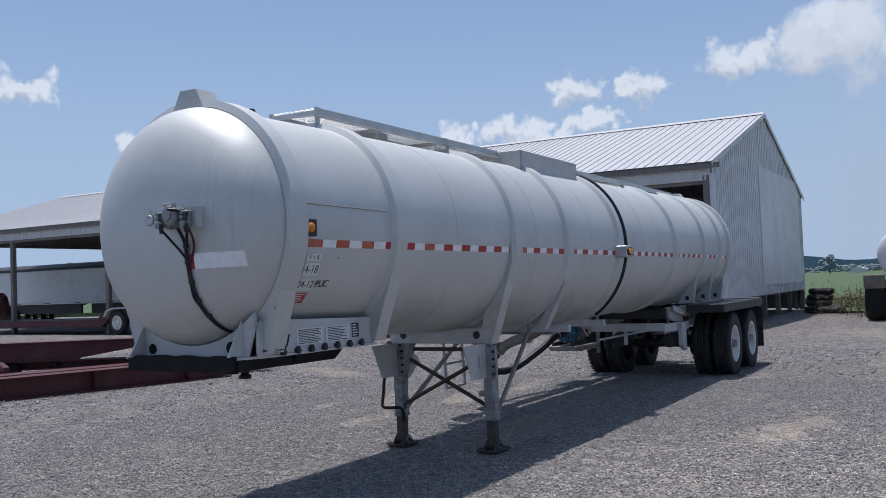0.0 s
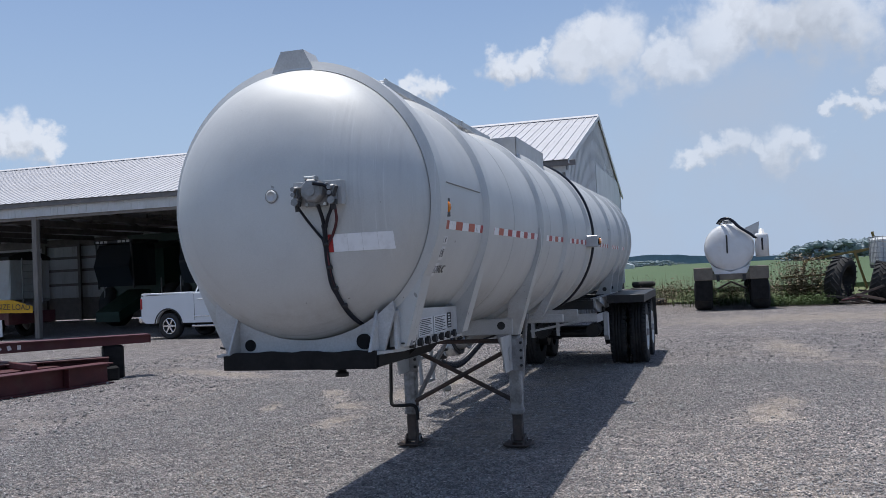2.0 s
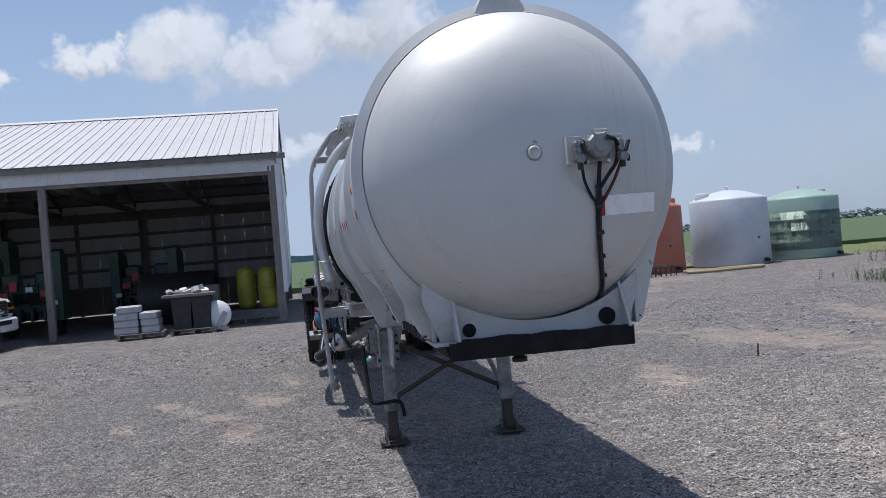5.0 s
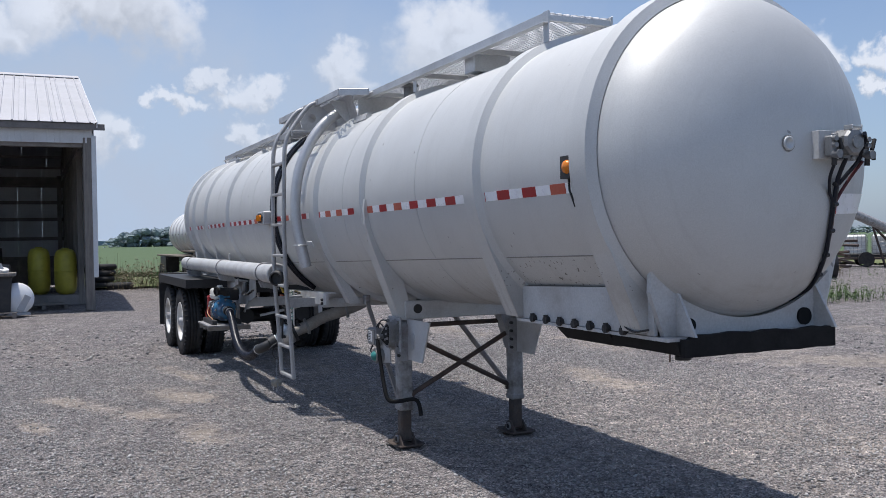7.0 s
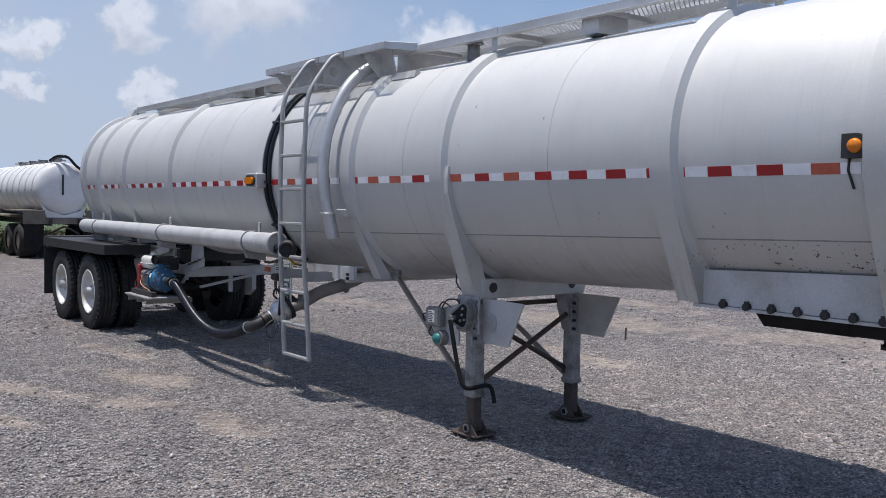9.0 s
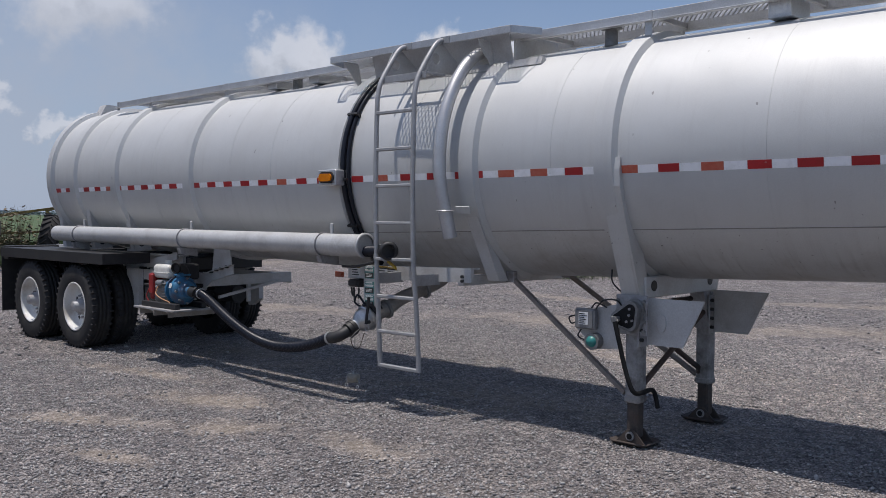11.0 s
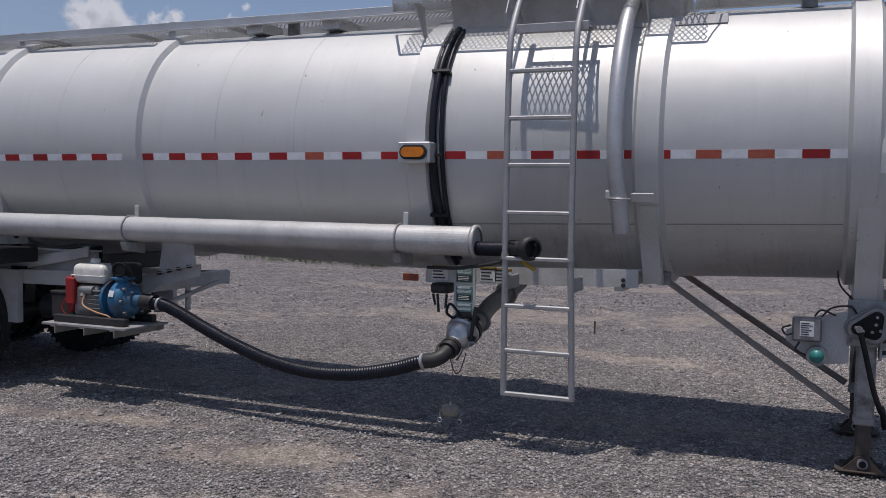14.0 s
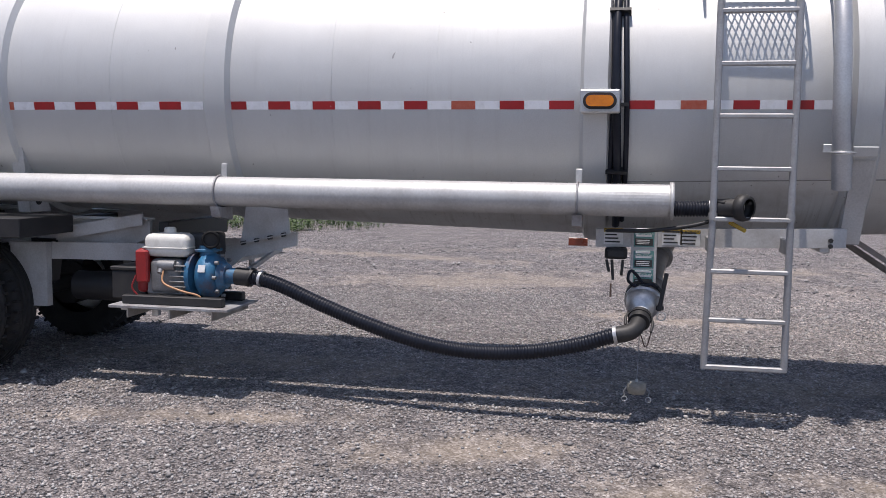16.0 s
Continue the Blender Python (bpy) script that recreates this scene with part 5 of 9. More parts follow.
def text_mesh(name, body, size, m, material, parent):
    cu = bpy.data.curves.new(name, "FONT")
    cu.body, cu.size, cu.align_x, cu.align_y, cu.extrude = body, size, "CENTER", "CENTER", 0.0006
    tmp = bpy.data.objects.new(name, cu)
    scene.collection.objects.link(tmp)
    dg = bpy.context.evaluated_depsgraph_get()
    me = bpy.data.meshes.new_from_object(tmp.evaluated_get(dg))
    bpy.data.objects.remove(tmp)
    me.materials.clear()
    me.materials.append(material)
    return part(name, me, None, parent, m=m)


def side_pose(side, x, y, z, lean=0.0):
    """Local x along the reading direction, y up, z out from the side of the trailer."""
    out = Vector((side * math.cos(lean), 0, math.sin(lean)))
    right = Vector((0, side, 0))
    up = out.cross(right)
    m = Matrix((right, up, out)).transposed().to_4x4()
    m.translation = (x, y, z)
    return m


def bars(n, w, h, gap, seed, ragged=0.4):
    """Rows of unreadable print as plain bars, in the local xy plane."""
    rnd = random.Random(seed)
    m = Mesh()
    for i in range(n):
        k = w * rnd.uniform(1 - ragged, 1)
        m.box((-(w - k) / 2, (n / 2 - i - 0.5) * gap, 0.001), (k, h, 0.001), 0.0002)
    return m


def sticker(parent, m, w, h, material, rows=0, ink=INK, seed=1, label="", name="sticker"):
    s = part(name, Mesh().box((0, 0, 0.0015), (w, h, 0.003), 0.0008), material, parent, label, m=m)
    if rows:
        part("fine_print", bars(rows, w * 0.86, h / rows * 0.38, h * 0.9 / rows, seed), ink, s, m=pose(0, 0, 0.003))
    return s


def on_side(side, y, z, out=0.003):
    return side_pose(side, tank_xc(y) + side * side_x(y, z, out), y, z, math.asin((z - tank_zc(y)) / tank_r(y)))


def holed_plate(rim, c, r, y0, y1, n=32):
    """Flat plate across the trailer with a round hole: rim in x and z, thickness from y0 to y1."""
    def reach(a):
        d = Vector((math.cos(a), math.sin(a)))
        best = 9.0
        for p, q in zip(rim, rim[1:] + rim[:1]):
            u, w = Vector(q) - Vector(p), Vector(p) - Vector(c)
            den = d.x * u.y - d.y * u.x
            if abs(den) > 1e-9:
                k, f = (w.x * u.y - w.y * u.x) / den, (w.x * d.y - w.y * d.x) / den
                if k > 0 and -1e-6 <= f <= 1 + 1e-6:
                    best = min(best, k)
        return best
    vs = []
    angles = sorted([2 * math.pi * i / n for i in range(n)] + [math.atan2(z - c[1], x - c[0]) % (2 * math.pi) for x, z in rim])
    for a in angles:
        for k, y in ((r, y0), (reach(a), y0), (reach(a), y1), (r, y1)):
            vs.append((c[0] + k * math.cos(a), y, c[1] + k * math.sin(a)))
    cnt = len(angles)
    return Mesh().add(vs, [(i * 4 + k, i * 4 + (k + 1) % 4, (i + 1) % cnt * 4 + (k + 1) % 4, (i + 1) % cnt * 4 + k) for i in range(cnt) for k in range(4)])


def build_top(tr):
    """Walkway, platform, spill box, vents and the two roll-over dams along the top."""
    z = 3.085
    CX0, CX1 = -0.36, 0.10
    for y0, y1 in ((0.92, 4.18), (5.85, 10.95)):
        for x in (CX0, CX1):
            rail = Mesh().box((x, (y0 + y1) / 2, z - 0.03), (0.012, y1 - y0, 0.075), 0.003)
            rail.box((x - 0.02 * (1 if x == CX0 else -1), (y0 + y1) / 2, z - 0.066), (0.05, y1 - y0, 0.008), 0.002)
            part("walkway_rail", rail, ALU, tr, "aluminium channel along the top walkway")
        g = grate(Mesh(), y0 + 0.01, y1 - 0.01, CX0 + 0.01, CX1 - 0.01, z - 0.005)
        part("walkway_grating", g, ALU, tr)
        y = y0 + 0.02
        while y < y1:
            part("walkway_rung", Mesh().box(((CX0 + CX1) / 2, y, z - 0.035), (CX1 - CX0, 0.03, 0.04), 0.003), ALU, tr)
            y += 1.03
    for y in (0.95, 3.04, 8.40, 10.09, 10.92):
        for x in (CX0 - 0.006, CX1 + 0.006):
            part("walkway_bracket", Mesh().box((x, y, (tank_top(y) - 0.03 + z + 0.010) / 2), (0.008, 0.06, z + 0.040 - tank_top(y)), 0.002), ALU, tr)
    for y in (2.1, 6.9, 7.6):
        part("walkway_stand", Mesh().box(((CX0 + CX1) / 2 - 0.05, y, (tank_top(y) + z - 0.06) / 2), (0.3, 0.16, z - 0.06 - tank_top(y) + 0.05), 0.006), ALU, tr)
    # spill box round the manlid
    X0, X1, Y0, Y1, Z0, Z1 = -0.45, 0.375, 4.2, 5.8, 2.70, 3.08
    part("spill_box_wall", Mesh().prism([(-0.43, Z0), (-0.53, Z1), (-0.518, Z1), (-0.418, Z0)], "y", Y0, Y1), WHITE, tr, "pale grey spill box wall leaning out under the platform")
    part("wall_foot", Mesh().prism([(-0.50, 2.80), (-0.475, 2.86), (-0.44, 2.86), (-0.44, 2.78)], "y", Y0 - 0.3, Y1 + 0.05), WHITE, tr)
    for a, b in (((X1, Y0), (X1, Y1)), ((X0, Y0), (X1, Y0)), ((X0, Y1), (X1, Y1))):
        c = ((a[0] + b[0]) / 2, (a[1] + b[1]) / 2, (Z0 + Z1) / 2)
        s = (abs(b[0] - a[0]) + 0.012, abs(b[1] - a[1]) + 0.012, Z1 - Z0)
        part("spill_box_wall", Mesh().box(c, s, 0.004), WHITE, tr, "pale grey metal spill box wall on the barrel top")
    lid = Mesh().lathe([(0.0, 0.14), (0.2, 0.13), (0.24, 0.10), (0.25, 0.0)], pose(-0.02, 5.1, 2.93), n=32)
    part("manlid", lid, ALU, tr)
    # platform beside the spill box, reached by the ladder
    PX = -0.70
    outline = [(PX, 4.04), (PX, 6.18), (X0, 6.30), (X0, 3.93)]
    g = grate(Mesh(), 4.045, 6.175, PX + 0.01, -0.22, z - 0.01)
    part("platform_grating", g, ALU, tr, "expanded aluminium mesh platform deck")
    edge = Mesh()
    for i in range(4):
        a, b = outline[i], outline[(i + 1) % 4]
        L = math.hypot(b[0] - a[0], b[1] - a[1])
        edge.box(((a[0] + b[0]) / 2, (a[1] + b[1]) / 2, z - 0.03), (0.012, L, 0.06), 0.003, Euler((0, 0, math.atan2(b[1] - a[1], b[0] - a[0]) - math.pi / 2)).to_matrix())
    part("platform_edge", edge, ALU, tr)
    for y in (4.40, 6.02):
        part("platform_bracket", Mesh().prism([(PX + 0.03, z - 0.055), (-0.51, z - 0.055), (-0.45, 2.80), (-0.49, 2.81), (PX + 0.05, z - 0.10)], "y", y - 0.005, y + 0.005), WHITE, tr)
    # top step between the ladder rails and its holed cheek plates
    tread = grate(Mesh(), 4.71, 5.165, -0.955, -0.765, 2.765)
    for c, d in (((-0.962, 4.935, 2.745), (0.01, 0.50, 0.055)), ((-0.756, 4.935, 2.762), (0.022, 0.50, 0.02)), ((-0.86, 4.695, 2.762), (0.20, 0.018, 0.02)), ((-0.86, 5.175, 2.762), (0.20, 0.03, 0.02))):
        tread.box(c, d, 0.003)
    part("top_step", tread, LADDER, tr, "aluminium mesh top step of the ladder")
    for y in (4.80, 5.28):
        part("cheek_plate", holed_plate([(-0.82, 2.78), (-0.50, 2.80), (-0.47, 2.90), (-0.66, 3.04), (-0.76, 3.02), (-0.84, 2.88)], (-0.73, 2.91), 0.045, y - 0.004, y + 0.004), WHITE, tr)
    sticker(tr, side_pose(-1, -0.487, 5.05, 2.945, -0.26), 0.095, 0.115, STICKER, 7, seed=3)
    sticker(tr, side_pose(-1, -0.490, 4.80, 2.955, -0.26), 0.095, 0.06, WHITE, 2, ink=GALV, seed=4)
    # roll-over dams at both ends
    for y in (-0.2, 11.83):
        zt = tank_top(y)
        m = Mesh()
        P = [(-0.21, zt - 0.03), (0.10, zt - 0.03), (0.02, zt + 0.125), (-0.13, zt + 0.125)]
        m.prism(P, "y", y - 0.09, y + 0.09)
        part("rollover_dam", m, WHITE, tr, "folded white roll-over dam on the end ring")
    # small vent caps
    for y, x in ((0.25, 0.02), (3.42, -0.26), (7.3, -0.22)):
        zt = tank_top(y)
        k = 0.55 if y < 1 else 1.0
        m = Mesh().cyl((x, y, zt - 0.05), (x, y, zt + 0.07 * k), 0.05 * k, n=18).lathe([(0, 0.03 * k), (0.07 * k, 0.025 * k), (0.085 * k, 0.0), (0.05 * k, -0.01 * k)], pose(x, y, zt + 0.08 * k), n=18)
        part("vent_cap", m, CAST if y > 1 else BLACK, tr)


def build_ladder(tr):
    lad = part("ladder", Mesh().box((-0.98, 4.965, 0.37), (0.04, 0.48, 0.03), 0.006), LADDER, tr, "aluminium access ladder with curved top rails")
    for y, yb in ((4.75, 4.74), (5.185, 5.20)):
        pts = [(-0.98, yb, 0.36), (-1.01, (y + yb) / 2, 0.9), (-1.035, y, 1.25), (-1.045, y, 1.9), (-1.03, y, 2.5), (-1.015, y, 2.64), (-0.98, y, 2.74), (-0.895, y, 2.87), (-0.805, y, 2.99), (-0.755, y, 3.035), (-0.70, y, 3.055), (-0.66, y, 3.055)]
        part("rail", Mesh().sweep(smooth_path(pts, 6), 0.021, n=14), LADDER, lad)
        part("rail_end", Mesh().box((-0.705, y - 0.03, 3.055), (0.012, 0.10, 0.06), 0.004), LADDER, lad)
        part("rail_collar", Mesh().cyl((-1.035, y, 1.26), (-1.036, y, 1.30), 0.026, n=14), LADDER, lad)
    for z in (0.66, 0.955, 1.265, 1.56, 1.865, 2.165, 2.465):
        x = -0.98 - 0.06 * min(1, (z - 0.37) / 0.9) + 0.02 * max(0.0, z - 2.0)
        part("rung", Mesh().box((x, 4.967, z), (0.04, 0.44, 0.028), 0.006), LADDER, lad)
    for y in (4.75, 5.19):
        part("standoff", Mesh().box((-0.88, y, 1.10), (0.30, 0.02, 0.09), 0.004), LADDER, lad)
    # side rail that carries the ladder foot and the valve
    part("side_channel", Mesh().prism([(4.38, 1.09), (4.38, 1.205), (5.87, 1.17), (5.87, 1.056)], "x", -0.755, -0.725).prism([(4.38, 1.193), (4.38, 1.205), (5.87, 1.17), (5.87, 1.158)], "x", -0.725, -0.65), WHITE, tr, "white channel under the barrel beside the outlet")
    for z in (1.10, 1.135):
        part("bolt", Mesh().cyl((-0.75, 4.47, z), (-0.775, 4.47, z), 0.014, n=6), BLACK, tr)
    for s in (-1, 1):
        part("channel_arm", Mesh().box((0, 5.6 if s > 0 else 4.5, 1.10), (1.5, 0.06, 0.08), 0.004), WHITE, tr)
    # bracing stays under the middle ring
    for s in (-1, 1):
        part("ring_leg", Mesh().prism([(s * 0.82, 1.62), (s * 0.55, 1.1), (s * 0.44, 1.1), (s * 0.70, 1.5)], "y", 4.26, 4.38), WHITE, tr)


def build_vent_pipe(tr):
    pts = [(-0.41, 4.5, 2.96), (-0.55, 4.5, 2.93), (-0.72, 4.5, 2.80), (-0.86, 4.5, 2.60), (-0.96, 4.5, 2.35), (-1.0, 4.5, 2.05), (-0.985, 4.49, 1.8), (-0.95, 4.47, 1.62), (-0.92, 4.46, 1.46)]
    p = part("vent_pipe", Mesh().sweep(smooth_path(pts, 8), 0.05, n=24), ALU, tr, "bent aluminium drain pipe down the barrel side")
    part("pipe_sleeve", Mesh().sweep([(-0.962, 4.475, 1.66), (-0.918, 4.458, 1.45)], 0.056, n=24), ALU, p)
    part("pipe_clip", Mesh().sweep(arc_pts((-0.965, 4.47), 0.065, 0, 350, 20, "xy", 1.66), 0.006, n=6), ALU, p)
    part("clip_plate", Mesh().box((-0.905, 4.335, 1.668), (0.012, 0.14, 0.062), 0.004, Euler((0, radians(-22), 0)).to_matrix()), SHELL, p)
    part("clip_ear", Mesh().box((-0.905, 4.545, 1.685), (0.012, 0.05, 0.05), 0.004), ALU, p)


def build_hose_tube(tr):
    """Long aluminium hose carrier with its hinged end cap."""
    a, b = (-0.91, 11.55, 1.375), (-0.955, 5.42, 1.362)
    t = part("hose_tube", Mesh().cyl(a, b, 0.098, n=40, caps=False).cyl((a[0], a[1], a[2]), (b[0], b[1] + 0.002, b[2]), 0.092, n=40), TUBE, tr, "long dented aluminium hose carrier tube")
    part("end_flange", Mesh().lathe([(0.092, -0.012), (0.112, -0.012), (0.112, 0.012), (0.092, 0.012)], Matrix.Translation(b) @ Euler((radians(90), 0, 0)).to_matrix().to_4x4(), n=36), TUBE, t)
    part("hatch", Mesh().prism([(-0.955 + 0.104 * math.cos(x), 1.362 + 0.104 * math.sin(x)) for x in np.linspace(radians(120), radians(250), 14)] + [(-0.955 + 0.099 * math.cos(x), 1.362 + 0.099 * math.sin(x)) for x in np.linspace(radians(250), radians(120), 14)], "y", 5.44, 5.84), TUBE, t)
    for y in (10.9, 8.35, 5.98):
        zc = 1.362 + 0.002 * (y - 5.4)
        p = arc_pts((-0.955 + 0.0073 * (y - 5.42), zc), 0.105, 50, 300, 24, "xz", y)
        part("tube_strap", Mesh().sweep(p, 0.007, n=6), GALV, t)
        part("strap_eye", Mesh().box((-0.855, y, zc + 0.13), (0.02, 0.04, 0.11), 0.004), TUBE, t)
        part("tube_support", Mesh().prism([(-0.80, 1.17), (-0.99, 1.20), (-1.02, 1.27), (-0.93, 1.262), (-0.80, 1.30)], "y", y - 0.03, y + 0.03), GALV, t)
    # black suction hose rolled inside, its coupling hanging out over the ladder rung
    hose = [(-0.93, 5.6, 1.31), (-0.94, 5.40, 1.315), (-0.97, 5.25, 1.32), (-1.0, 5.14, 1.325)]
    h = part("stowed_hose", ribbed_sweep(hose, 0.045, 0.018), HOSE, tr, "black ribbed hose end hanging out of the carrier tube")
    c = Mesh().cyl((-0.98, 5.16, 1.325), (-1.045, 5.03, 1.33), 0.058, n=24)
    c.lathe([(0.05, 0.0), (0.078, 0.0), (0.08, 0.03), (0.07, 0.06), (0.055, 0.06)], Matrix.Translation((-1.04, 5.035, 1.335)) @ look((0, 0, 0), (0.6, 0.7, 0.05)).to_3x3().to_4x4(), n=24)
    part("coupling", c, BLACK, h)
    for k in (-1, 1):
        part("cam_arm", Mesh().sweep([(-1.05, 5.05 + 0.07 * k, 1.36), (-1.0, 5.09 + 0.1 * k, 1.37), (-0.96, 5.13 + 0.1 * k, 1.34)], 0.010, n=8), BLACK, h)
    part("clamp", Mesh().cyl((-0.965, 5.19, 1.324), (-0.972, 5.17, 1.324), 0.062, n=24), ALU, h)
    part("rubber_strap", Mesh().sweep(smooth_path([(-0.99, 5.10, 1.28), (-1.0, 5.3, 1.22), (-0.95, 5.55, 1.18), (-0.88, 5.8, 1.17)], 6), 0.012, n=8), BLACK, tr)
    part("yellow_lever", Mesh().box((-1.0, 5.04, 1.22), (0.02, 0.11, 0.024), 0.006, Euler((0.5, 0, 0)).to_matrix()), LEVER, h)


LEVER = mat("worn_yellow_handle", (0.5, 0.33, 0.03), (0.3, 0.2, 0.04), rough=0.6, scale=30, fine=90, bump=0.2)


def ribbed_sweep(pts, r, pitch, per=10, depth=0.004):
    """A hose with a raised rib every pitch along its length."""
    P = smooth_path(pts, per)
    d = [0.0]
    for a, b in zip(P, P[1:]):
        d.append(d[-1] + (b - a).length)
    n = int(d[-1] / pitch * 4)
    out, rr = [], []
    for i in range(n + 1):
        s = d[-1] * i / n
        k = max(0, min(len(d) - 2, int(np.searchsorted(d, s)) - 1))
        f = (s - d[k]) / max(1e-6, d[k + 1] - d[k])
        out.append(P[k].lerp(P[k + 1], f))
        rr.append(r + (depth if i % 4 in (1, 2) else -depth))
    return Mesh().sweep(out, rr, n=20)


def build_belly_hoses(tr):
    """Black drain hoses strapped round the barrel beside the middle ring."""
    y = 5.76
    for k, (yy, r) in enumerate(((y, 0.026), (y - 0.05, 0.017), (y + 0.035, 0.015))):
        pts = [on_tank(yy + 0.012 * math.sin(a * 0.05 + k), a, r + 0.003) for a in np.linspace(105 + 6 * k, 240 - 3 * k, 40)]
        part("drain_hose", Mesh().sweep(pts, r, n=12), HOSE, tr, "black rubber drain hose strapped round the barrel" if k == 0 else "")
    pts = [on_tank(y + 0.23, a, 0.036) for a in np.linspace(78, -58, 50)]
    part("drain_hose", Mesh().sweep(pts, 0.035, n=12), HOSE, tr)
    pts = [on_tank(y + 0.21, a, 0.02) for a in np.linspace(78, -62, 50)]
    part("drain_hose", Mesh().sweep(pts, 0.02, n=12), HOSE, tr)
    for a in (150, 185, 210):
        part("hose_tie", band(y - 0.07, y + 0.06, 0.058, a - 0.6, a + 0.6, n=4), BLACK, tr)


def build_outlet(tr):
    """Outlet pipework below the barrel, ball valve and its drop leg."""
    pts = [(0.04, 5.36, 1.12), (-0.02, 5.40, 1.03), (-0.20, 5.45, 0.95), (-0.44, 5.49, 0.88), (-0.62, 5.51, 0.79), (-0.80, 5.53, 0.73)]
    p = part("outlet_pipe", Mesh().sweep(smooth_path(pts, 6), 0.062, n=20), PIPE, tr, "dull grey outlet pipe bending under the barrel")
    part("sump", Mesh().cyl((0.05, 5.36, 1.2), (0.05, 5.36, 1.04), 0.16, 0.10, n=24), PIPE, tr)
    for q in (2, 4):
        a, b = Vector(pts[q]), Vector(pts[q + 1])
        d = (b - a).normalized() * 0.012
        part("pipe_flange", Mesh().cyl(a - d, a + d, 0.088, n=20), CAST, p)
    # drop leg with stickers, switch box and dangling caps
    part("drop_leg", Mesh().box((-0.76, 5.57, 0.98), (0.012, 0.16, 0.40), 0.003), WHITE, tr)
    for k, (z, mt) in enumerate(((1.12, TEAL), (0.985, TEAL), (0.865, TEAL))):
        s = sticker(tr, side_pose(-1, -0.767, 5.57, z), 0.125, 0.11, mt, 0)
        part("fine_print", bars(2, 0.10, 0.012, 0.03, k, 0.1), STICKER, s, m=pose(0, 0.03, 0.003))
        part("text_panel", Mesh().box((0, -0.025, 0.003), (0.11, 0.045, 0.001), 0.0003), INK, s)
        part("fine_print", bars(3, 0.09, 0.004, 0.011, k + 9, 0.2), STICKER, s, m=pose(0, -0.025, 0.0036))
    for y, z in ((5.76, 1.125), (5.40, 1.13), (5.29, 1.125)):
        s = sticker(tr, side_pose(-1, -0.757, y, z), 0.12, 0.10, STICKER, 4, seed=int(y * 50))
        part("warning_band", Mesh().box((0, 0.04, 0.003), (0.12, 0.024, 0.001), 0.0003), LEVER, s)
    part("reflector", Mesh().box((-0.765, 5.98, 1.085), (0.012, 0.12, 0.05), 0.004), DULLRED, tr)
    for k, (y, z) in enumerate(((5.76, 1.125), (5.40, 1.13), (5.29, 1.125))):
        text_mesh("lettering", ("CAUTION", "WARNING", "WARNING")[k], 0.026, side_pose(-1, -0.7625, y, z + 0.04), INK, tr)
    for z in (1.12, 0.985, 0.865):
        text_mesh("lettering", "SAFETY", 0.022, side_pose(-1, -0.7725, 5.57, z + 0.045), STICKER, tr)
        text_mesh("lettering", "INSTRUCTIONS", 0.016, side_pose(-1, -0.7725, 5.57, z + 0.025), STICKER, tr)
    part("switch_box", Mesh().box((-0.75, 5.74, 1.02), (0.12, 0.14, 0.07), 0.012).box((-0.815, 5.74, 1.02), (0.02, 0.11, 0.045), 0.006), BLACK, tr, "black control box hung below the barrel")
    for k, (y, l) in enumerate(((5.79, 0.08), (5.76, 0.13), (5.70, 0.1))):
        part("pull_lever", Mesh().box((-0.78, y, 0.98 - l / 2), (0.01, 0.018, l), 0.004, Euler((0.15 * (k - 1.5), 0, 0)).to_matrix()), BLACK, tr)
    # ball valve, its dome turned out and down to the hose
    d = Vector((-0.88, 0.12, -0.45)).normalized()
    c = Vector((-0.82, 5.565, 0.715))
    body = Mesh().lathe([(0.0, -0.09), (0.06, -0.085), (0.098, -0.06), (0.116, -0.04), (0.118, -0.012), (0.108, -0.006), (0.108, 0.0), (0.105, 0.022), (0.096, 0.048), (0.082, 0.074), (0.062, 0.097), (0.05, 0.106), (0.05, 0.14), (0.0, 0.14)], Matrix.Translation(c) @ look((0, 0, 0), -d).to_3x3().to_4x4(), n=36)
    v = part("ball_valve", body, VALVE, tr, "bulbous grey outlet valve with cam coupling")
    part("valve_flange", Mesh().cyl(c - d * 0.05, c - d * 0.085, 0.12, n=26).cyl(c - d * 0.085, c - d * 0.16, 0.08, n=22), BLACK, v)
    part("valve_handle", Mesh().box((-0.90, 5.45, 0.80), (0.018, 0.026, 0.24), 0.006, Euler((0.16, 0, 0)).to_matrix()).box((-0.88, 5.50, 0.70), (0.03, 0.12, 0.03), 0.008), BLACK, v)
    part("pull_ring", Mesh().sweep(arc_pts((5.455, 0.65), 0.026, 0, 350, 18, "yz", -0.9), 0.004, n=6, closed=False), ALU, v)
    part("cable_loop", Mesh().sweep(smooth_path([(-0.82, 5.56, 0.83), (-0.84, 5.64, 0.92), (-0.86, 5.66, 0.86), (-0.84, 5.6, 0.82), (-0.86, 5.52, 0.84), (-0.82, 5.48, 0.82)], 6), 0.010, n=8), HOSE, v)
    q = c + d * 0.13
    part("cam_coupling", Mesh().cyl(q, q + d * 0.075, 0.066, n=26).cyl(q + d * 0.02, q + d * 0.035, 0.072, n=26), BLACK, v)
    part("coupling_band", Mesh().cyl(q - d * 0.012, q + d * 0.004, 0.062, n=26), STICKER, v)
    for k in (-1, 1):
        p = q + Vector((0, 0.07 * k, 0.02 * k))
        part("cam_arm", Mesh().sweep([p, p + d * 0.06 + Vector((0, 0.012 * k, 0)), p + d * 0.1 + Vector((0, 0.005 * k, -0.02))], 0.009, n=8), BLACK, v)
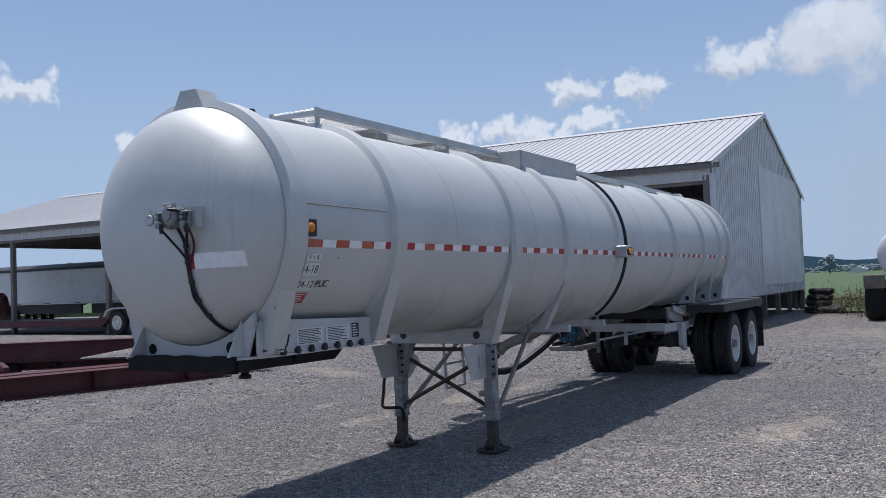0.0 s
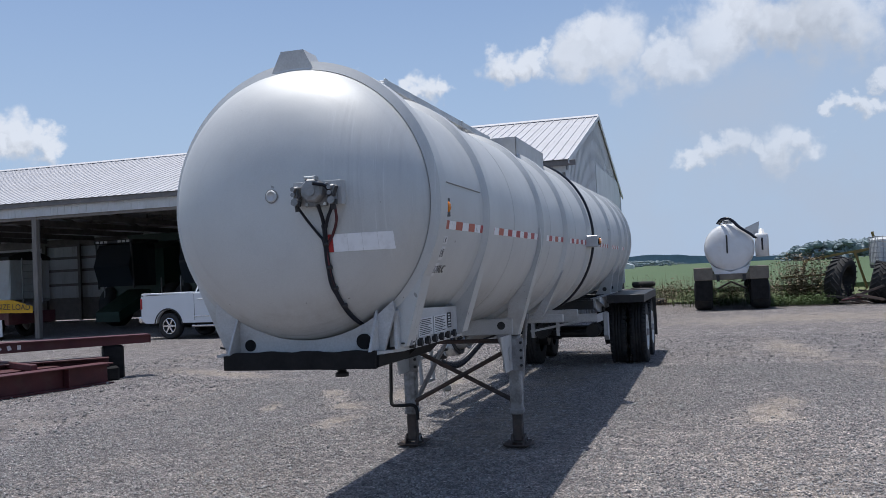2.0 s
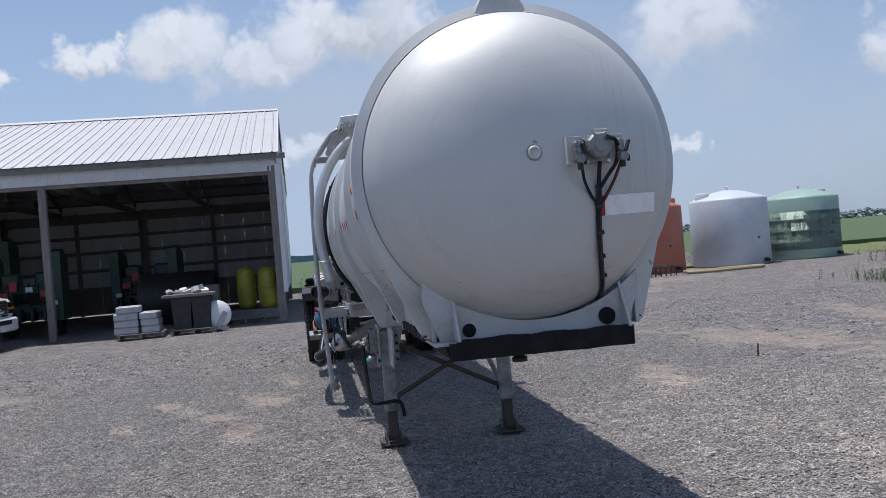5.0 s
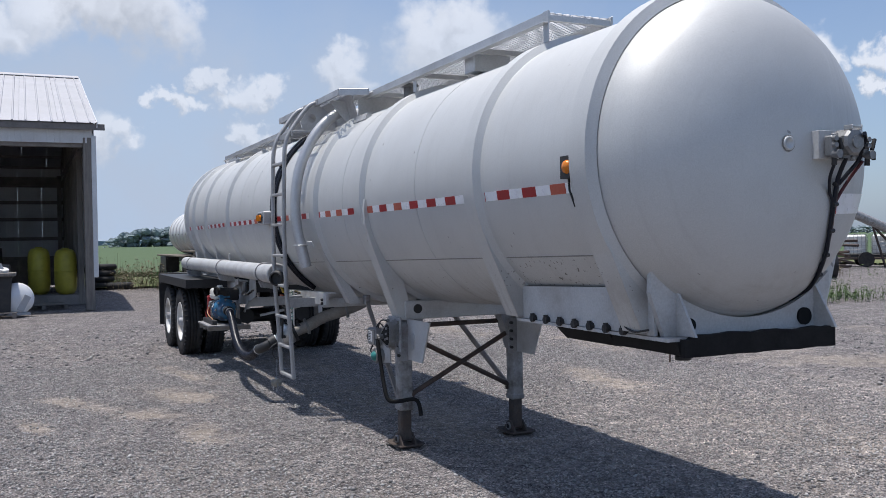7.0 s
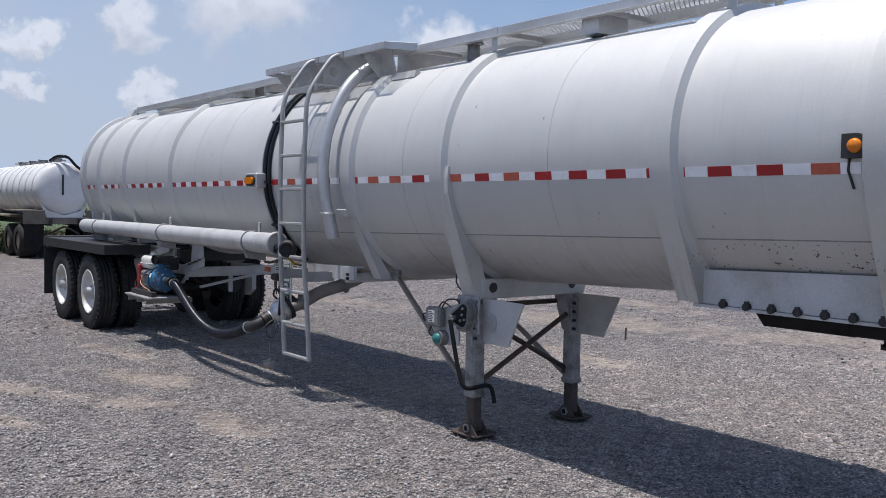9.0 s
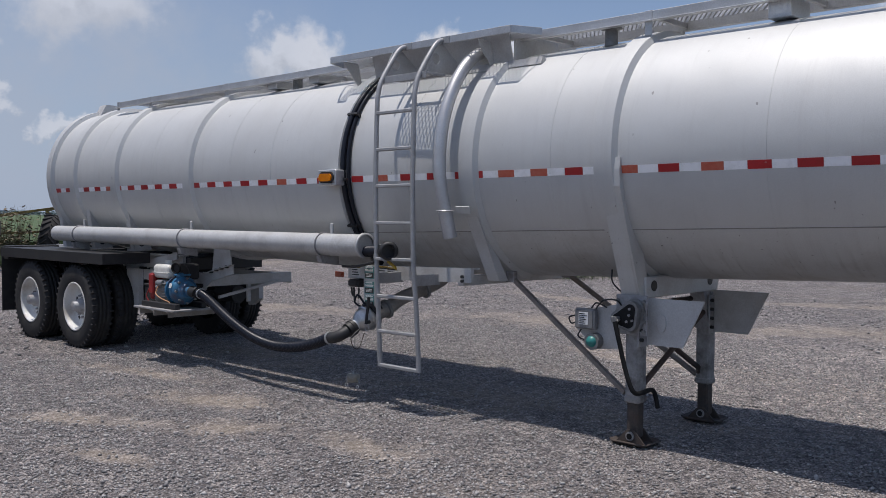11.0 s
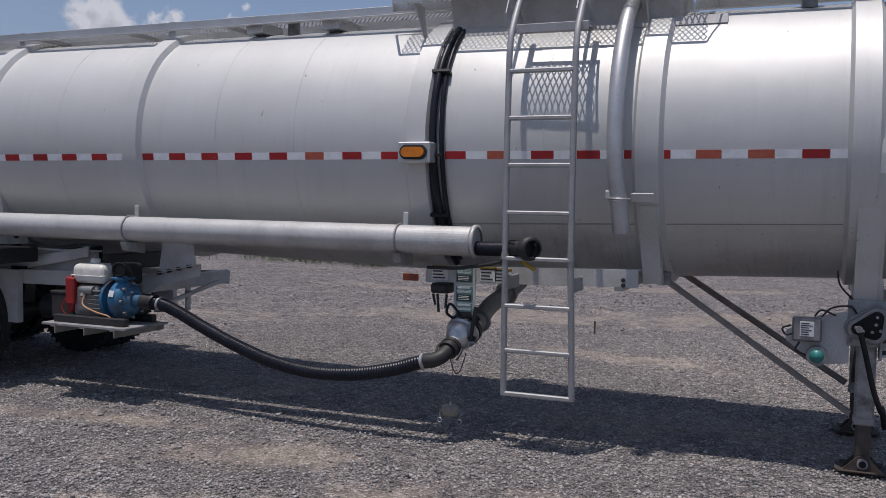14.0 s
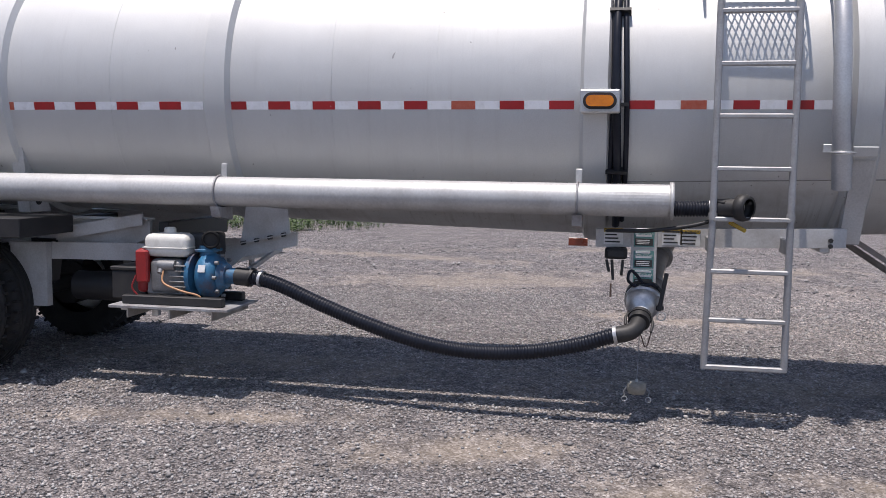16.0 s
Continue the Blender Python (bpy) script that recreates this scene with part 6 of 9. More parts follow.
    # dust cap hanging by a chain just above the ground
    cap = thing("dust_cap", "aluminium dust cap hanging on a thin chain over the gravel", "cap")
    part("cap_body", Mesh().lathe([(0.0, 0.04), (0.044, 0.04), (0.056, 0.032), (0.058, 0.0), (0.05, -0.03), (0.0, -0.03)], pose(-0.94, 5.59, 0.2), n=28), CAPM, cap)
    part("cap_lug", Mesh().cyl((-0.94, 5.59, 0.225), (-0.94, 5.59, 0.26), 0.008, n=8), ALU, cap)
    part("chain", Mesh().sweep([(-0.94, 5.59, 0.26), (-0.93, 5.585, 0.45), (-0.925, 5.58, 0.62)], 0.0028, n=5), GALV, cap)
    for k in (-1, 1):
        part("cam_arm", Mesh().sweep([(-0.94, 5.59 + 0.06 * k, 0.205), (-0.945, 5.59 + 0.078 * k, 0.18), (-0.95, 5.59 + 0.07 * k, 0.155)], 0.005, n=8), CAST, cap)
        part("ring", Mesh().sweep(arc_pts((5.59 + 0.072 * k, 0.135), 0.016, 0, 350, 16, "yz", -0.955), 0.003, n=5), ALU, cap)


DULLRED = mat("dull_red_reflector", (0.26, 0.06, 0.03), (0.2, 0.05, 0.03), rough=0.3, bump=0.05)
VALVE = mat("bare_valve_casting", (0.62, 0.615, 0.60), (0.42, 0.41, 0.40), rough=0.36, metal=0.75, scale=14, fine=90, bump=0.15)
TUBE = mat("dull_carrier_tube", (0.56, 0.56, 0.55), (0.48, 0.475, 0.465), rough=0.5, metal=0.3, scale=3, fine=60, bump=0.08, stain=(0.26, 0.245, 0.23), stain_scale=3.5, stain_amt=0.4)
LADDER = mat("dull_ladder_aluminium", (0.40, 0.40, 0.405), (0.33, 0.33, 0.33), rough=0.55, metal=0.35, scale=8, fine=90, bump=0.1, stain=(0.22, 0.21, 0.19), stain_scale=6, stain_amt=0.3)
CAPM = mat("tarnished_cap", (0.36, 0.34, 0.29), (0.26, 0.24, 0.2), rough=0.6, metal=0.3, scale=20, fine=150, bump=0.2)
PIPE = mat("grey_steel_pipe", (0.33, 0.31, 0.285), (0.24, 0.22, 0.20), rough=0.6, metal=0.2, scale=8, fine=80, bump=0.2, stain=(0.1, 0.06, 0.04), stain_scale=5, stain_amt=0.5)


def build_pump(tr):
    """Engine-driven pump on an angle-iron stand, and its suction hose."""
    X = -0.92
    # stand
    st = part("pump_stand", Mesh().box((X, 8.62, 0.60), (0.5, 0.85, 0.02), 0.003), GALV, tr, "welded angle-iron stand for the pump")
    for y in (8.3, 8.6, 8.9):
        part("stand_angle", Mesh().prism([(y, 0.59), (y + 0.05, 0.59), (y + 0.05, 0.58), (y + 0.01, 0.58), (y + 0.01, 0.53), (y, 0.53)], "x", -1.17, -0.6), PIPE, st)
    part("stand_skid", Mesh().box((X - 0.16, 8.62, 0.64), (0.06, 0.72, 0.06), 0.006).box((X + 0.16, 8.62, 0.64), (0.06, 0.72, 0.06), 0.006), BLACK, st)
    part("stand_arm", Mesh().box((-0.62, 9.0, 0.75), (0.05, 0.05, 0.6), 0.004), GALV, st)
    e = thing("engine_pump", "small petrol engine driving a blue cast pump", "pump")
    # fuel tank, rounded
    def soft_box(c, s, r, seg=4):
        m = Mesh()
        hx, hy, hz = (k / 2 - r for k in s)
        n = 24
        rows = []
        for i in range(seg * 2 + 2):
            th = -math.pi / 2 + math.pi * (i if i <= seg else i - 1) / (seg * 2)
            zz = (hz if i > seg else -hz) + r * math.sin(th)
            ring = []
            for j in range(n):
                a = 2 * math.pi * (j + 0.5) / n
                ring.append((c[0] + (hx if math.cos(a) > 0 else -hx) + r * math.cos(th) * math.cos(a), c[1] + (hy if math.sin(a) > 0 else -hy) + r * math.cos(th) * math.sin(a), c[2] + zz))
            rows.append(ring)
        vs = [p for ring in rows for p in ring]
        fs = [(i * n + j, i * n + (j + 1) % n, (i + 1) * n + (j + 1) % n, (i + 1) * n + j) for i in range(len(rows) - 1) for j in range(n)]
        m.add(vs, fs, True)
        m.add(rows[0], [tuple(range(n))[::-1]])
        m.add(rows[-1], [tuple(range(n))])
        return m
    ft = part("fuel_tank", soft_box((X, 8.70, 1.0), (0.24, 0.32, 0.155), 0.045), CREAM, e, "cream white plastic fuel tank")
    part("filler_cap", Mesh().cyl((X, 8.72, 1.075), (X, 8.72, 1.11), 0.04, n=20).cyl((X, 8.72, 1.11), (X, 8.72, 1.118), 0.034, n=20), CREAM, ft)
    part("tank_band", Mesh().box((X, 8.70, 0.985), (0.247, 0.327, 0.01), 0.004), CREAM, ft)
    part("crankcase", soft_box((X, 8.70, 0.79), (0.24, 0.24, 0.24), 0.04), CAST, e)
    part("engine_block", Mesh().box((X + 0.02, 8.70, 0.74), (0.26, 0.3, 0.16), 0.02), CAST, e)
    part("recoil_shroud", soft_box((X, 8.87, 0.83), (0.27, 0.07, 0.30), 0.03), ENGRED, e, "red recoil starter shroud")
    part("control_box", Mesh().box((X - 0.12, 8.86, 0.86), (0.05, 0.09, 0.22), 0.012), ENGRED, e)
    part("muffler", soft_box((X + 0.10, 8.50, 1.0), (0.2, 0.20, 0.17), 0.03), BLACK, e)
    for k in range(5):
        part("cooling_fin", Mesh().box((X - 0.02, 8.60, 0.73 + k * 0.035), (0.25, 0.12, 0.008), 0.002), CAST, e)
    el = smooth_path([(X + 0.02, 8.42, 0.92), (X + 0.02, 8.42, 0.99), (X - 0.01, 8.41, 1.035), (X - 0.06, 8.39, 1.05), (X - 0.10, 8.375, 1.05)], 6)
    fl = part("discharge_elbow", Mesh().sweep(el, 0.05, n=20), BLACK, e, "black plastic discharge elbow with an open mouth")
    d = (Vector(el[-1]) - Vector(el[-3])).normalized()
    part("elbow_collar", Mesh().lathe([(0.042, 0.0), (0.058, 0.0), (0.06, 0.012), (0.058, 0.024), (0.044, 0.024), (0.040, -0.03), (0.0, -0.03)], Matrix.Translation(Vector(el[-1])) @ d.to_track_quat("Z", "Y").to_matrix().to_4x4(), n=24), COUPLER, fl)
    part("carburettor", Mesh().cyl((X - 0.12, 8.74, 0.87), (X - 0.12, 8.62, 0.87), 0.035, n=16).cyl((X - 0.15, 8.72, 0.82), (X - 0.12, 8.72, 0.87), 0.02, n=12), CAST, e)
    part("fuel_line", Mesh().sweep(smooth_path([(X - 0.14, 8.70, 0.84), (X - 0.18, 8.68, 0.76), (X - 0.18, 8.55, 0.71), (X - 0.16, 8.44, 0.68), (X - 0.15, 8.42, 0.63)], 6), 0.007, n=8), TAN, e, "tan rubber fuel line")
    part("red_wire", Mesh().sweep(smooth_path([(X - 0.14, 8.9, 0.8), (X - 0.16, 8.92, 0.72), (X - 0.15, 8.88, 0.66)], 5), 0.006, n=6), ENGRED, e)
    # pump casting: volute, adapter flange, suction cover
    vol = Mesh().lathe([(0.0, -0.075), (0.07, -0.075), (0.12, -0.07), (0.15, -0.04), (0.155, 0.0), (0.15, 0.04), (0.12, 0.07), (0.0, 0.075)], Matrix.Translation((X, 8.42, 0.80)) @ Euler((radians(90), 0, 0)).to_matrix().to_4x4(), n=40)
    pm = part("pump_casing", vol, BLUE, e, "blue painted cast pump volute with rust below")
    part("adapter_flange", Mesh().cyl((X, 8.52, 0.80), (X, 8.55, 0.80), 0.15, n=32).cyl((X, 8.55, 0.8), (X, 8.6, 0.8), 0.11, n=28), BLUE, pm)
    for i in range(8):
        a = 2 * math.pi * i / 8
        part("bolt", Mesh().cyl((X + 0.135 * math.cos(a), 8.35, 0.8 + 0.135 * math.sin(a)), (X + 0.135 * math.cos(a), 8.325, 0.8 + 0.135 * math.sin(a)), 0.013, n=6), CAST, pm)
    part("suction_cover", Mesh().cyl((X, 8.345, 0.80), (X, 8.30, 0.80), 0.11, 0.08, n=28).cyl((X, 8.3, 0.8), (X, 8.22, 0.8), 0.055, n=24), BLUE, pm)
    part("discharge", Mesh().cyl((X, 8.44, 0.93), (X, 8.44, 1.0), 0.06, n=20).box((X, 8.44, 0.97), (0.14, 0.14, 0.02), 0.005), BLUE, pm)
    sticker(pm, side_pose(-1, X - 0.15, 8.42, 0.86, 0.3), 0.05, 0.05, STICKER)
    part("battery_box", Mesh().box((X + 0.06, 9.0, 0.72), (0.26, 0.26, 0.20), 0.012), BLACK, e)
    part("battery_lid", Mesh().box((X + 0.06, 9.0, 0.832), (0.27, 0.27, 0.025), 0.008), BLACK, e)
    h = thing("suction_hose", "black ribbed suction hose sagging from pump to outlet valve", "hose")
    pts = [(X, 8.2, 0.79), (X, 8.08, 0.79), (-0.94, 7.9, 0.745), (-0.97, 7.62, 0.64), (-1.01, 7.3, 0.535), (-1.04, 6.95, 0.442), (-1.06, 6.6, 0.40), (-1.075, 6.25, 0.42), (-1.085, 5.95, 0.482), (-1.09, 5.78, 0.538), (-1.09, 5.70, 0.56)]
    part("hose_body", ribbed_sweep(pts, 0.046, 0.021, depth=0.0028), HOSE, h, "ridged black rubber hose")
    for y0, y1, r in ((8.24, 8.13, 0.06), (8.15, 8.13, 0.066)):
        part("hose_coupling", Mesh().cyl((X, y0, 0.80), (X, y1, 0.792), r, n=24), BLACK, h)
    part("hose_clamp", Mesh().cyl((X, 8.07, 0.789), (X - 0.003, 8.05, 0.786), 0.056, n=24), ALU, h)
    part("hose_clamp", Mesh().cyl((-1.088, 5.735, 0.553), (-1.09, 5.715, 0.557), 0.056, n=24), ALU, h)
    part("elbow", Mesh().sweep(smooth_path([(-1.09, 5.72, 0.556), (-1.083, 5.66, 0.568), (-1.055, 5.615, 0.59), (-1.0, 5.592, 0.622)], 6), 0.05, n=20), BLACK, h)
    part("safety_chain", Mesh().sweep(smooth_path([(-0.95, 5.6, 0.60), (-0.98, 5.57, 0.53), (-0.96, 5.55, 0.47), (-0.92, 5.53, 0.48), (-0.89, 5.5, 0.6)], 6), 0.004, n=5), RUST, h)


TAN = mat("tan_rubber", (0.5, 0.26, 0.13), (0.42, 0.22, 0.11), rough=0.5, bump=0.02)


def build_front_fittings(tr):
    """Air and electric couplings, cables and the conspicuity strip on the front head."""
    def head_y(x, z):
        r = tank_r(FRONT)
        s = min(1, math.hypot((x - tank_xc(FRONT)) / tank_kx(FRONT), z - tank_zc(FRONT)) / r)
        return FRONT - HEAD * math.sqrt(max(0, 1 - s ** 2.7))
    bx, bz = 0.265, 2.11
    y = head_y(bx, bz)
    plate = Mesh().box((bx, y - 0.050, bz + 0.005), (0.29, 0.006, 0.135), 0.002)
    for d in (-0.142, 0.142):
        plate.box((bx + d, y - 0.02, bz + 0.005), (0.006, 0.065, 0.135), 0.002)
    part("coupling_plate", plate, WHITE, tr, "folded pale metal bracket on the front head")
    sk = Mesh().box((bx, y - 0.060, bz - 0.005), (0.135, 0.016, 0.13), 0.006)
    sk.lathe([(0.064, 0.0), (0.064, 0.055), (0.068, 0.06), (0.068, 0.075), (0.058, 0.088), (0.03, 0.092), (0.0, 0.092)], Matrix.Translation((bx, y - 0.052, bz + 0.015)) @ Euler((radians(90), radians(22.5), 0)).to_matrix().to_4x4(), n=8, smooth=False)
    s = part("socket", sk, CAST, tr, "grey octagonal seven-pin electric socket")
    part("socket_lid", Mesh().cyl((bx, y - 0.142, bz + 0.012), (bx, y - 0.152, bz + 0.012), 0.03, n=16), CAST, s)
    for k in (-0.03, 0.03):
        part("hinge", Mesh().box((bx + k, y - 0.125, bz + 0.082), (0.008, 0.05, 0.022), 0.003), VALVE, s)
    part("hinge_pin", Mesh().box((bx, y - 0.148, bz + 0.086), (0.066, 0.008, 0.010), 0.002), VALVE, s)
    for dx, dz in ((-0.055, -0.058), (0.055, -0.058), (-0.055, 0.052), (0.055, 0.052)):
        part("bolt", Mesh().cyl((bx + dx, y - 0.066, bz + dz), (bx + dx, y - 0.080, bz + dz), 0.010, n=6), VALVE, s)
    for d, k in ((-0.105, -1), (0.112, 1)):
        g = Mesh().box((bx + d, y - 0.085, bz - 0.005), (0.036, 0.05, 0.10), 0.010)
        g.cyl((bx + d - 0.008, y - 0.11, bz + 0.028), (bx + d - 0.008, y - 0.13, bz + 0.028), 0.013, n=14).cyl((bx + d - 0.008, y - 0.11, bz - 0.002), (bx + d - 0.008, y - 0.13, bz - 0.002), 0.013, n=14)
        g.cyl((bx + d + 0.004, y - 0.10, bz - 0.045), (bx + d + 0.004, y - 0.138, bz - 0.045), 0.021, n=16)
        a = part("air_coupling", g, CAST, tr, "worn grey air line coupling with a locking lever")
        part("coupling_arm", Mesh().box((bx + d + 0.026, y - 0.12, bz + 0.005), (0.016, 0.02, 0.06), 0.004, Euler((0, 0.35 * k, 0)).to_matrix()).box((bx + d + 0.028, y - 0.12, bz - 0.055), (0.012, 0.02, 0.03), 0.003), BLACK, a)
        part("hose_nut", Mesh().cyl((bx + d + 0.004, y - 0.105, bz - 0.06), (bx + d + 0.006, y - 0.10, bz - 0.095), 0.014, n=6), BLACK, a)

    def cable(pts, r, name="cable", mt=HOSE, lab=""):
        out = [(x, head_y(x, z) - r - 0.002 - o, z) for x, z, o in pts]
        part(name, Mesh().sweep(smooth_path(out, 8), r, n=10), mt, tr, lab)
    main = [(0.275, 2.05, 0.06), (0.28, 1.95, 0.01), (0.275, 1.82, 0), (0.28, 1.65, 0), (0.30, 1.52, 0), (0.33, 1.41, 0.0), (0.352, 1.33, 0.0), (0.37, 1.275, 0.0)]
    cable(main, 0.011, lab="black electric cable down the front head")
    cable([(x + 0.010, z, o + 0.004) for x, z, o in main[1:]], 0.007)
    cable([(bx - 0.095, 2.04, 0.09), (0.20, 1.96, 0.03), (0.24, 1.89, 0.0), (0.268, 1.84, 0.0), (0.272, 1.7, 0.002), (0.29, 1.55, 0.003), (0.36, 1.35, 0.002)], 0.008, "air_line")
    cable([(bx + 0.115, 2.04, 0.09), (0.36, 1.96, 0.03), (0.32, 1.88, 0.0), (0.285, 1.82, 0.0), (0.283, 1.72, 0.004), (0.292, 1.6, 0.004)], 0.008, "air_line", MAROON, "dark red air line")
    cable([(0.29, 2.16, 0.16), (0.35, 2.14, 0.12), (0.36, 2.05, 0.08), (0.32, 1.98, 0.04), (0.29, 1.93, 0.01)], 0.010)
    for z, x in ((1.93, 0.278), (1.83, 0.277), (1.7, 0.28), (1.58, 0.292), (1.48, 0.315)):
        part("cable_tie", Mesh().cyl((x - 0.012, head_y(x, z) - 0.018, z), (x + 0.02, head_y(x, z) - 0.014, z + 0.004), 0.012, n=8), BLACK, tr)
    part("grommet", Mesh().cyl((0.37, -0.375, 1.262), (0.37, -0.33, 1.262), 0.045, n=24), COUPLER, tr)
    # white reflective strip with its red end, bent to the head
    for k in range(5):
        x0, x1 = (0.29, 0.315) if k == 0 else (0.318 + (k - 1) * 0.079, 0.318 + k * 0.079 - 0.002)
        m = Mesh()
        vs = []
        for x in np.linspace(x0, x1, 4):
            for z in (1.785 + 0.02 * (x - 0.29), 1.885 + 0.02 * (x - 0.29)):
                vs.append((x, head_y(x, z) - 0.004, z))
        m.add(vs, [(2 * i, 2 * i + 2, 2 * i + 3, 2 * i + 1) for i in range(3)])
        m.add([(x, y + 0.003, z) for x, y, z in vs], [(2 * i, 2 * i + 1, 2 * i + 3, 2 * i + 2) for i in range(3)])
        part("tape", m, TAPE_R if k == 0 else TAPE_W, tr)
    by = head_y(-0.035, 2.12)
    boss = part("pressure_boss", Mesh().lathe([(0.0, 0.0), (0.02, 0.0), (0.021, 0.004), (0.028, 0.006), (0.034, 0.003), (0.036, -0.012)], Matrix.Translation((-0.035, by - 0.006, 2.12)) @ Euler((radians(90), 0, 0)).to_matrix().to_4x4(), n=28), SHELL, tr, "small round welded boss on the front head")
    part("seat_ring", Mesh().sweep([(-0.035 + 0.037 * math.cos(a), by - 0.004, 2.12 + 0.037 * math.sin(a)) for a in np.linspace(0, 2 * math.pi, 25)[:-1]], 0.003, n=6, closed=True), SEAM, boss)
    # document tube and bracket on the corner of the skirt
    part("document_holder", Mesh().box((0.575, -0.2, 1.36), (0.04, 0.05, 0.13), 0.008).cyl((0.585, -0.2, 1.22), (0.585, -0.2, 1.30), 0.028, 0.022, n=16), GALV, tr, "small grey canister on the skirt corner")
    part("tether", Mesh().sweep(smooth_path([(0.58, -0.3, 1.24), (0.60, -0.2, 1.235), (0.60, -0.1, 1.25), (0.59, -0.05, 1.33)], 6), 0.006, n=6), BLACK, tr)
    part("tether", Mesh().sweep(smooth_path([(-0.575, -0.1, 1.33), (-0.60, -0.12, 1.26), (-0.61, -0.22, 1.225), (-0.60, -0.33, 1.24)], 6), 0.006, n=6), BLACK, tr)
    part("spring_catch", Mesh().box((0.585, -0.2, 1.46), (0.05, 0.05, 0.07), 0.006), BLACK, tr)
    # data plates on the side skirt
    for y, w in ((0.20, 0.30), (0.52, 0.28)):
        sticker(tr, side_pose(1, 0.567, y, 1.305), w, 0.115, STICKER, 9, seed=int(y * 100), label="printed white data plate")
    sticker(tr, side_pose(1, 0.567, 0.74, 1.315), 0.085, 0.105, INK, 5, ink=STICKER, seed=31)
    # inspection marks on the barrel
    yy = 0.08
    def tag(z, w, h, text, size, y=0.08, material=STICKER, ink=INK):
        m = on_side(1, y, z)
        s = sticker(tr, m, w, h, material)
        text_mesh("lettering", text, size, pose(0, 0, 0.0035), ink, s)
    tag(1.845, 0.16, 0.05, "V  I  K", 0.045, y=0.02)
    tag(1.765, 0.16, 0.09, "4-18", 0.08, y=0.02)
    tag(1.665, 0.17, 0.09, "04-12", 0.075, y=0.01)
    text_mesh("lettering", "PUC", 0.075, on_side(1, 0.19, 1.665, 0.003), INK, tr)
    m = on_side(1, 0.0, 1.575)
    s = sticker(tr, m, 0.15, 0.085, REDLABEL, 5, ink=STICKER, seed=77, label="small red printed sticker")
    # light wire from marker to marker
    part("lamp_wire", Mesh().sweep([on_tank(v, 8, 0.004) for v in np.linspace(-0.1, 0.86, 6)], 0.004, n=6), SEAM, tr)
    part("lamp_wire", Mesh().sweep([on_tank(-0.03, 181, 0.006), on_tank(-0.05, 186, 0.006), on_tank(-0.04, 191, 0.006), on_tank(-0.06, 197, 0.006)], 0.006, n=6), BLACK, tr)
    # junction box and breather on the landing gear
    jb = part("junction_box", Mesh().box((-0.64, 3.36, 0.88), (0.06, 0.17, 0.15), 0.01).box((-0.675, 3.36, 0.88), (0.012, 0.15, 0.13), 0.004), CAST, tr, "grey junction box with a printed label")
    sticker(jb, side_pose(-1, -0.682, 3.36, 0.885), 0.08, 0.09, STICKER, 6, seed=8)
    part("box_plate", Mesh().prism([(3.12, 1.0), (3.12, 0.68), (3.3, 0.66), (3.48, 0.8), (3.48, 0.86), (3.3, 0.96)], "x", -0.60, -0.588), WHITE, tr)
    b = part("breather", Mesh().cyl((-0.60, 3.3, 0.72), (-0.67, 3.3, 0.72), 0.06, n=24), CAST, tr)
    part("breather_cap", Mesh().lathe([(0.0, 0.03), (0.03, 0.025), (0.042, 0.0)], Matrix.Translation((-0.67, 3.3, 0.72)) @ Euler((0, radians(-90), 0)).to_matrix().to_4x4(), n=20), TEALP, b, "teal plastic breather cap")
    for pts in ([(-0.64, 3.28, 0.96), (-0.64, 3.22, 1.02), (-0.63, 3.12, 1.03), (-0.6, 3.08, 0.98)], [(-0.64, 3.32, 0.96), (-0.63, 3.28, 1.0), (-0.62, 3.2, 0.97)], [(-0.66, 3.45, 0.9), (-0.66, 3.5, 0.88), (-0.66, 3.48, 0.84), (-0.66, 3.44, 0.85)], [(-0.65, 3.4, 0.8), (-0.66, 3.42, 0.75), (-0.65, 3.36, 0.72)], [(-0.55, 3.1, 1.06), (-0.58, 3.18, 1.15), (-0.56, 3.2, 1.24)]):
        part("wire", Mesh().sweep(smooth_path(pts, 6), 0.006, n=8), BLACK, tr)


MAROON = mat("dark_red_rubber", (0.09, 0.012, 0.02), (0.06, 0.01, 0.015), rough=0.5, bump=0.05)
TEALP = mat("teal_plastic", (0.03, 0.22, 0.2), (0.025, 0.17, 0.16), rough=0.4, bump=0.02)

build_top(trailer)
build_ladder(trailer)
build_vent_pipe(trailer)
build_hose_tube(trailer)
build_belly_hoses(trailer)
build_outlet(trailer)
build_pump(trailer)
build_front_fittings(trailer)


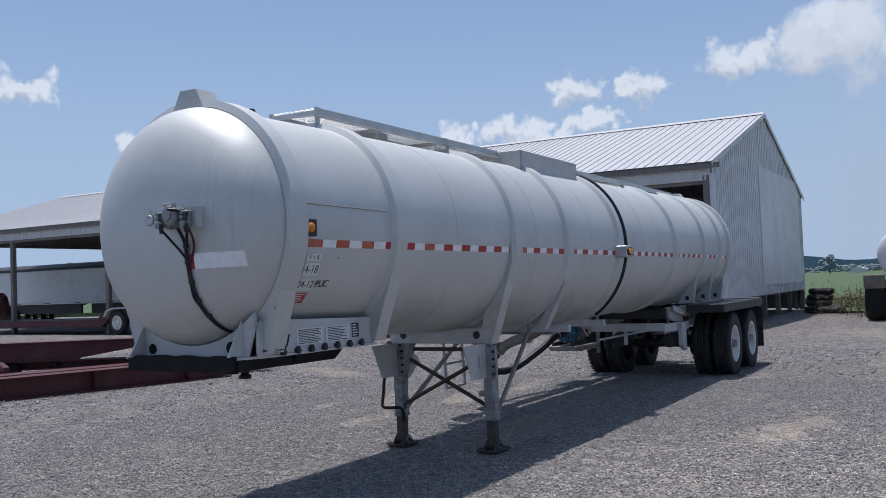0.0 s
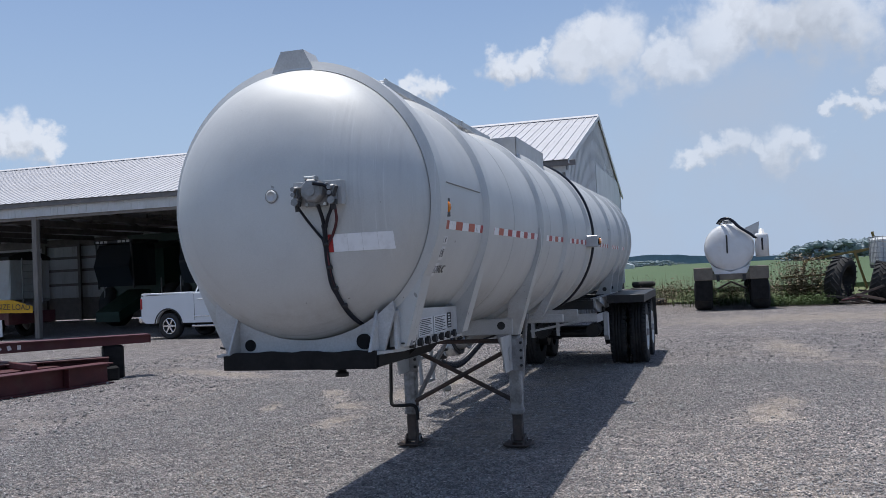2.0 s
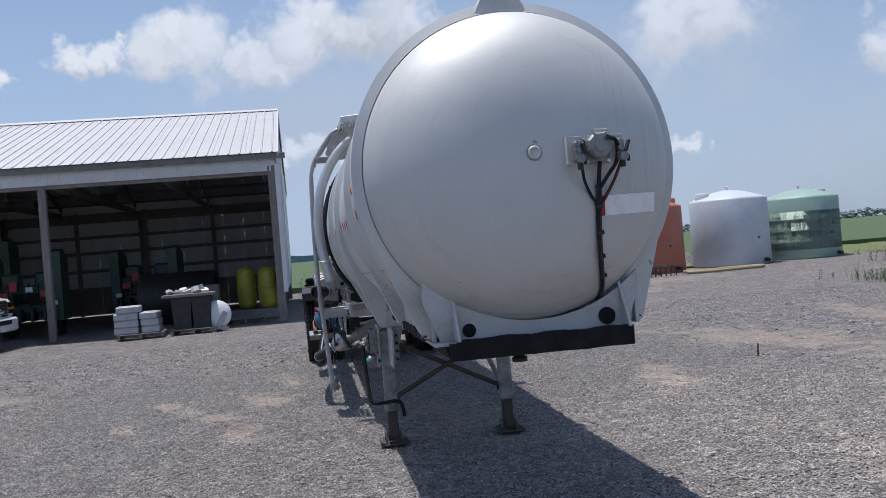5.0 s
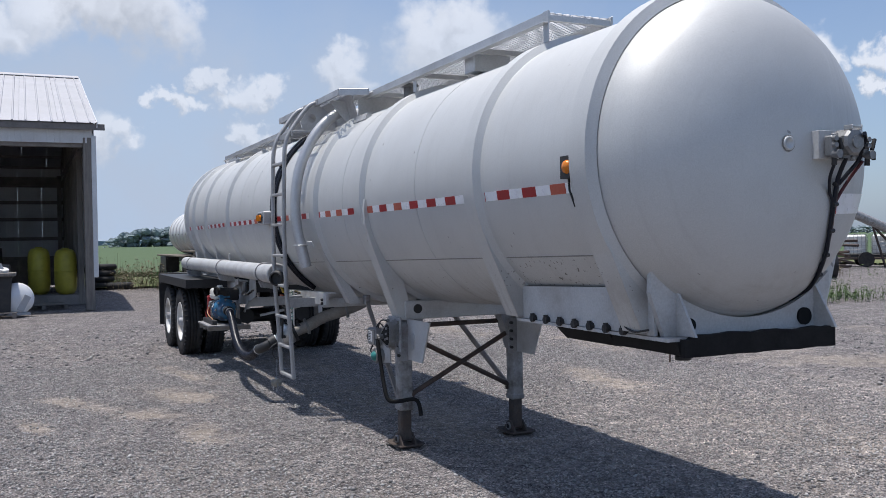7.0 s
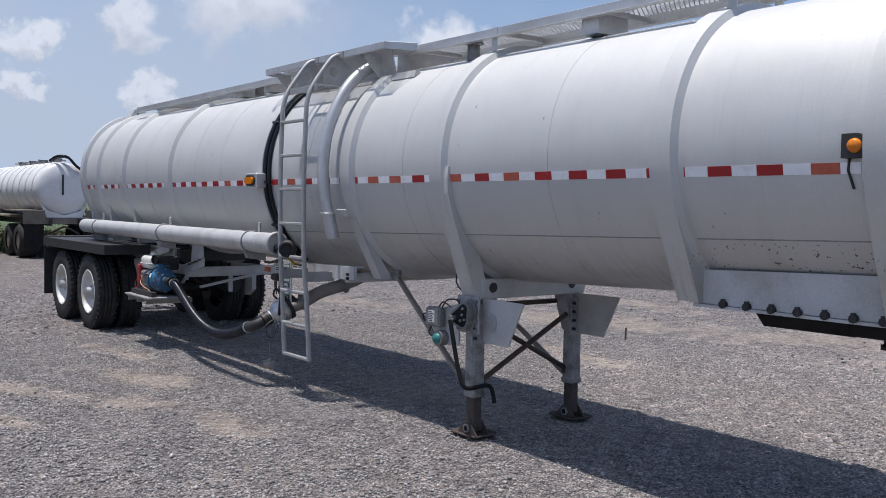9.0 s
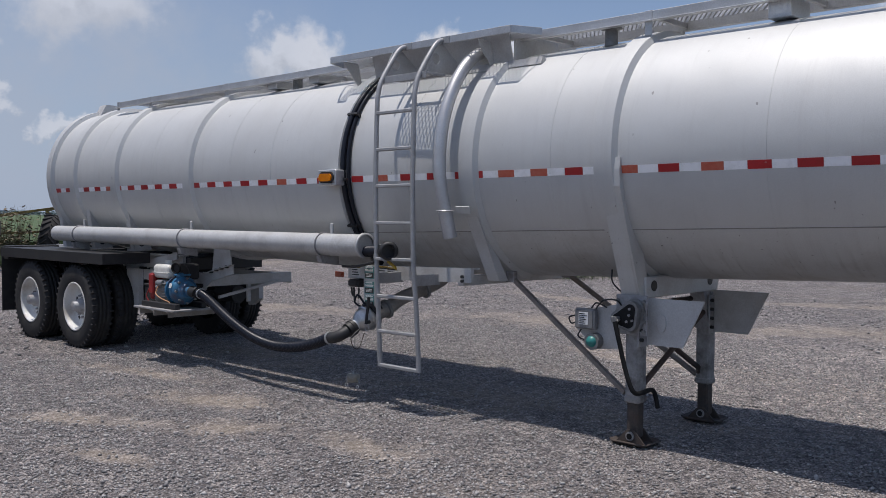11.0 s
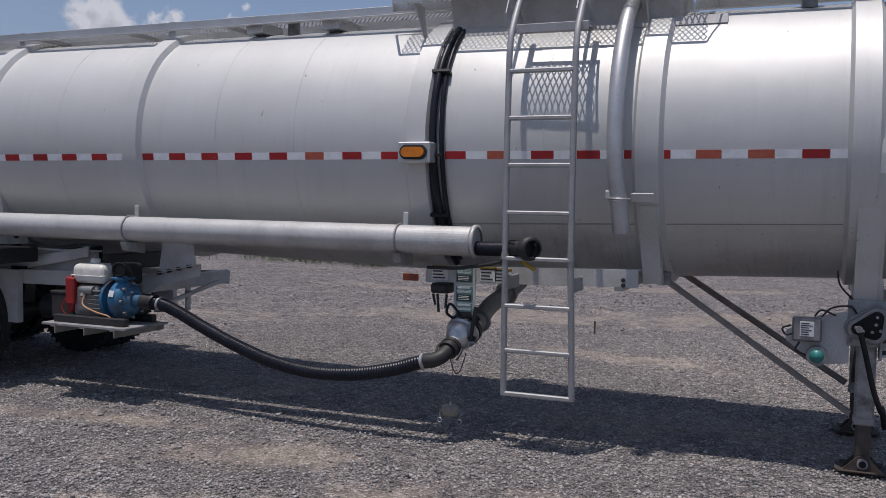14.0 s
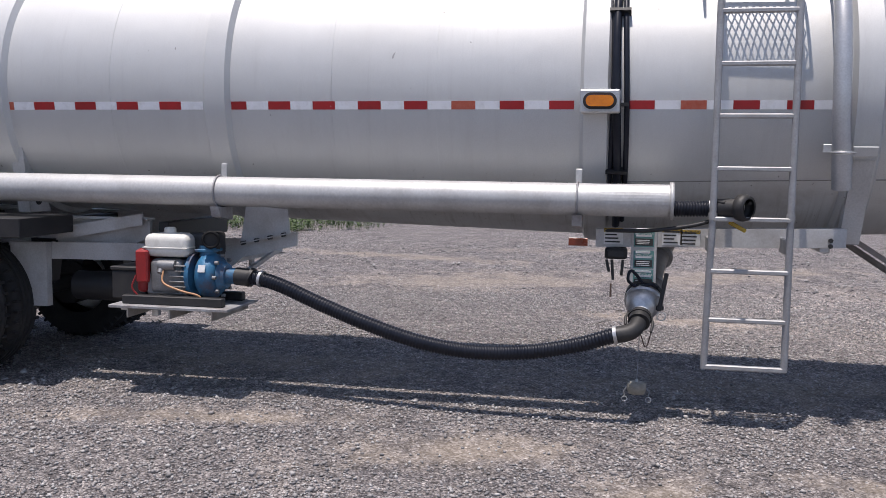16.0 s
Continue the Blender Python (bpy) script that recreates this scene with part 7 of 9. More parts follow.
# ---- pickup ----
def car_wheel(parent, x, y, r=0.41, w=0.27, side=-1):
    rot = Matrix.Translation((x, y, r)) @ Euler((radians(90), 0, 0 if side < 0 else math.pi)).to_matrix().to_4x4()
    t = Mesh().lathe([(r * 0.62, w * 0.42), (r * 0.7, w * 0.5), (r * 0.9, w * 0.5), (r * 0.985, w * 0.4), (r, w * 0.25), (r, -w * 0.25), (r * 0.985, -w * 0.4), (r * 0.9, -w * 0.5), (r * 0.62, -w * 0.5)], rot, n=40)
    wh = part("wheel", t, RUBBER, parent)
    rim = Mesh().lathe([(r * 0.64, w * 0.44), (r * 0.6, w * 0.44), (r * 0.58, w * 0.2), (r * 0.2, w * 0.1), (0, w * 0.1)], rot, n=36)
    part("rim_barrel", rim, BLACK, wh)
    sp = Mesh()
    for i in range(6):
        a = 2 * math.pi * i / 6
        m = rot @ Euler((0, 0, a)).to_matrix().to_4x4()
        b = Mesh().box((r * 0.34, 0, w * 0.34), (r * 0.5, r * 0.15, w * 0.14), 0.01)
        sp.add([m @ Vector(p) for p in b.v], b.f)
    c = Mesh().cyl((0, 0, w * 0.25), (0, 0, w * 0.45), r * 0.15, n=16)
    sp.add([rot @ Vector(p) for p in c.v], c.f, True)
    sp.lathe([(r * 0.55, w * 0.42), (r * 0.63, w * 0.45), (r * 0.63, w * 0.36)], rot, n=36)
    part("spokes", sp, CHROME, wh)
    return wh


def build_pickup():
    p = thing("pickup_truck", "white crew-cab pickup truck parked before the shed", "truck", m=pose(-12.0, 20.15, 0, 0, 0, -5.5))
    W = 1.0
    # lower body with wheel arches, ends rounded in plan
    def arch(cx, r=0.52, z0=0.5, n=10, rev=False):
        pts = [(cx + r * math.cos(a), 0.42 + r * math.sin(a)) for a in np.linspace(0.15, math.pi - 0.15, n)]
        return pts[::-1] if not rev else pts
    FX, RX = 1.98, -1.98
    prof = [(-3.05, 0.62), (-2.9, 0.5)] + arch(RX) + [(-1.40, 0.5), (1.40, 0.5)] + arch(FX) + [(2.75, 0.5), (2.95, 0.58), (2.99, 1.0), (2.96, 1.24), (2.88, 1.33), (2.6, 1.37), (1.2, 1.42), (-1.0, 1.40), (-3.05, 1.36)]
    body = Mesh()
    n = len(prof)
    rows = []
    for y, s, dz in ((-W, 0.985, 0), (-W * 0.97, 1.0, 0.0), (0, 1.012, 0.035), (W * 0.97, 1.0, 0.0), (W, 0.985, 0)):
        rows.append([(x * s, y, z + (dz if z > 1.2 else 0)) for x, z in prof])
    vs = [q for r in rows for q in r]
    fs = [(i * n + j, i * n + (j + 1) % n, (i + 1) * n + (j + 1) % n, (i + 1) * n + j) for i in range(4) for j in range(n)]
    body.add(vs, [f[::-1] for f in fs])
    body.add(rows[0], [tuple(range(n))])
    body.add(rows[-1], [tuple(range(n))[::-1]])
    part("body", body, CARWHITE, p, "glossy white pickup body")
    part("underbody", Mesh().box((0, 0, 0.66), (5.4, 1.66, 0.42), 0.02), COUPLER, p)
    # cargo bed: dark opening with rails
    part("bed_floor", Mesh().box((-2.05, 0, 1.385), (1.85, 1.66, 0.04), 0.005), BLACK, p)
    for y in (-0.93, 0.93):
        part("bed_rail", Mesh().box((-2.05, y, 1.42), (1.95, 0.12, 0.06), 0.015), CARWHITE, p)
    part("tailgate", Mesh().box((-3.03, 0, 1.05), (0.08, 1.75, 0.72), 0.03), CARWHITE, p)
    # cab greenhouse, leaning in towards the roof
    base = [(1.12, 1.41), (-1.02, 1.40), (-0.93, 1.84), (-0.62, 1.93), (0.15, 1.94), (0.42, 1.87)]
    cab = Mesh()
    rows = []
    for y in (-0.90, 0.90):
        rows.append([(x, y * (1 - 0.22 * max(0, (z - 1.41) / 0.53)), z) for x, z in base])
    k = len(base)
    cab.add(rows[0] + rows[1], [tuple(range(k))[::-1], tuple(range(k, 2 * k))] + [(j, (j + 1) % k, k + (j + 1) % k, k + j) for j in range(k)])
    part("cab", cab, CARWHITE, p)
    for s in (-1, 1):
        def pane(pts):
            out = []
            for x, z in pts:
                y = s * (0.90 * (1 - 0.22 * max(0, (z - 1.41) / 0.53)) + 0.006)
                out.append((x, y, z))
            inn = [(x, y - s * 0.02, z) for x, y, z in out]
            m = Mesh().add(out + inn, [tuple(range(len(out)))[:: (-1 if s > 0 else 1)]] + [(i, (i + 1) % len(out), len(out) + (i + 1) % len(out), len(out) + i) for i in range(len(out))])
            return m
        part("side_window", pane([(0.0, 1.45), (0.0, 1.84), (0.3, 1.80), (0.8, 1.52), (0.86, 1.45)]), DGLASS, p)
        part("side_window", pane([(-0.95, 1.45), (-0.86, 1.80), (-0.75, 1.85), (-0.08, 1.85), (-0.08, 1.45)]), DGLASS, p)
        for x in (-0.04, 1.05, -0.98):
            part("door_gap", Mesh().box((x, s * 1.0, 0.98), (0.012, 0.012, 0.8), 0.002), BLACK, p)
        for x in (-0.75, 0.2):
            part("door_handle", Mesh().box((x, s * 1.015, 1.22), (0.2, 0.03, 0.035), 0.008), CARWHITE, p)
        part("side_moulding", Mesh().box((0.05, s * 1.005, 0.70), (2.1, 0.02, 0.03), 0.006), CHROME, p)
        part("running_board", Mesh().box((0.05, s * 1.0, 0.40), (2.2, 0.14, 0.06), 0.02), CHROME, p)
        mi = part("door_mirror", Mesh().box((0.78, s * 1.12, 1.50), (0.1, 0.18, 0.24), 0.03), BLACK, p)
        part("mirror_cap", Mesh().box((0.84, s * 1.12, 1.50), (0.05, 0.17, 0.22), 0.02), CHROME, mi)
        part("headlight", Mesh().box((2.88, s * 0.80, 1.08), (0.24, 0.40, 0.34), 0.04), CHROME, p)
        part("turn_lamp", Mesh().box((2.94, s * 0.86, 1.08), (0.16, 0.34, 0.06), 0.01), AMBER, p)
        part("tail_lamp", Mesh().box((-3.02, s * 0.94, 1.12), (0.10, 0.14, 0.34), 0.02), LAMPRED, p)
        part("fog_lamp", Mesh().box((3.02, s * 0.72, 0.68), (0.04, 0.16, 0.1), 0.01), BLACK, p)
        for cx in (FX, RX):
            part("arch_lip", Mesh().sweep([(cx + 0.53 * math.cos(a), s * 1.0, 0.42 + 0.53 * math.sin(a)) for a in np.linspace(0.1, math.pi - 0.1, 14)], 0.022, n=6), BLACK, p)
            car_wheel(p, cx, s * 0.86, side=s)
    ws = [(1.10, -0.80, 1.425), (1.10, 0.80, 1.425), (0.42, 0.68, 1.865), (0.42, -0.68, 1.865)]
    part("windscreen", Mesh().add([(x + 0.012, y, z + 0.012) for x, y, z in ws] + [(x - 0.01, y, z - 0.01) for x, y, z in ws], [(0, 1, 2, 3), (0, 4, 5, 1), (1, 5, 6, 2), (2, 6, 7, 3), (3, 7, 4, 0)]), DGLASS, p)
    part("grille", Mesh().box((2.95, 0, 1.08), (0.12, 1.24, 0.44), 0.03), BLACK, p)
    for z in (0.94, 1.03, 1.12, 1.21):
        part("grille_bar", Mesh().box((3.015, 0, z), (0.02, 1.2, 0.026), 0.005), CHROME, p)
    part("front_bumper", Mesh().box((3.0, 0, 0.66), (0.24, 2.0, 0.36), 0.05), CARWHITE, p)
    part("bumper_slot", Mesh().box((3.115, 0, 0.72), (0.03, 1.1, 0.12), 0.01), BLACK, p)
    part("number_plate", Mesh().box((3.12, 0.0, 0.56), (0.02, 0.3, 0.12), 0.004), STICKER, p)
    part("rear_bumper", Mesh().box((-3.1, 0, 0.62), (0.18, 1.95, 0.2), 0.04), CHROME, p)
    part("hood_scoop", Mesh().prism([(1.5, 1.44), (2.3, 1.38), (2.3, 1.43), (1.7, 1.5)], "y", -0.42, 0.42), CARWHITE, p)
    part("scoop_slot", Mesh().box((1.75, 0, 1.503), (0.35, 0.5, 0.012), 0.004), BLACK, p)


LAMPRED = mat("red_tail_lens", (0.35, 0.012, 0.015), (0.3, 0.01, 0.01), rough=0.2, bump=0.05)


def truck_wheel(parent, x, y, r=0.5, w=0.26, side=-1, rim=None):
    m = Matrix.Translation((x, y, r)) @ Euler((0, 0, radians(90))).to_matrix().to_4x4() @ (Matrix() if side < 0 else Euler((0, 0, math.pi)).to_matrix().to_4x4())
    t = Mesh().lathe([(r * 0.58, -w * 0.46), (r * 0.75, -w * 0.5), (r * 0.94, -w * 0.46), (r, -w * 0.3), (r, w * 0.3), (r * 0.94, w * 0.46), (r * 0.58, w * 0.46)], Euler((0, radians(90), 0)).to_matrix().to_4x4(), n=36)
    wh = part("wheel", t, RUBBER, parent, m=m)
    d = Mesh().lathe([(r * 0.6, -w * 0.47), (r * 0.55, -w * 0.45), (r * 0.52, -w * 0.15), (r * 0.3, -w * 0.1), (r * 0.26, -w * 0.12), (r * 0.22, -w * 0.4), (r * 0.12, -w * 0.42), (0, -w * 0.42)], Euler((0, radians(90), 0)).to_matrix().to_4x4(), n=28)
    part("disc", d, rim or RIM, wh)
    return wh


def build_lowboy():
    t = thing("lowboy_trailer", "red low-loader trailer with three axles and an oversize banner", "trailer")
    y0, y1 = 21.1, 23.5
    for y in (y0 + 0.1, y1 - 0.1):
        part("side_beam", Mesh().prism([(-38.5, 0.95), (-36.8, 0.95), (-36.3, 0.62), (-27.6, 0.62), (-27.2, 0.95), (-21.9, 0.95), (-21.9, 0.72), (-26.8, 0.7), (-27.3, 0.32), (-36.2, 0.32), (-36.6, 0.6), (-38.5, 0.6)], "y", y - 0.08, y + 0.08), RED, t)
    part("deck", Mesh().box((-31.9, (y0 + y1) / 2, 0.58), (8.8, y1 - y0 - 0.3, 0.06), 0.01), DARKTIM, t)
    part("rear_deck", Mesh().box((-24.5, (y0 + y1) / 2, 0.92), (5.2, y1 - y0 - 0.1, 0.06), 0.01), RED, t)
    for x in (-37.6,):
        g = Mesh().prism([(-38.6, 0.95), (-38.4, 1.75), (-38.0, 1.95), (-37.2, 1.95), (-36.9, 1.75), (-36.6, 0.95)], "y", y0 + 0.2, y0 + 0.5)
        part("gooseneck_side", g, RED, t)
        part("gooseneck_side", Mesh().prism([(-38.6, 0.95), (-38.4, 1.75), (-38.0, 1.95), (-37.2, 1.95), (-36.9, 1.75), (-36.6, 0.95)], "y", y1 - 0.5, y1 - 0.2), RED, t)
        part("winch", Mesh().cyl((-37.7, y0 + 0.5, 1.35), (-37.7, y1 - 0.5, 1.35), 0.3, n=20).box((-37.7, y0 + 0.8, 1.4), (0.7, 0.3, 0.5), 0.04), RUST, t)
    for k, x in enumerate((-26.2, -24.65, -23.1)):
        truck_wheel(t, x, y0 + 0.0, rim=RIM if k != 1 else CHROME)
        truck_wheel(t, x, y1 - 0.0, side=1)
    f = [(-26.95, 0.75), (-26.8, 1.0), (-26.45, 1.12), (-25.9, 1.14), (-22.6, 1.05), (-22.6, 1.0), (-25.9, 1.08), (-26.4, 1.06), (-26.7, 0.96), (-26.85, 0.75)]
    part("fender", Mesh().prism(f, "y", y0 - 0.2, y0 + 0.25), WHITE, t)
    part("tail_beam", Mesh().box((-21.85, (y0 + y1) / 2, 0.75), (0.2, y1 - y0, 0.45), 0.02), RED, t)
    for x in (-25.4, -23.9):
        part("hanger", Mesh().box((x, y0 + 0.02, 0.82), (0.3, 0.1, 0.3), 0.01), RED, t)
    for y in (y0 + 0.0,):
        part("mud_flap", Mesh().box((-22.35, y, 0.42), (0.62, 0.02, 0.6), 0.01), STICKER, t)
    bn = thing("oversize_banner", "yellow oversize-load banner draped on the low-loader tail", "banner")
    cl = Mesh()
    nx = 16
    vs = []
    for i in range(nx + 1):
        u = i / nx
        sag = 0.22 * max(0, u - 0.6) / 0.4
        for k in range(4):
            vs.append((-22.75 + 2.15 * u, y0 - 0.12 - 0.02 * math.sin(u * 9), 0.98 + (0.46 - sag) * k / 3 - 0.04 * u))
    cl.add(vs, [(4 * i + k, 4 * i + 4 + k, 4 * i + 5 + k, 4 * i + 1 + k) for i in range(nx) for k in range(3)], True)
    cl.add([(x, y + 0.012, z) for x, y, z in vs], [(4 * i + k, 4 * i + 1 + k, 4 * i + 5 + k, 4 * i + 4 + k) for i in range(nx) for k in range(3)], True)
    part("cloth", cl, BANNER, bn)
    text_mesh("lettering", "OVERSIZE LOAD", 0.285, Matrix.Translation((-21.72, y0 - 0.165, 1.17)) @ Euler((radians(90), radians(2), 0)).to_matrix().to_4x4(), INK, bn)


def build_grain_trailer():
    t = thing("grain_trailer", "white ribbed grain trailer with a dark rolled tarp in the shed", "trailer")
    x0, x1, y0, y1 = -45.0, -27.0, 27.0, 29.4
    for y, s in ((y0, -1), (y1, 1)):
        w = Mesh().box(((x0 + x1) / 2, y, 2.25), (x1 - x0, 0.06, 1.75), 0.01)
        part("side_wall", w, TANKWHITE, t, "white trailer side of horizontal planks")
        for k in range(9):
            part("side_plank", Mesh().box(((x0 + x1) / 2, y + s * 0.036, 1.5 + k * 0.19), (x1 - x0 - 0.1, 0.012, 0.17), 0.005), TANKWHITE, t)
        part("lower_rail", Mesh().box(((x0 + x1) / 2, y, 1.33), (x1 - x0, 0.1, 0.14), 0.01), ALU, t)
        for k in range(7):
            part("marker_strip", Mesh().box((x0 + 1.2 + k * 2.5, y + s * 0.055, 1.33), (0.5, 0.01, 0.04), 0.003), LAMPRED, t)
    for x in (x0, x1):
        part("end_wall", Mesh().box((x, (y0 + y1) / 2, 2.25), (0.06, y1 - y0, 1.75), 0.01), TANKWHITE, t)
    tarp = [(y0 - 0.08, 3.1), (y0 - 0.06, 3.25), (y0 + 0.5, 3.42), (y0 + 1.2, 3.5), (y0 + 1.9, 3.42), (y1 + 0.06, 3.25), (y1 + 0.08, 3.1)]
    part("tarp", Mesh().prism(tarp, "x", x0 - 0.05, x1 + 0.05), BLACK, t, "dark green-black tarp over the load")
    # black hoppers and added black boards stand in for shade under the body
    for a in (x0 + 4.5, x1 - 4.5):
        part("hopper", Mesh().prism([(a - 2.6, 1.3), (a + 2.6, 1.3), (a + 0.4, 0.7), (a - 0.4, 0.7)], "y", y0 + 0.35, y1 - 0.35), BLACK, t)
        part("frame_rail", Mesh().box((a, y0 + 0.3, 1.0), (8.2, 0.12, 0.5), 0.01), BLACK, t)
    for x in (-43.5, -42.0, -29.8, -28.4):
        for y, s in ((y0 + 0.12, -1), (y1 - 0.12, 1)):
            truck_wheel(t, x, y, side=s, rim=CHROME)
    for y in (y0 + 0.6, y1 - 0.6):
        part("end_ladder", Mesh().box((x1 + 0.12, y, 2.2), (0.05, 0.05, 2.0), 0.01), ALU, t)
    for k in range(6):
        part("ladder_rung", Mesh().box((x1 + 0.12, (y0 + y1) / 2 - 0.0, 1.4 + k * 0.3), (0.03, y1 - y0 - 1.2, 0.03), 0.006), ALU, t)


def build_beams():
    """Red oxide steel framework lying on blocks at the yard's edge."""
    def beam(name, p, q, w, h, label, tilt=0.0):
        p, q = Vector(p), Vector(q)
        d = q - p
        b = thing(name, label, "steel beam", "red steel beams")
        rot = d.to_track_quat("X", "Z").to_matrix()
        L = d.length
        c = (p + q) / 2
        m = pose(0, 0, 0).copy()
        m = Matrix.Translation(c) @ rot.to_4x4()
        part("top_flange", Mesh().box((0, 0, h / 2 - 0.012), (L, w, 0.024), 0.005), RED, b, m=m)
        part("bottom_flange", Mesh().box((0, 0, -h / 2 + 0.012), (L, w, 0.024), 0.005), RED, b, m=m)
        part("web", Mesh().box((0, 0, 0), (L - 0.01, 0.018, h - 0.046), 0.004), RED, b, m=m)
        for k in range(4):
            part("stiffener", Mesh().box((-L / 2 + (k + 0.5) * L / 4, 0, 0), (0.014, w * 0.9, h - 0.048), 0.003), RED, b, m=m)
        return b
    # tapered gooseneck beam propped on blocks
    g = thing("gooseneck_beam", "long tapered red oxide steel beam propped on blocks", "steel beam", "red steel beams")
    d = Vector((-1.05, -1.0, 0)).normalized()
    m = Matrix((d, Vector((-d.y, d.x, 0)), Vector((0, 0, 1)))).transposed().to_4x4()
    m.translation = (-7.9, 9.4, 0)
    side = [(0, 0.75), (13.5, 0.80), (13.5, 0.42), (3.6, 0.45), (2.6, 0.6), (0, 0.62)]
    for y in (-0.16, 0.13):
        part("web", Mesh().prism(side, "y", y, y + 0.03), RED, g, m=m)
    part("top_flange", Mesh().prism([(0, 0.752), (13.5, 0.802), (13.5, 0.825), (0, 0.775)], "y", -0.22, 0.22), RED, g, m=m)
    part("bottom_flange", Mesh().prism([(3.6, 0.448), (13.5, 0.418), (13.5, 0.395), (3.6, 0.425)], "y", -0.22, 0.22), RED, g, m=m)
    part("end_plate", Mesh().box((-0.01, 0, 0.69), (0.02, 0.36, 0.15), 0.004), RED, g, m=m)
    for k in range(3):
        part("worn_mark", Mesh().box((2.2 + k * 0.16, 0.162, 0.69), (0.06, 0.004, 0.08), 0.001, Euler((0, 0.3 * k, 0)).to_matrix()), STICKER, g, m=m)
    beam("steel_beam", (-7.95, 8.25, 0.18), (-9.7, 1.4, 0.2), 0.34, 0.36, "deep red oxide steel beam lying on the gravel")
    beam("steel_beam", (-8.25, 8.7, 0.34), (-15.0, 3.2, 0.34), 0.34, 0.16, "red oxide steel beam lying between two others")
    beam("steel_beam", (-8.9, 8.0, 0.17), (-11.2, 0.8, 0.17), 0.5, 0.34, "red oxide steel beam lying on the gravel")
    for x, y, s in ((-8.35, 8.95, 0.6), (-8.2, 8.6, 0.25), (-11.4, 6.05, 0.42), (-14.6, 3.0, 0.4)):
        b = part("timber_block", Mesh().box((0, 0, s / 2), (0.36, 0.3, s), 0.03), COUPLER, m=pose(x, y, 0, 0, 0, 45))
        tagged(b, "dark timber block propping the steel beams", "block", "timber blocks")
    for x, y in ((-9.4, 7.6), (-11.0, 5.6)):
        b = part("cross_tie", Mesh().box((0, 0, 0), (0.1, 2.2, 0.1), 0.006), RED, m=pose(x, y, 0.40, 0, 0, 60))
        tagged(b, "short red steel tie between the beams", "steel beam", "red steel beams")


# ---- things in the shed ----
def build_combine(x, y, turn):
    t = thing("combine_harvester", "dark green combine harvester parked in the shed's shade", "combine", m=pose(x, y, 0, 0, 0, turn))
    part("body", Mesh().prism([(-1.0, 1.0), (-1.0, 3.3), (0.4, 3.7), (4.6, 3.7), (5.6, 2.9), (5.6, 1.3), (4.4, 0.9)], "x", -1.35, 1.35), DARKGREEN, t)
    part("grain_tank", Mesh().prism([(-1.5, 3.7), (1.5, 3.7), (1.75, 4.05), (-1.75, 4.05)], "y", 0.4, 3.2), DARKGREEN, t)
    cab = [(-2.4, 1.75), (-2.7, 2.6), (-2.35, 3.5), (-1.0, 3.55), (-1.0, 1.75)]
    part("cab_glass", Mesh().prism(cab, "x", -0.9, 0.9), DGLASS, t, "dusty dark cab glass")
    part("cab_roof", Mesh().box((0, -1.7, 3.62), (2.0, 1.7, 0.16), 0.05), BLACK, t)
    for s in (-1, 1):
        part("cab_post", Mesh().box((s * 0.9, -2.45, 2.6), (0.07, 0.07, 1.9), 0.01, Euler((0.05, 0, 0)).to_matrix()), BLACK, t)
        for k in range(3):
            part("work_lamp", Mesh().box((s * (0.35 + k * 0.22), -2.56, 3.62), (0.15, 0.04, 0.1), 0.01), STICKER, t)
        wh = part("drive_wheel", Mesh().lathe([(0.42, -0.28), (0.8, -0.32), (0.9, -0.2), (0.92, 0.2), (0.8, 0.32), (0.42, 0.28)], Matrix.Translation((s * 1.55, -0.6, 0.92)) @ Euler((0, radians(90), 0)).to_matrix().to_4x4(), n=32), RUBBER, t)
        part("disc", Mesh().cyl((s * 1.45, -0.6, 0.92), (s * 1.62, -0.6, 0.92), 0.44, n=24), LEVER, wh)
        part("rear_wheel", Mesh().lathe([(0.3, -0.2), (0.55, -0.22), (0.62, 0), (0.55, 0.22), (0.3, 0.2)], Matrix.Translation((s * 1.3, 4.2, 0.62)) @ Euler((0, radians(90), 0)).to_matrix().to_4x4(), n=28), RUBBER, t)
        part("access_ladder", Mesh().box((s * 1.5, -1.4, 1.2), (0.05, 0.06, 1.7), 0.01), CAST, t)
    part("feeder_house", Mesh().prism([(-1.0, 1.6), (-3.0, 0.7), (-3.0, 0.3), (-1.0, 1.0)], "x", -0.6, 0.6), DARKGREEN, t)
    return t


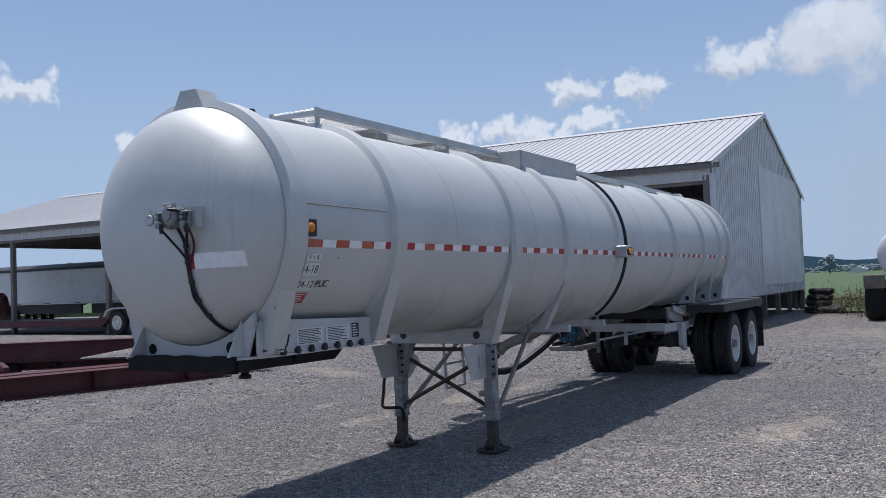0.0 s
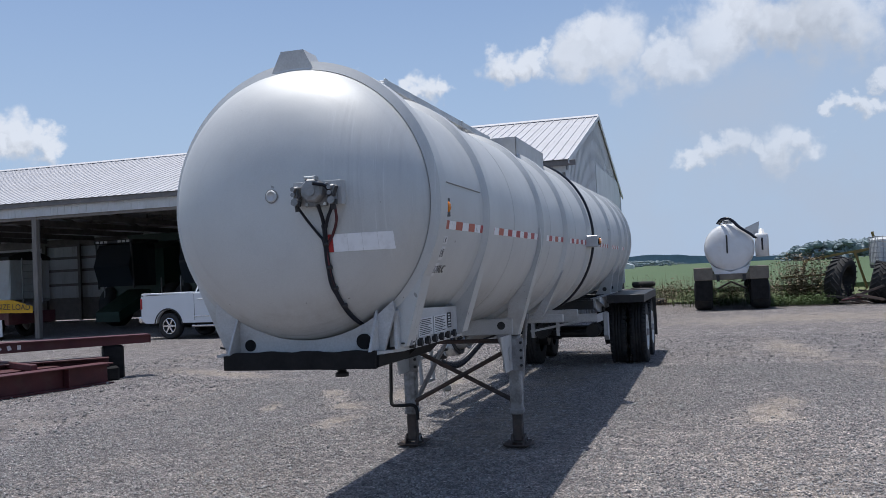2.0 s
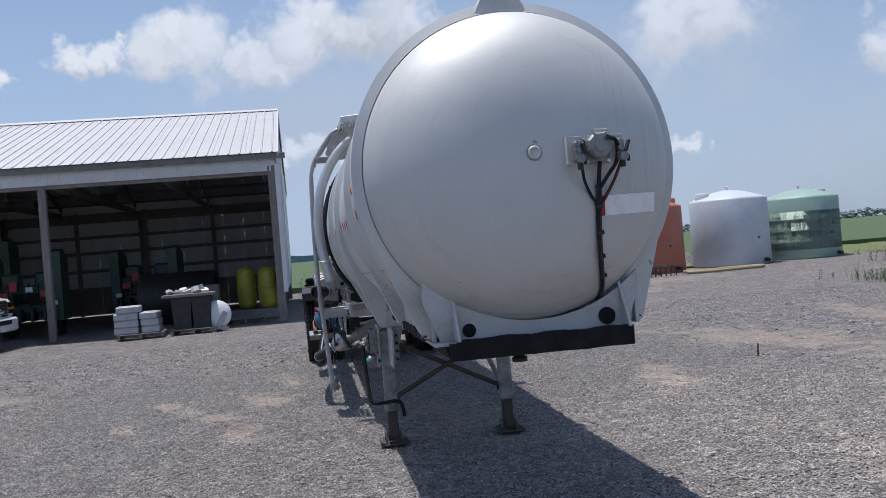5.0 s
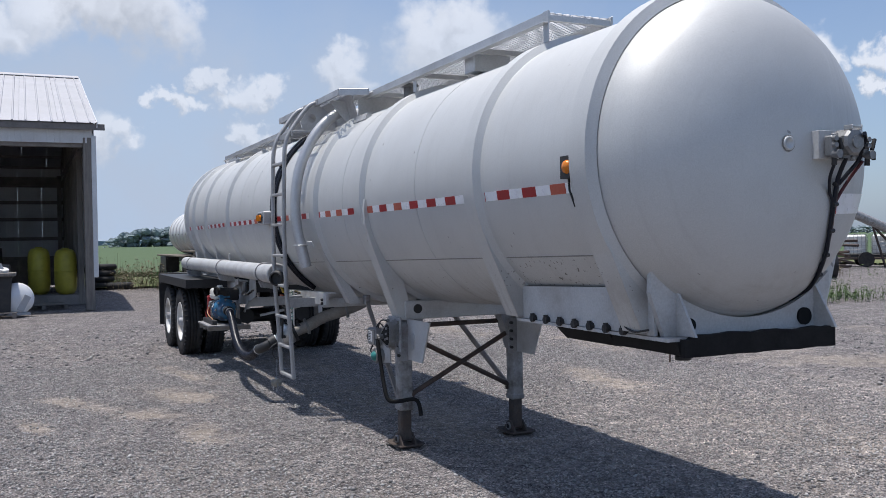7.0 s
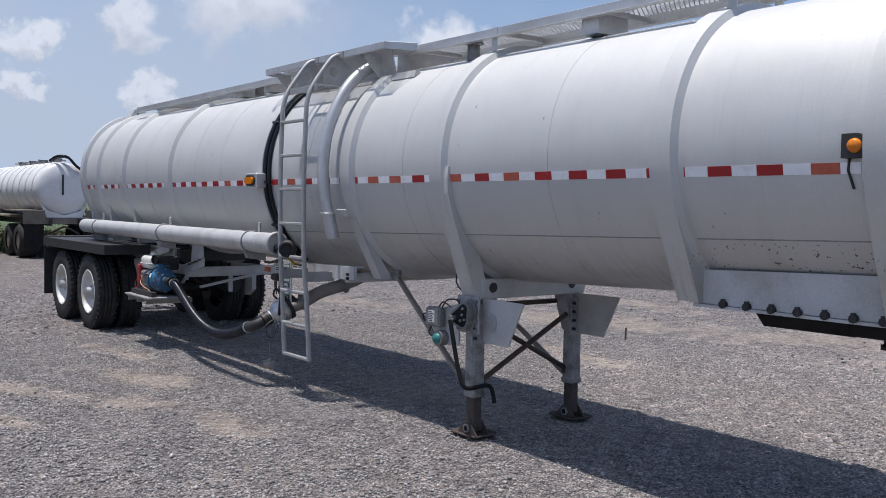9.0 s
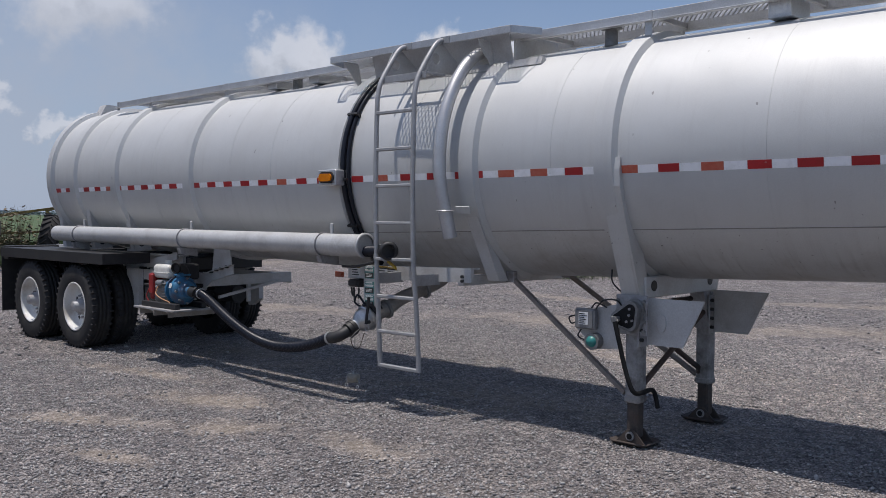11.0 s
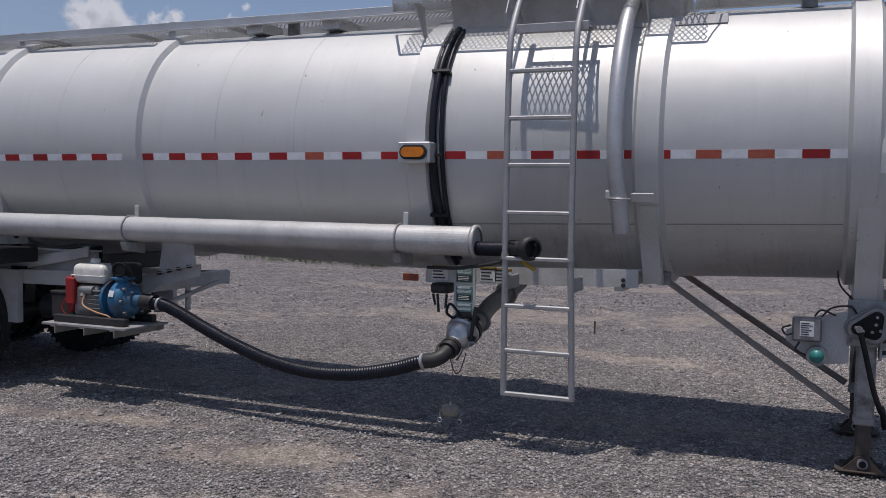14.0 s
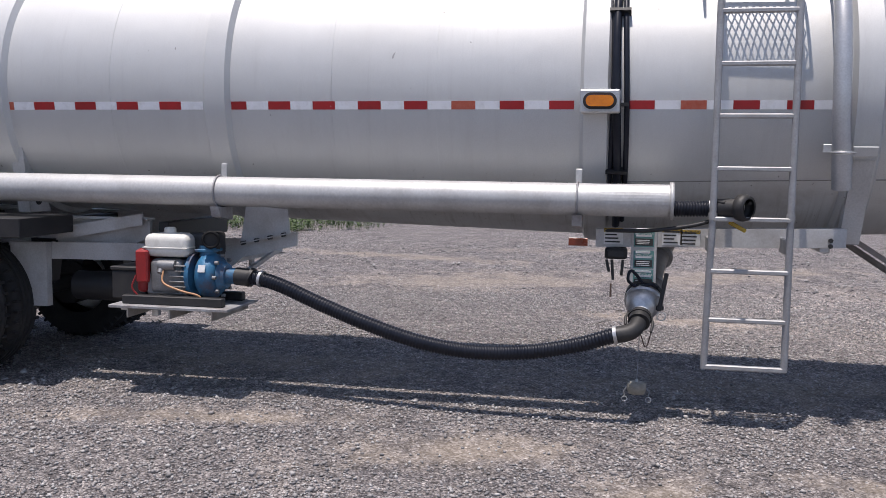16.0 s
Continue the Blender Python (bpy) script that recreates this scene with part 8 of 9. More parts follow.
def build_implement(x, y, turn, seed, h=2.4):
    """A folded farm implement seen from its end: tall frame, tanks, hoses, lamps and plates."""
    rnd = random.Random(seed)
    t = thing("folded_implement", "dark green folded farm implement with lamps and plates", "implement", m=pose(x, y, 0, 0, 0, turn))
    part("main_frame", Mesh().box((0, 0.8, 0.9), (2.2, 1.6, 0.25), 0.02).box((0, 0.1, 1.5), (2.0, 0.25, 0.25), 0.02), DARKGREEN, t)
    for s in (-1, 1):
        part("wing", Mesh().prism([(-0.4, 0.5), (-0.4, h), (0.2, h + 0.1), (0.9, h - 0.2), (0.9, 0.5)], "x", s * 0.95 - 0.14, s * 0.95 + 0.14), DARKGREEN, t)
        part("hopper", Mesh().box((s * 0.5, 0.4, 1.75), (0.55, 0.6, 0.55), 0.06), DARKGREEN, t)
        part("lamp", Mesh().box((s * 0.85, -0.46, 1.05), (0.2, 0.06, 0.13), 0.02), STICKER, t)
        part("tail_lamp", Mesh().box((s * 0.6, -0.44, 1.35), (0.28, 0.03, 0.2), 0.01), REDLABEL, t)
        wh = part("wheel", Mesh().lathe([(0.25, -0.16), (0.48, -0.18), (0.52, 0), (0.48, 0.18), (0.25, 0.16)], Matrix.Translation((s * 0.7, 0.7, 0.52)) @ Euler((0, radians(90), 0)).to_matrix().to_4x4(), n=28), RUBBER, t)
    for k in range(6):
        part("row_unit", Mesh().box((-0.9 + k * 0.36, -0.1, 0.72), (0.1, 0.7, 0.4), 0.03), BLACK, t)
        part("hydraulic_hose", Mesh().sweep(smooth_path([(-0.8 + k * 0.3, -0.2, 1.7), (-0.7 + k * 0.28, -0.45, 1.4 + rnd.uniform(-0.1, 0.2)), (-0.75 + k * 0.3, -0.35, 0.95)], 5), 0.02, n=6), HOSE, t)
    part("plate", Mesh().box((-0.3, -0.43, 1.62), (0.22, 0.02, 0.28), 0.004), REDLABEL, t)
    part("plate", Mesh().box((0.15, -0.43, 1.5), (0.2, 0.02, 0.16), 0.004), STICKER, t)


def build_shed_things():
    build_combine(-16.3, 27.2, 6)
    build_combine(-21.5, 29.5, -4)
    build_implement(-9.6, 24.6, 4, 1, 2.6)
    build_implement(-6.4, 27.0, -3, 2, 2.5)
    build_implement(-12.2, 28.5, 2, 3, 3.2)
    # pallet of grey cases
    def pallet(x, y, turn):
        p = thing("pallet", "weathered wooden pallet on the gravel", "pallet", "wooden pallets", m=pose(x, y, 0, 0, 0, turn))
        for k in range(5):
            part("board", Mesh().box((0, -0.48 + k * 0.24, 0.125), (1.2, 0.12, 0.022), 0.004), TIMBER, p)
        for xx in (-0.55, 0, 0.55):
            part("bearer", Mesh().box((xx, 0, 0.06), (0.09, 1.08, 0.1), 0.006), TIMBER, p)
    pallet(-5.55, 20.3, 4)
    pallet(-4.15, 20.35, -3)
    pallet(-3.0, 22.9, 5)
    rnd = random.Random(4)
    for i, (dx, n) in enumerate(((-0.3, 4), (0.28, 3))):
        for k in range(n):
            c = part("battery_case", Mesh().box((0, 0, 0.09), (0.62 if i == 0 else 0.46, 0.7, 0.17), 0.02).box((0, 0, 0.178), (0.56 if i == 0 else 0.4, 0.64, 0.012), 0.004), GREY, m=pose(-5.55 + dx + rnd.uniform(-0.03, 0.03), 20.2, 0.137 + k * 0.184, 0, 0, rnd.uniform(-4, 8)))
            tagged(c, "pale grey plastic case stacked on a pallet", "case", "stacked grey cases")
    for dx in (-0.3, 0.22):
        b = thing("black_bin", "black plastic bin standing on a pallet", "bin", "black bins", m=pose(-4.15 + dx, 20.3, 0.136))
        part("bin_body", Mesh().prism([(-0.22, 0), (0.22, 0), (0.26, 0.82), (-0.26, 0.82)], "y", -0.3, 0.3), BLACK, b)
        part("bin_rim", Mesh().box((0, 0, 0.83), (0.56, 0.66, 0.04), 0.012), BLACK, b)
    b = part("plank_top", Mesh().box((0, 0, 0), (1.35, 0.8, 0.08), 0.01), TIMBER, m=pose(-4.25, 20.3, 1.03))
    tagged(b, "timber board laid across two bins", "board")
    for k in range(9):
        a = rnd.uniform(0, 360)
        b = part("scrap_casting", Mesh().prism([(0.16 * math.cos(j) * rnd.uniform(0.5, 1.1), 0.12 * math.sin(j) * rnd.uniform(0.5, 1.1)) for j in np.linspace(0, 5.4, 7)], "z", 0, rnd.uniform(0.05, 0.16)), (CREAM, GREY, STICKER)[k % 3], m=pose(-4.75 + k * 0.115, 20.2 + rnd.uniform(-0.2, 0.2), 1.10, rnd.uniform(-25, 25), rnd.uniform(-25, 25), a))
        tagged(b, "small pale cast-off part heaped on a board", "scrap", "cast-off parts")
    d = thing("hose_reel", "white round hose reel leaning by the bins", "reel", m=pose(-3.55, 20.2, 0.45, 0, 0, 15))
    part("drum", Mesh().lathe([(0.0, 0.12), (0.2, 0.11), (0.34, 0.05), (0.38, 0.0), (0.38, -0.1), (0.0, -0.1)], Euler((radians(80), 0, 0)).to_matrix().to_4x4(), n=32), TANKWHITE, d)
    part("bracket", Mesh().box((0.1, -0.14, -0.12), (0.16, 0.03, 0.4), 0.01, Euler((0, 0.5, 0)).to_matrix()), GREY, d)
    part("foot_frame", Mesh().box((0, 0.05, -0.38), (0.5, 0.4, 0.06), 0.01), GREY, d)
    # two yellow oval tanks upright on a timber rack
    for x, y, z0, h in ((-3.02, 25.1, 0.29, 1.34), (-2.32, 24.6, 0.29, 1.30)):
        t = thing("yellow_tank", "yellow oval plastic tank standing upright on a rack", "tank", "yellow tanks", m=pose(x, y, z0, 0, 0, 8))
        n, rows = 28, []
        for zz, s in ((0, 0.55), (0.03, 0.72), (0.1, 0.88), (0.22, 0.97), (0.4, 1.0), (h - 0.4, 1.0), (h - 0.22, 0.97), (h - 0.1, 0.88), (h - 0.03, 0.72), (h, 0.5)):
            rows.append([(0.30 * s * math.cos(2 * math.pi * j / n), 0.5 * s * math.sin(2 * math.pi * j / n), zz) for j in range(n)])
        m = Mesh().add([q for r in rows for q in r], [(i * n + j, i * n + (j + 1) % n, (i + 1) * n + (j + 1) % n, (i + 1) * n + j) for i in range(len(rows) - 1) for j in range(n)], True)
        m.add(rows[-1], [tuple(range(n))]).add(rows[0], [tuple(range(n))[::-1]])
        part("tank_shell", m, YELLOW, t)
        part("tank_lid", Mesh().cyl((0, 0, h - 0.01), (0, 0, h + 0.035), 0.1, n=20), YELLOW, t)
        part("moulding_rib", Mesh().lathe([(0.305, -0.012), (0.32, 0.0), (0.305, 0.012)], Matrix.Translation((0, 0, h * 0.52)) @ Matrix.Diagonal((1, 1.67, 1, 1)), n=28), YELLOW, t)
    r = thing("timber_rack", "dark timber rack under the yellow tanks", "rack")
    for y in (24.2, 24.75, 25.4):
        part("rack_bearer", Mesh().box((-2.75, y, 0.145), (2.0, 0.12, 0.29), 0.008), DARKTIM, r)
    b = thing("concrete_block", "grey concrete block standing in the shed", "block", m=pose(-4.2, 23.6, 0))
    part("block_body", Mesh().box((0, 0, 0.6), (0.9, 0.8, 1.2), 0.03), GREYBROWN, b)
    c = part("culvert_sheet", Mesh().lathe([(0.8, -1.2), (0.8, 1.2), (0.77, 1.2), (0.77, -1.2)], Matrix.Translation((-5.2, 25.6, 0.86)) @ Euler((0, radians(90), 0)).to_matrix().to_4x4(), n=32), BLACK)
    tagged(c, "dark corrugated culvert lying in the shed", "culvert")
    for k in range(4):
        t = part("truck_tyre", Mesh().lathe([(0.28, -0.1), (0.36, -0.12), (0.46, -0.1), (0.5, 0), (0.46, 0.1), (0.36, 0.12), (0.28, 0.1)], pose(-0.75 + 0.05 * k, 33.9 + 0.07 * k, 0.12 + k * 0.235), n=28), RUBBER)
        tagged(t, "old black tyre in a stack by the shed", "tyre", "stacked old tyres")
    t = part("truck_tyre", Mesh().lathe([(0.28, -0.1), (0.36, -0.12), (0.46, -0.1), (0.5, 0), (0.46, 0.1), (0.36, 0.12), (0.28, 0.1)], pose(-0.1, 33.0, 0.12), n=28), RUBBER)
    tagged(t, "old black tyre lying on the gravel", "tyre")


# ---- beyond the trailer ----
def build_vac_trailer():
    t = thing("vacuum_tank_trailer", "white vacuum tank trailer with black hose on its back", "trailer")
    X, Y0, Y1, Z, R = 2.85, 26.9, 35.2, 2.10, 0.80
    rows = []
    for i in range(8):
        s = math.sin(math.pi / 2 * i / 7)
        rows.append((R * s, -0.22 * math.sqrt(max(0, 1 - s ** 2.4))))
    rows += [(R, k) for k in np.linspace(0.3, Y1 - Y0 - 0.3, 6)]
    for i in range(8):
        s = math.cos(math.pi / 2 * i / 7)
        rows.append((R * s, Y1 - Y0 + 0.22 * math.sqrt(max(0, 1 - s ** 2.4))))
    m = Matrix.Translation((X, Y0, Z)) @ Euler((radians(-90), 0, 0)).to_matrix().to_4x4()
    part("tank", Mesh().lathe(rows, m, n=48), TANKWHITE, t, "glossy white tank with rust-stained belly")
    for k in range(10):
        y = Y0 + 0.45 + k * 0.83
        part("tank_ring", Mesh().lathe([(R, -0.035), (R + 0.03, -0.03), (R + 0.03, 0.03), (R, 0.035)], Matrix.Translation((X, y, Z)) @ Euler((radians(-90), 0, 0)).to_matrix().to_4x4(), n=48), TANKWHITE, t)
        part("ring_lamp", Mesh().box((X - R - 0.02, y, Z - 0.05), (0.03, 0.06, 0.04), 0.006), BLACK, t)
    for y in (27.6, 29.3, 30.5, 32.0):
        part("top_valve", Mesh().cyl((X, y, Z + R - 0.02), (X, y, Z + R + 0.12), 0.12, n=16).cyl((X - 0.25, y, Z + R + 0.09), (X + 0.25, y, Z + R + 0.09), 0.025, n=8).box((X, y, Z + R + 0.14), (0.3, 0.05, 0.05), 0.01), CAST, t)
    part("sight_glass", Mesh().box((X - 0.08, Y0 - 0.235, Z + 0.12), (0.05, 0.04, 0.62), 0.012), BLACK, t)
    hz = [(X - 0.35, Y0 + 0.2, Z + R + 0.05), (X - 0.2, Y0 - 0.1, Z + R + 0.18), (X + 0.05, Y0 - 0.25, Z + R + 0.16), (X + 0.3, Y0 - 0.28, Z + R - 0.1), (X + 0.6, Y0 - 0.25, Z + 0.48), (X + 0.82, Y0 - 0.2, Z + 0.3)]
    part("hose", Mesh().sweep(smooth_path(hz, 8), 0.04, n=12), HOSE, t)
    part("hose", Mesh().sweep(smooth_path([(x + 0.06, y + 0.12, z - 0.02) for x, y, z in hz], 8), 0.036, n=12), HOSE, t)
    sep = part("separator", Mesh().lathe([(0, 0.95), (0.08, 0.93), (0.09, 0.8), (0.2, 0.78), (0.22, 0.7), (0.22, 0.0), (0, 0.0)], pose(X + 1.05, Y0 + 0.1, Z - 0.35), n=24), TANKWHITE, t)
    text_mesh("lettering", "1", 0.6, Matrix.Translation((X + 1.05, Y0 - 0.135, Z + 0.05)) @ Euler((radians(90), 0, 0)).to_matrix().to_4x4(), INK, sep)
    part("side_panel", Mesh().prism([(X + 0.45, Z + 0.62), (X + 1.02, Z + 0.86), (X + 0.95, Z + 0.3)], "y", Y0 + 0.5, Y0 + 0.56), GREY, t)
    part("skirt", Mesh().prism([(X - 0.66, Z - 0.5), (X - 0.5, Z - 0.66), (X, Z - 0.82), (X + 0.5, Z - 0.66), (X + 0.66, Z - 0.5), (X + 0.5, Z - 0.95), (X - 0.5, Z - 0.95)], "y", Y0 - 0.12, Y0 + 0.0), TANKWHITE, t)
    for s in (-1, 1):
        part("fender", Mesh().box((X + s * 0.9, Y0 + 1.1, 1.42), (0.62, 2.7, 0.05), 0.01).box((X + s * 0.9, Y0 - 0.22, 1.23), (0.62, 0.04, 0.42), 0.01), DUSTY, t)
        part("mud_flap", Mesh().box((X + s * 0.9, Y0 - 0.2, 0.68), (0.56, 0.03, 0.7), 0.006), COUPLER, t)
        for y in (Y0 + 0.5, Y0 + 1.8, Y1 - 0.6):
            w = part("wheel", Mesh().lathe([(0.28, -0.28), (0.42, -0.3), (0.5, -0.22), (0.5, 0.22), (0.42, 0.3), (0.28, 0.28)], Matrix.Translation((X + s * 0.93, y, 0.5)) @ Euler((0, radians(90), 0)).to_matrix().to_4x4(), n=32), RUBBER, t)
            part("disc", Mesh().cyl((X + s * 0.96, y, 0.5), (X + s * 1.18, y, 0.5), 0.26, n=20), DUSTY, w)
        part("frame_rail", Mesh().box((X + s * 0.42, (Y0 + Y1) / 2, 1.08), (0.1, Y1 - Y0 + 0.4, 0.22), 0.01), BLACK, t)
    part("rear_crossbar", Mesh().box((X, Y0 - 0.1, 1.12), (1.5, 0.1, 0.2), 0.01), DUSTY, t)
    for s in (-1, 1):
        part("hitch_bar", Mesh().sweep([(X, Y0 - 0.1, 0.95), (X + s * 0.45, Y0 - 0.05, 0.72)], 0.03, n=8), RUST, t)
    part("deck", Mesh().box((X - 0.1, (Y0 + Y1) / 2 + 0.8, 1.24), (2.3, Y1 - Y0 - 1.0, 0.06), 0.01), DUSTY, t)
    part("tool_box", Mesh().box((X - 1.0, Y1 - 1.5, 0.9), (0.5, 1.6, 0.6), 0.02), BLACK, t)


DUSTY = mat("dusty_tan_steel", (0.2, 0.175, 0.14), (0.13, 0.115, 0.095), rough=0.8, scale=3, fine=40, bump=0.2)


def poly_tank(x, y, R, h, material, label, manway_dx, ribs=()):
    t = thing("poly_tank", label, "tank", "upright storage tanks", m=pose(x, y, 0))
    prof = [(0, h + 0.42), (R * 0.12, h + 0.42), (R * 0.35, h + 0.36), (R * 0.65, h + 0.22), (R * 0.9, h + 0.07), (R * 0.985, h + 0.01), (R, h - 0.05)]
    z = h - 0.05
    for r in ribs:
        prof += [(R, r + 0.09), (R - 0.001, r + 0.05), (R - 0.014, r + 0.02), (R - 0.014, r - 0.02), (R - 0.001, r - 0.05), (R, r - 0.09)]
    prof += [(R, 0.06), (R - 0.04, 0.0)]
    part("tank_wall", Mesh().lathe(prof, n=72), material, t)
    part("manway", Mesh().lathe([(0, 0.33), (0.26, 0.33), (0.3, 0.29), (0.3, 0.0)], pose(manway_dx, -0.1, h + 0.02), n=32), material, t)
    part("vent", Mesh().cyl((0, 0, h + 0.4), (0, 0, h + 0.56), 0.05, n=12).cyl((-0.06, 0, h + 0.56), (0.06, 0, h + 0.56), 0.045, n=10), STICKER, t)
    for bx, bz in ((0.5, 0.40),):
        part("print_bar", Mesh().box((bx, -math.sqrt(R * R - bx * bx) - 0.004, h * bz), (0.09, 0.006, 0.1), 0.001, Euler((0, 0, math.asin(bx / R))).to_matrix()), INK, t)
    part("outlet", Mesh().cyl((R * 0.5, -R * 0.8, 0.18), (R * 0.5, -R * 0.8 - 0.4, 0.16), 0.08, n=12), BLACK, t)
    return t


def tractor_tyre(x, y, R, w, turn, lean, label):
    t = thing("tractor_tyre", label, "tyre", "large used tyres", m=Matrix.Translation((x, y, R * math.cos(radians(lean)))) @ Euler((radians(lean), 0, radians(turn))).to_matrix().to_4x4())
    rot = Euler((radians(90), 0, 0)).to_matrix().to_4x4()
    part("carcass", Mesh().lathe([(R * 0.62, -w * 0.32), (R * 0.68, -w * 0.46), (R * 0.85, -w * 0.5), (R * 0.95, -w * 0.44), (R * 0.965, 0), (R * 0.95, w * 0.44), (R * 0.85, w * 0.5), (R * 0.68, w * 0.46), (R * 0.62, w * 0.32), (R * 0.66, 0.0), (R * 0.62, -w * 0.32)], rot, n=56), RUBBER, t)
    m = Mesh()
    for i in range(22):
        for s in (-1, 1):
            a = 2 * math.pi * (i + (0.5 if s > 0 else 0)) / 22
            c = Vector((R * 0.975 * math.cos(a), s * w * 0.25, R * 0.975 * math.sin(a)))
            q = Euler((0, -a, 0)).to_matrix() @ Euler((s * 0.75, 0, 0)).to_matrix()
            m.box(c, (R * 0.06, w * 0.62, R * 0.05), 0.008, q)
    tagged(part("tread_pattern", m, RUBBER, t), kind="stuff")


def ibc(x, y, z, turn, label, number=False):
    t = thing("ibc_tote", label, "tote", "stacked totes", m=pose(x, y, z, 0, 0, turn))
    b = Mesh().box((0, 0, 0.63), (1.08, 0.96, 0.94), 0.08)
    part("bottle", b, TOTE, t, "milky white plastic bottle")
    part("filler_cap", Mesh().cyl((0, 0, 1.09), (0, 0, 1.14), 0.11, n=20), BLACK, t)
    for k in range(6):
        z1 = 0.2 + k * 0.185
        pts = [(-0.57, -0.5, z1), (0.57, -0.5, z1), (0.57, 0.5, z1), (-0.57, 0.5, z1)]
        part("cage_hoop", Mesh().sweep(pts, 0.009, n=5, closed=True), GALVB, t)
    for k in range(7):
        for s in (-1, 1):
            part("cage_bar", Mesh().cyl((-0.54 + k * 0.18, s * 0.508, 0.15), (-0.54 + k * 0.18, s * 0.508, 1.14), 0.009, n=5), GALVB, t)
    for k in range(6):
        for s in (-1, 1):
            part("cage_bar", Mesh().cyl((s * 0.578, -0.45 + k * 0.18, 0.15), (s * 0.578, -0.45 + k * 0.18, 1.14), 0.009, n=5), GALVB, t)
    part("base_pallet", Mesh().box((0, 0, 0.12), (1.16, 1.02, 0.05), 0.01), BLACK, t)
    for xx in (-0.5, 0, 0.5):
        part("base_foot", Mesh().box((xx, 0, 0.05), (0.12, 1.0, 0.1), 0.01), BLACK, t)
    pl = part("label_plate", Mesh().box((0.1, -0.525, 0.78), (0.42, 0.01, 0.34), 0.002), STICKER, t)
    if number:
        text_mesh("lettering", "2922", 0.2, Matrix.Translation((0.1, -0.532, 0.86)) @ Euler((radians(90), 0, 0)).to_matrix().to_4x4(), INK, pl)


TOTE = mat("milky_plastic", (0.66, 0.67, 0.66), (0.58, 0.59, 0.58), rough=0.4, scale=3, fine=40, bump=0.03)
GALVB = mat("galvanised_bar", (0.42, 0.43, 0.44), (0.32, 0.32, 0.33), rough=0.45, metal=0.7, bump=0.05)
BROWNHOSE = mat("tan_suction_hose", (0.36, 0.28, 0.16), (0.28, 0.22, 0.13), rough=0.55, scale=5, fine=60, bump=0.1)


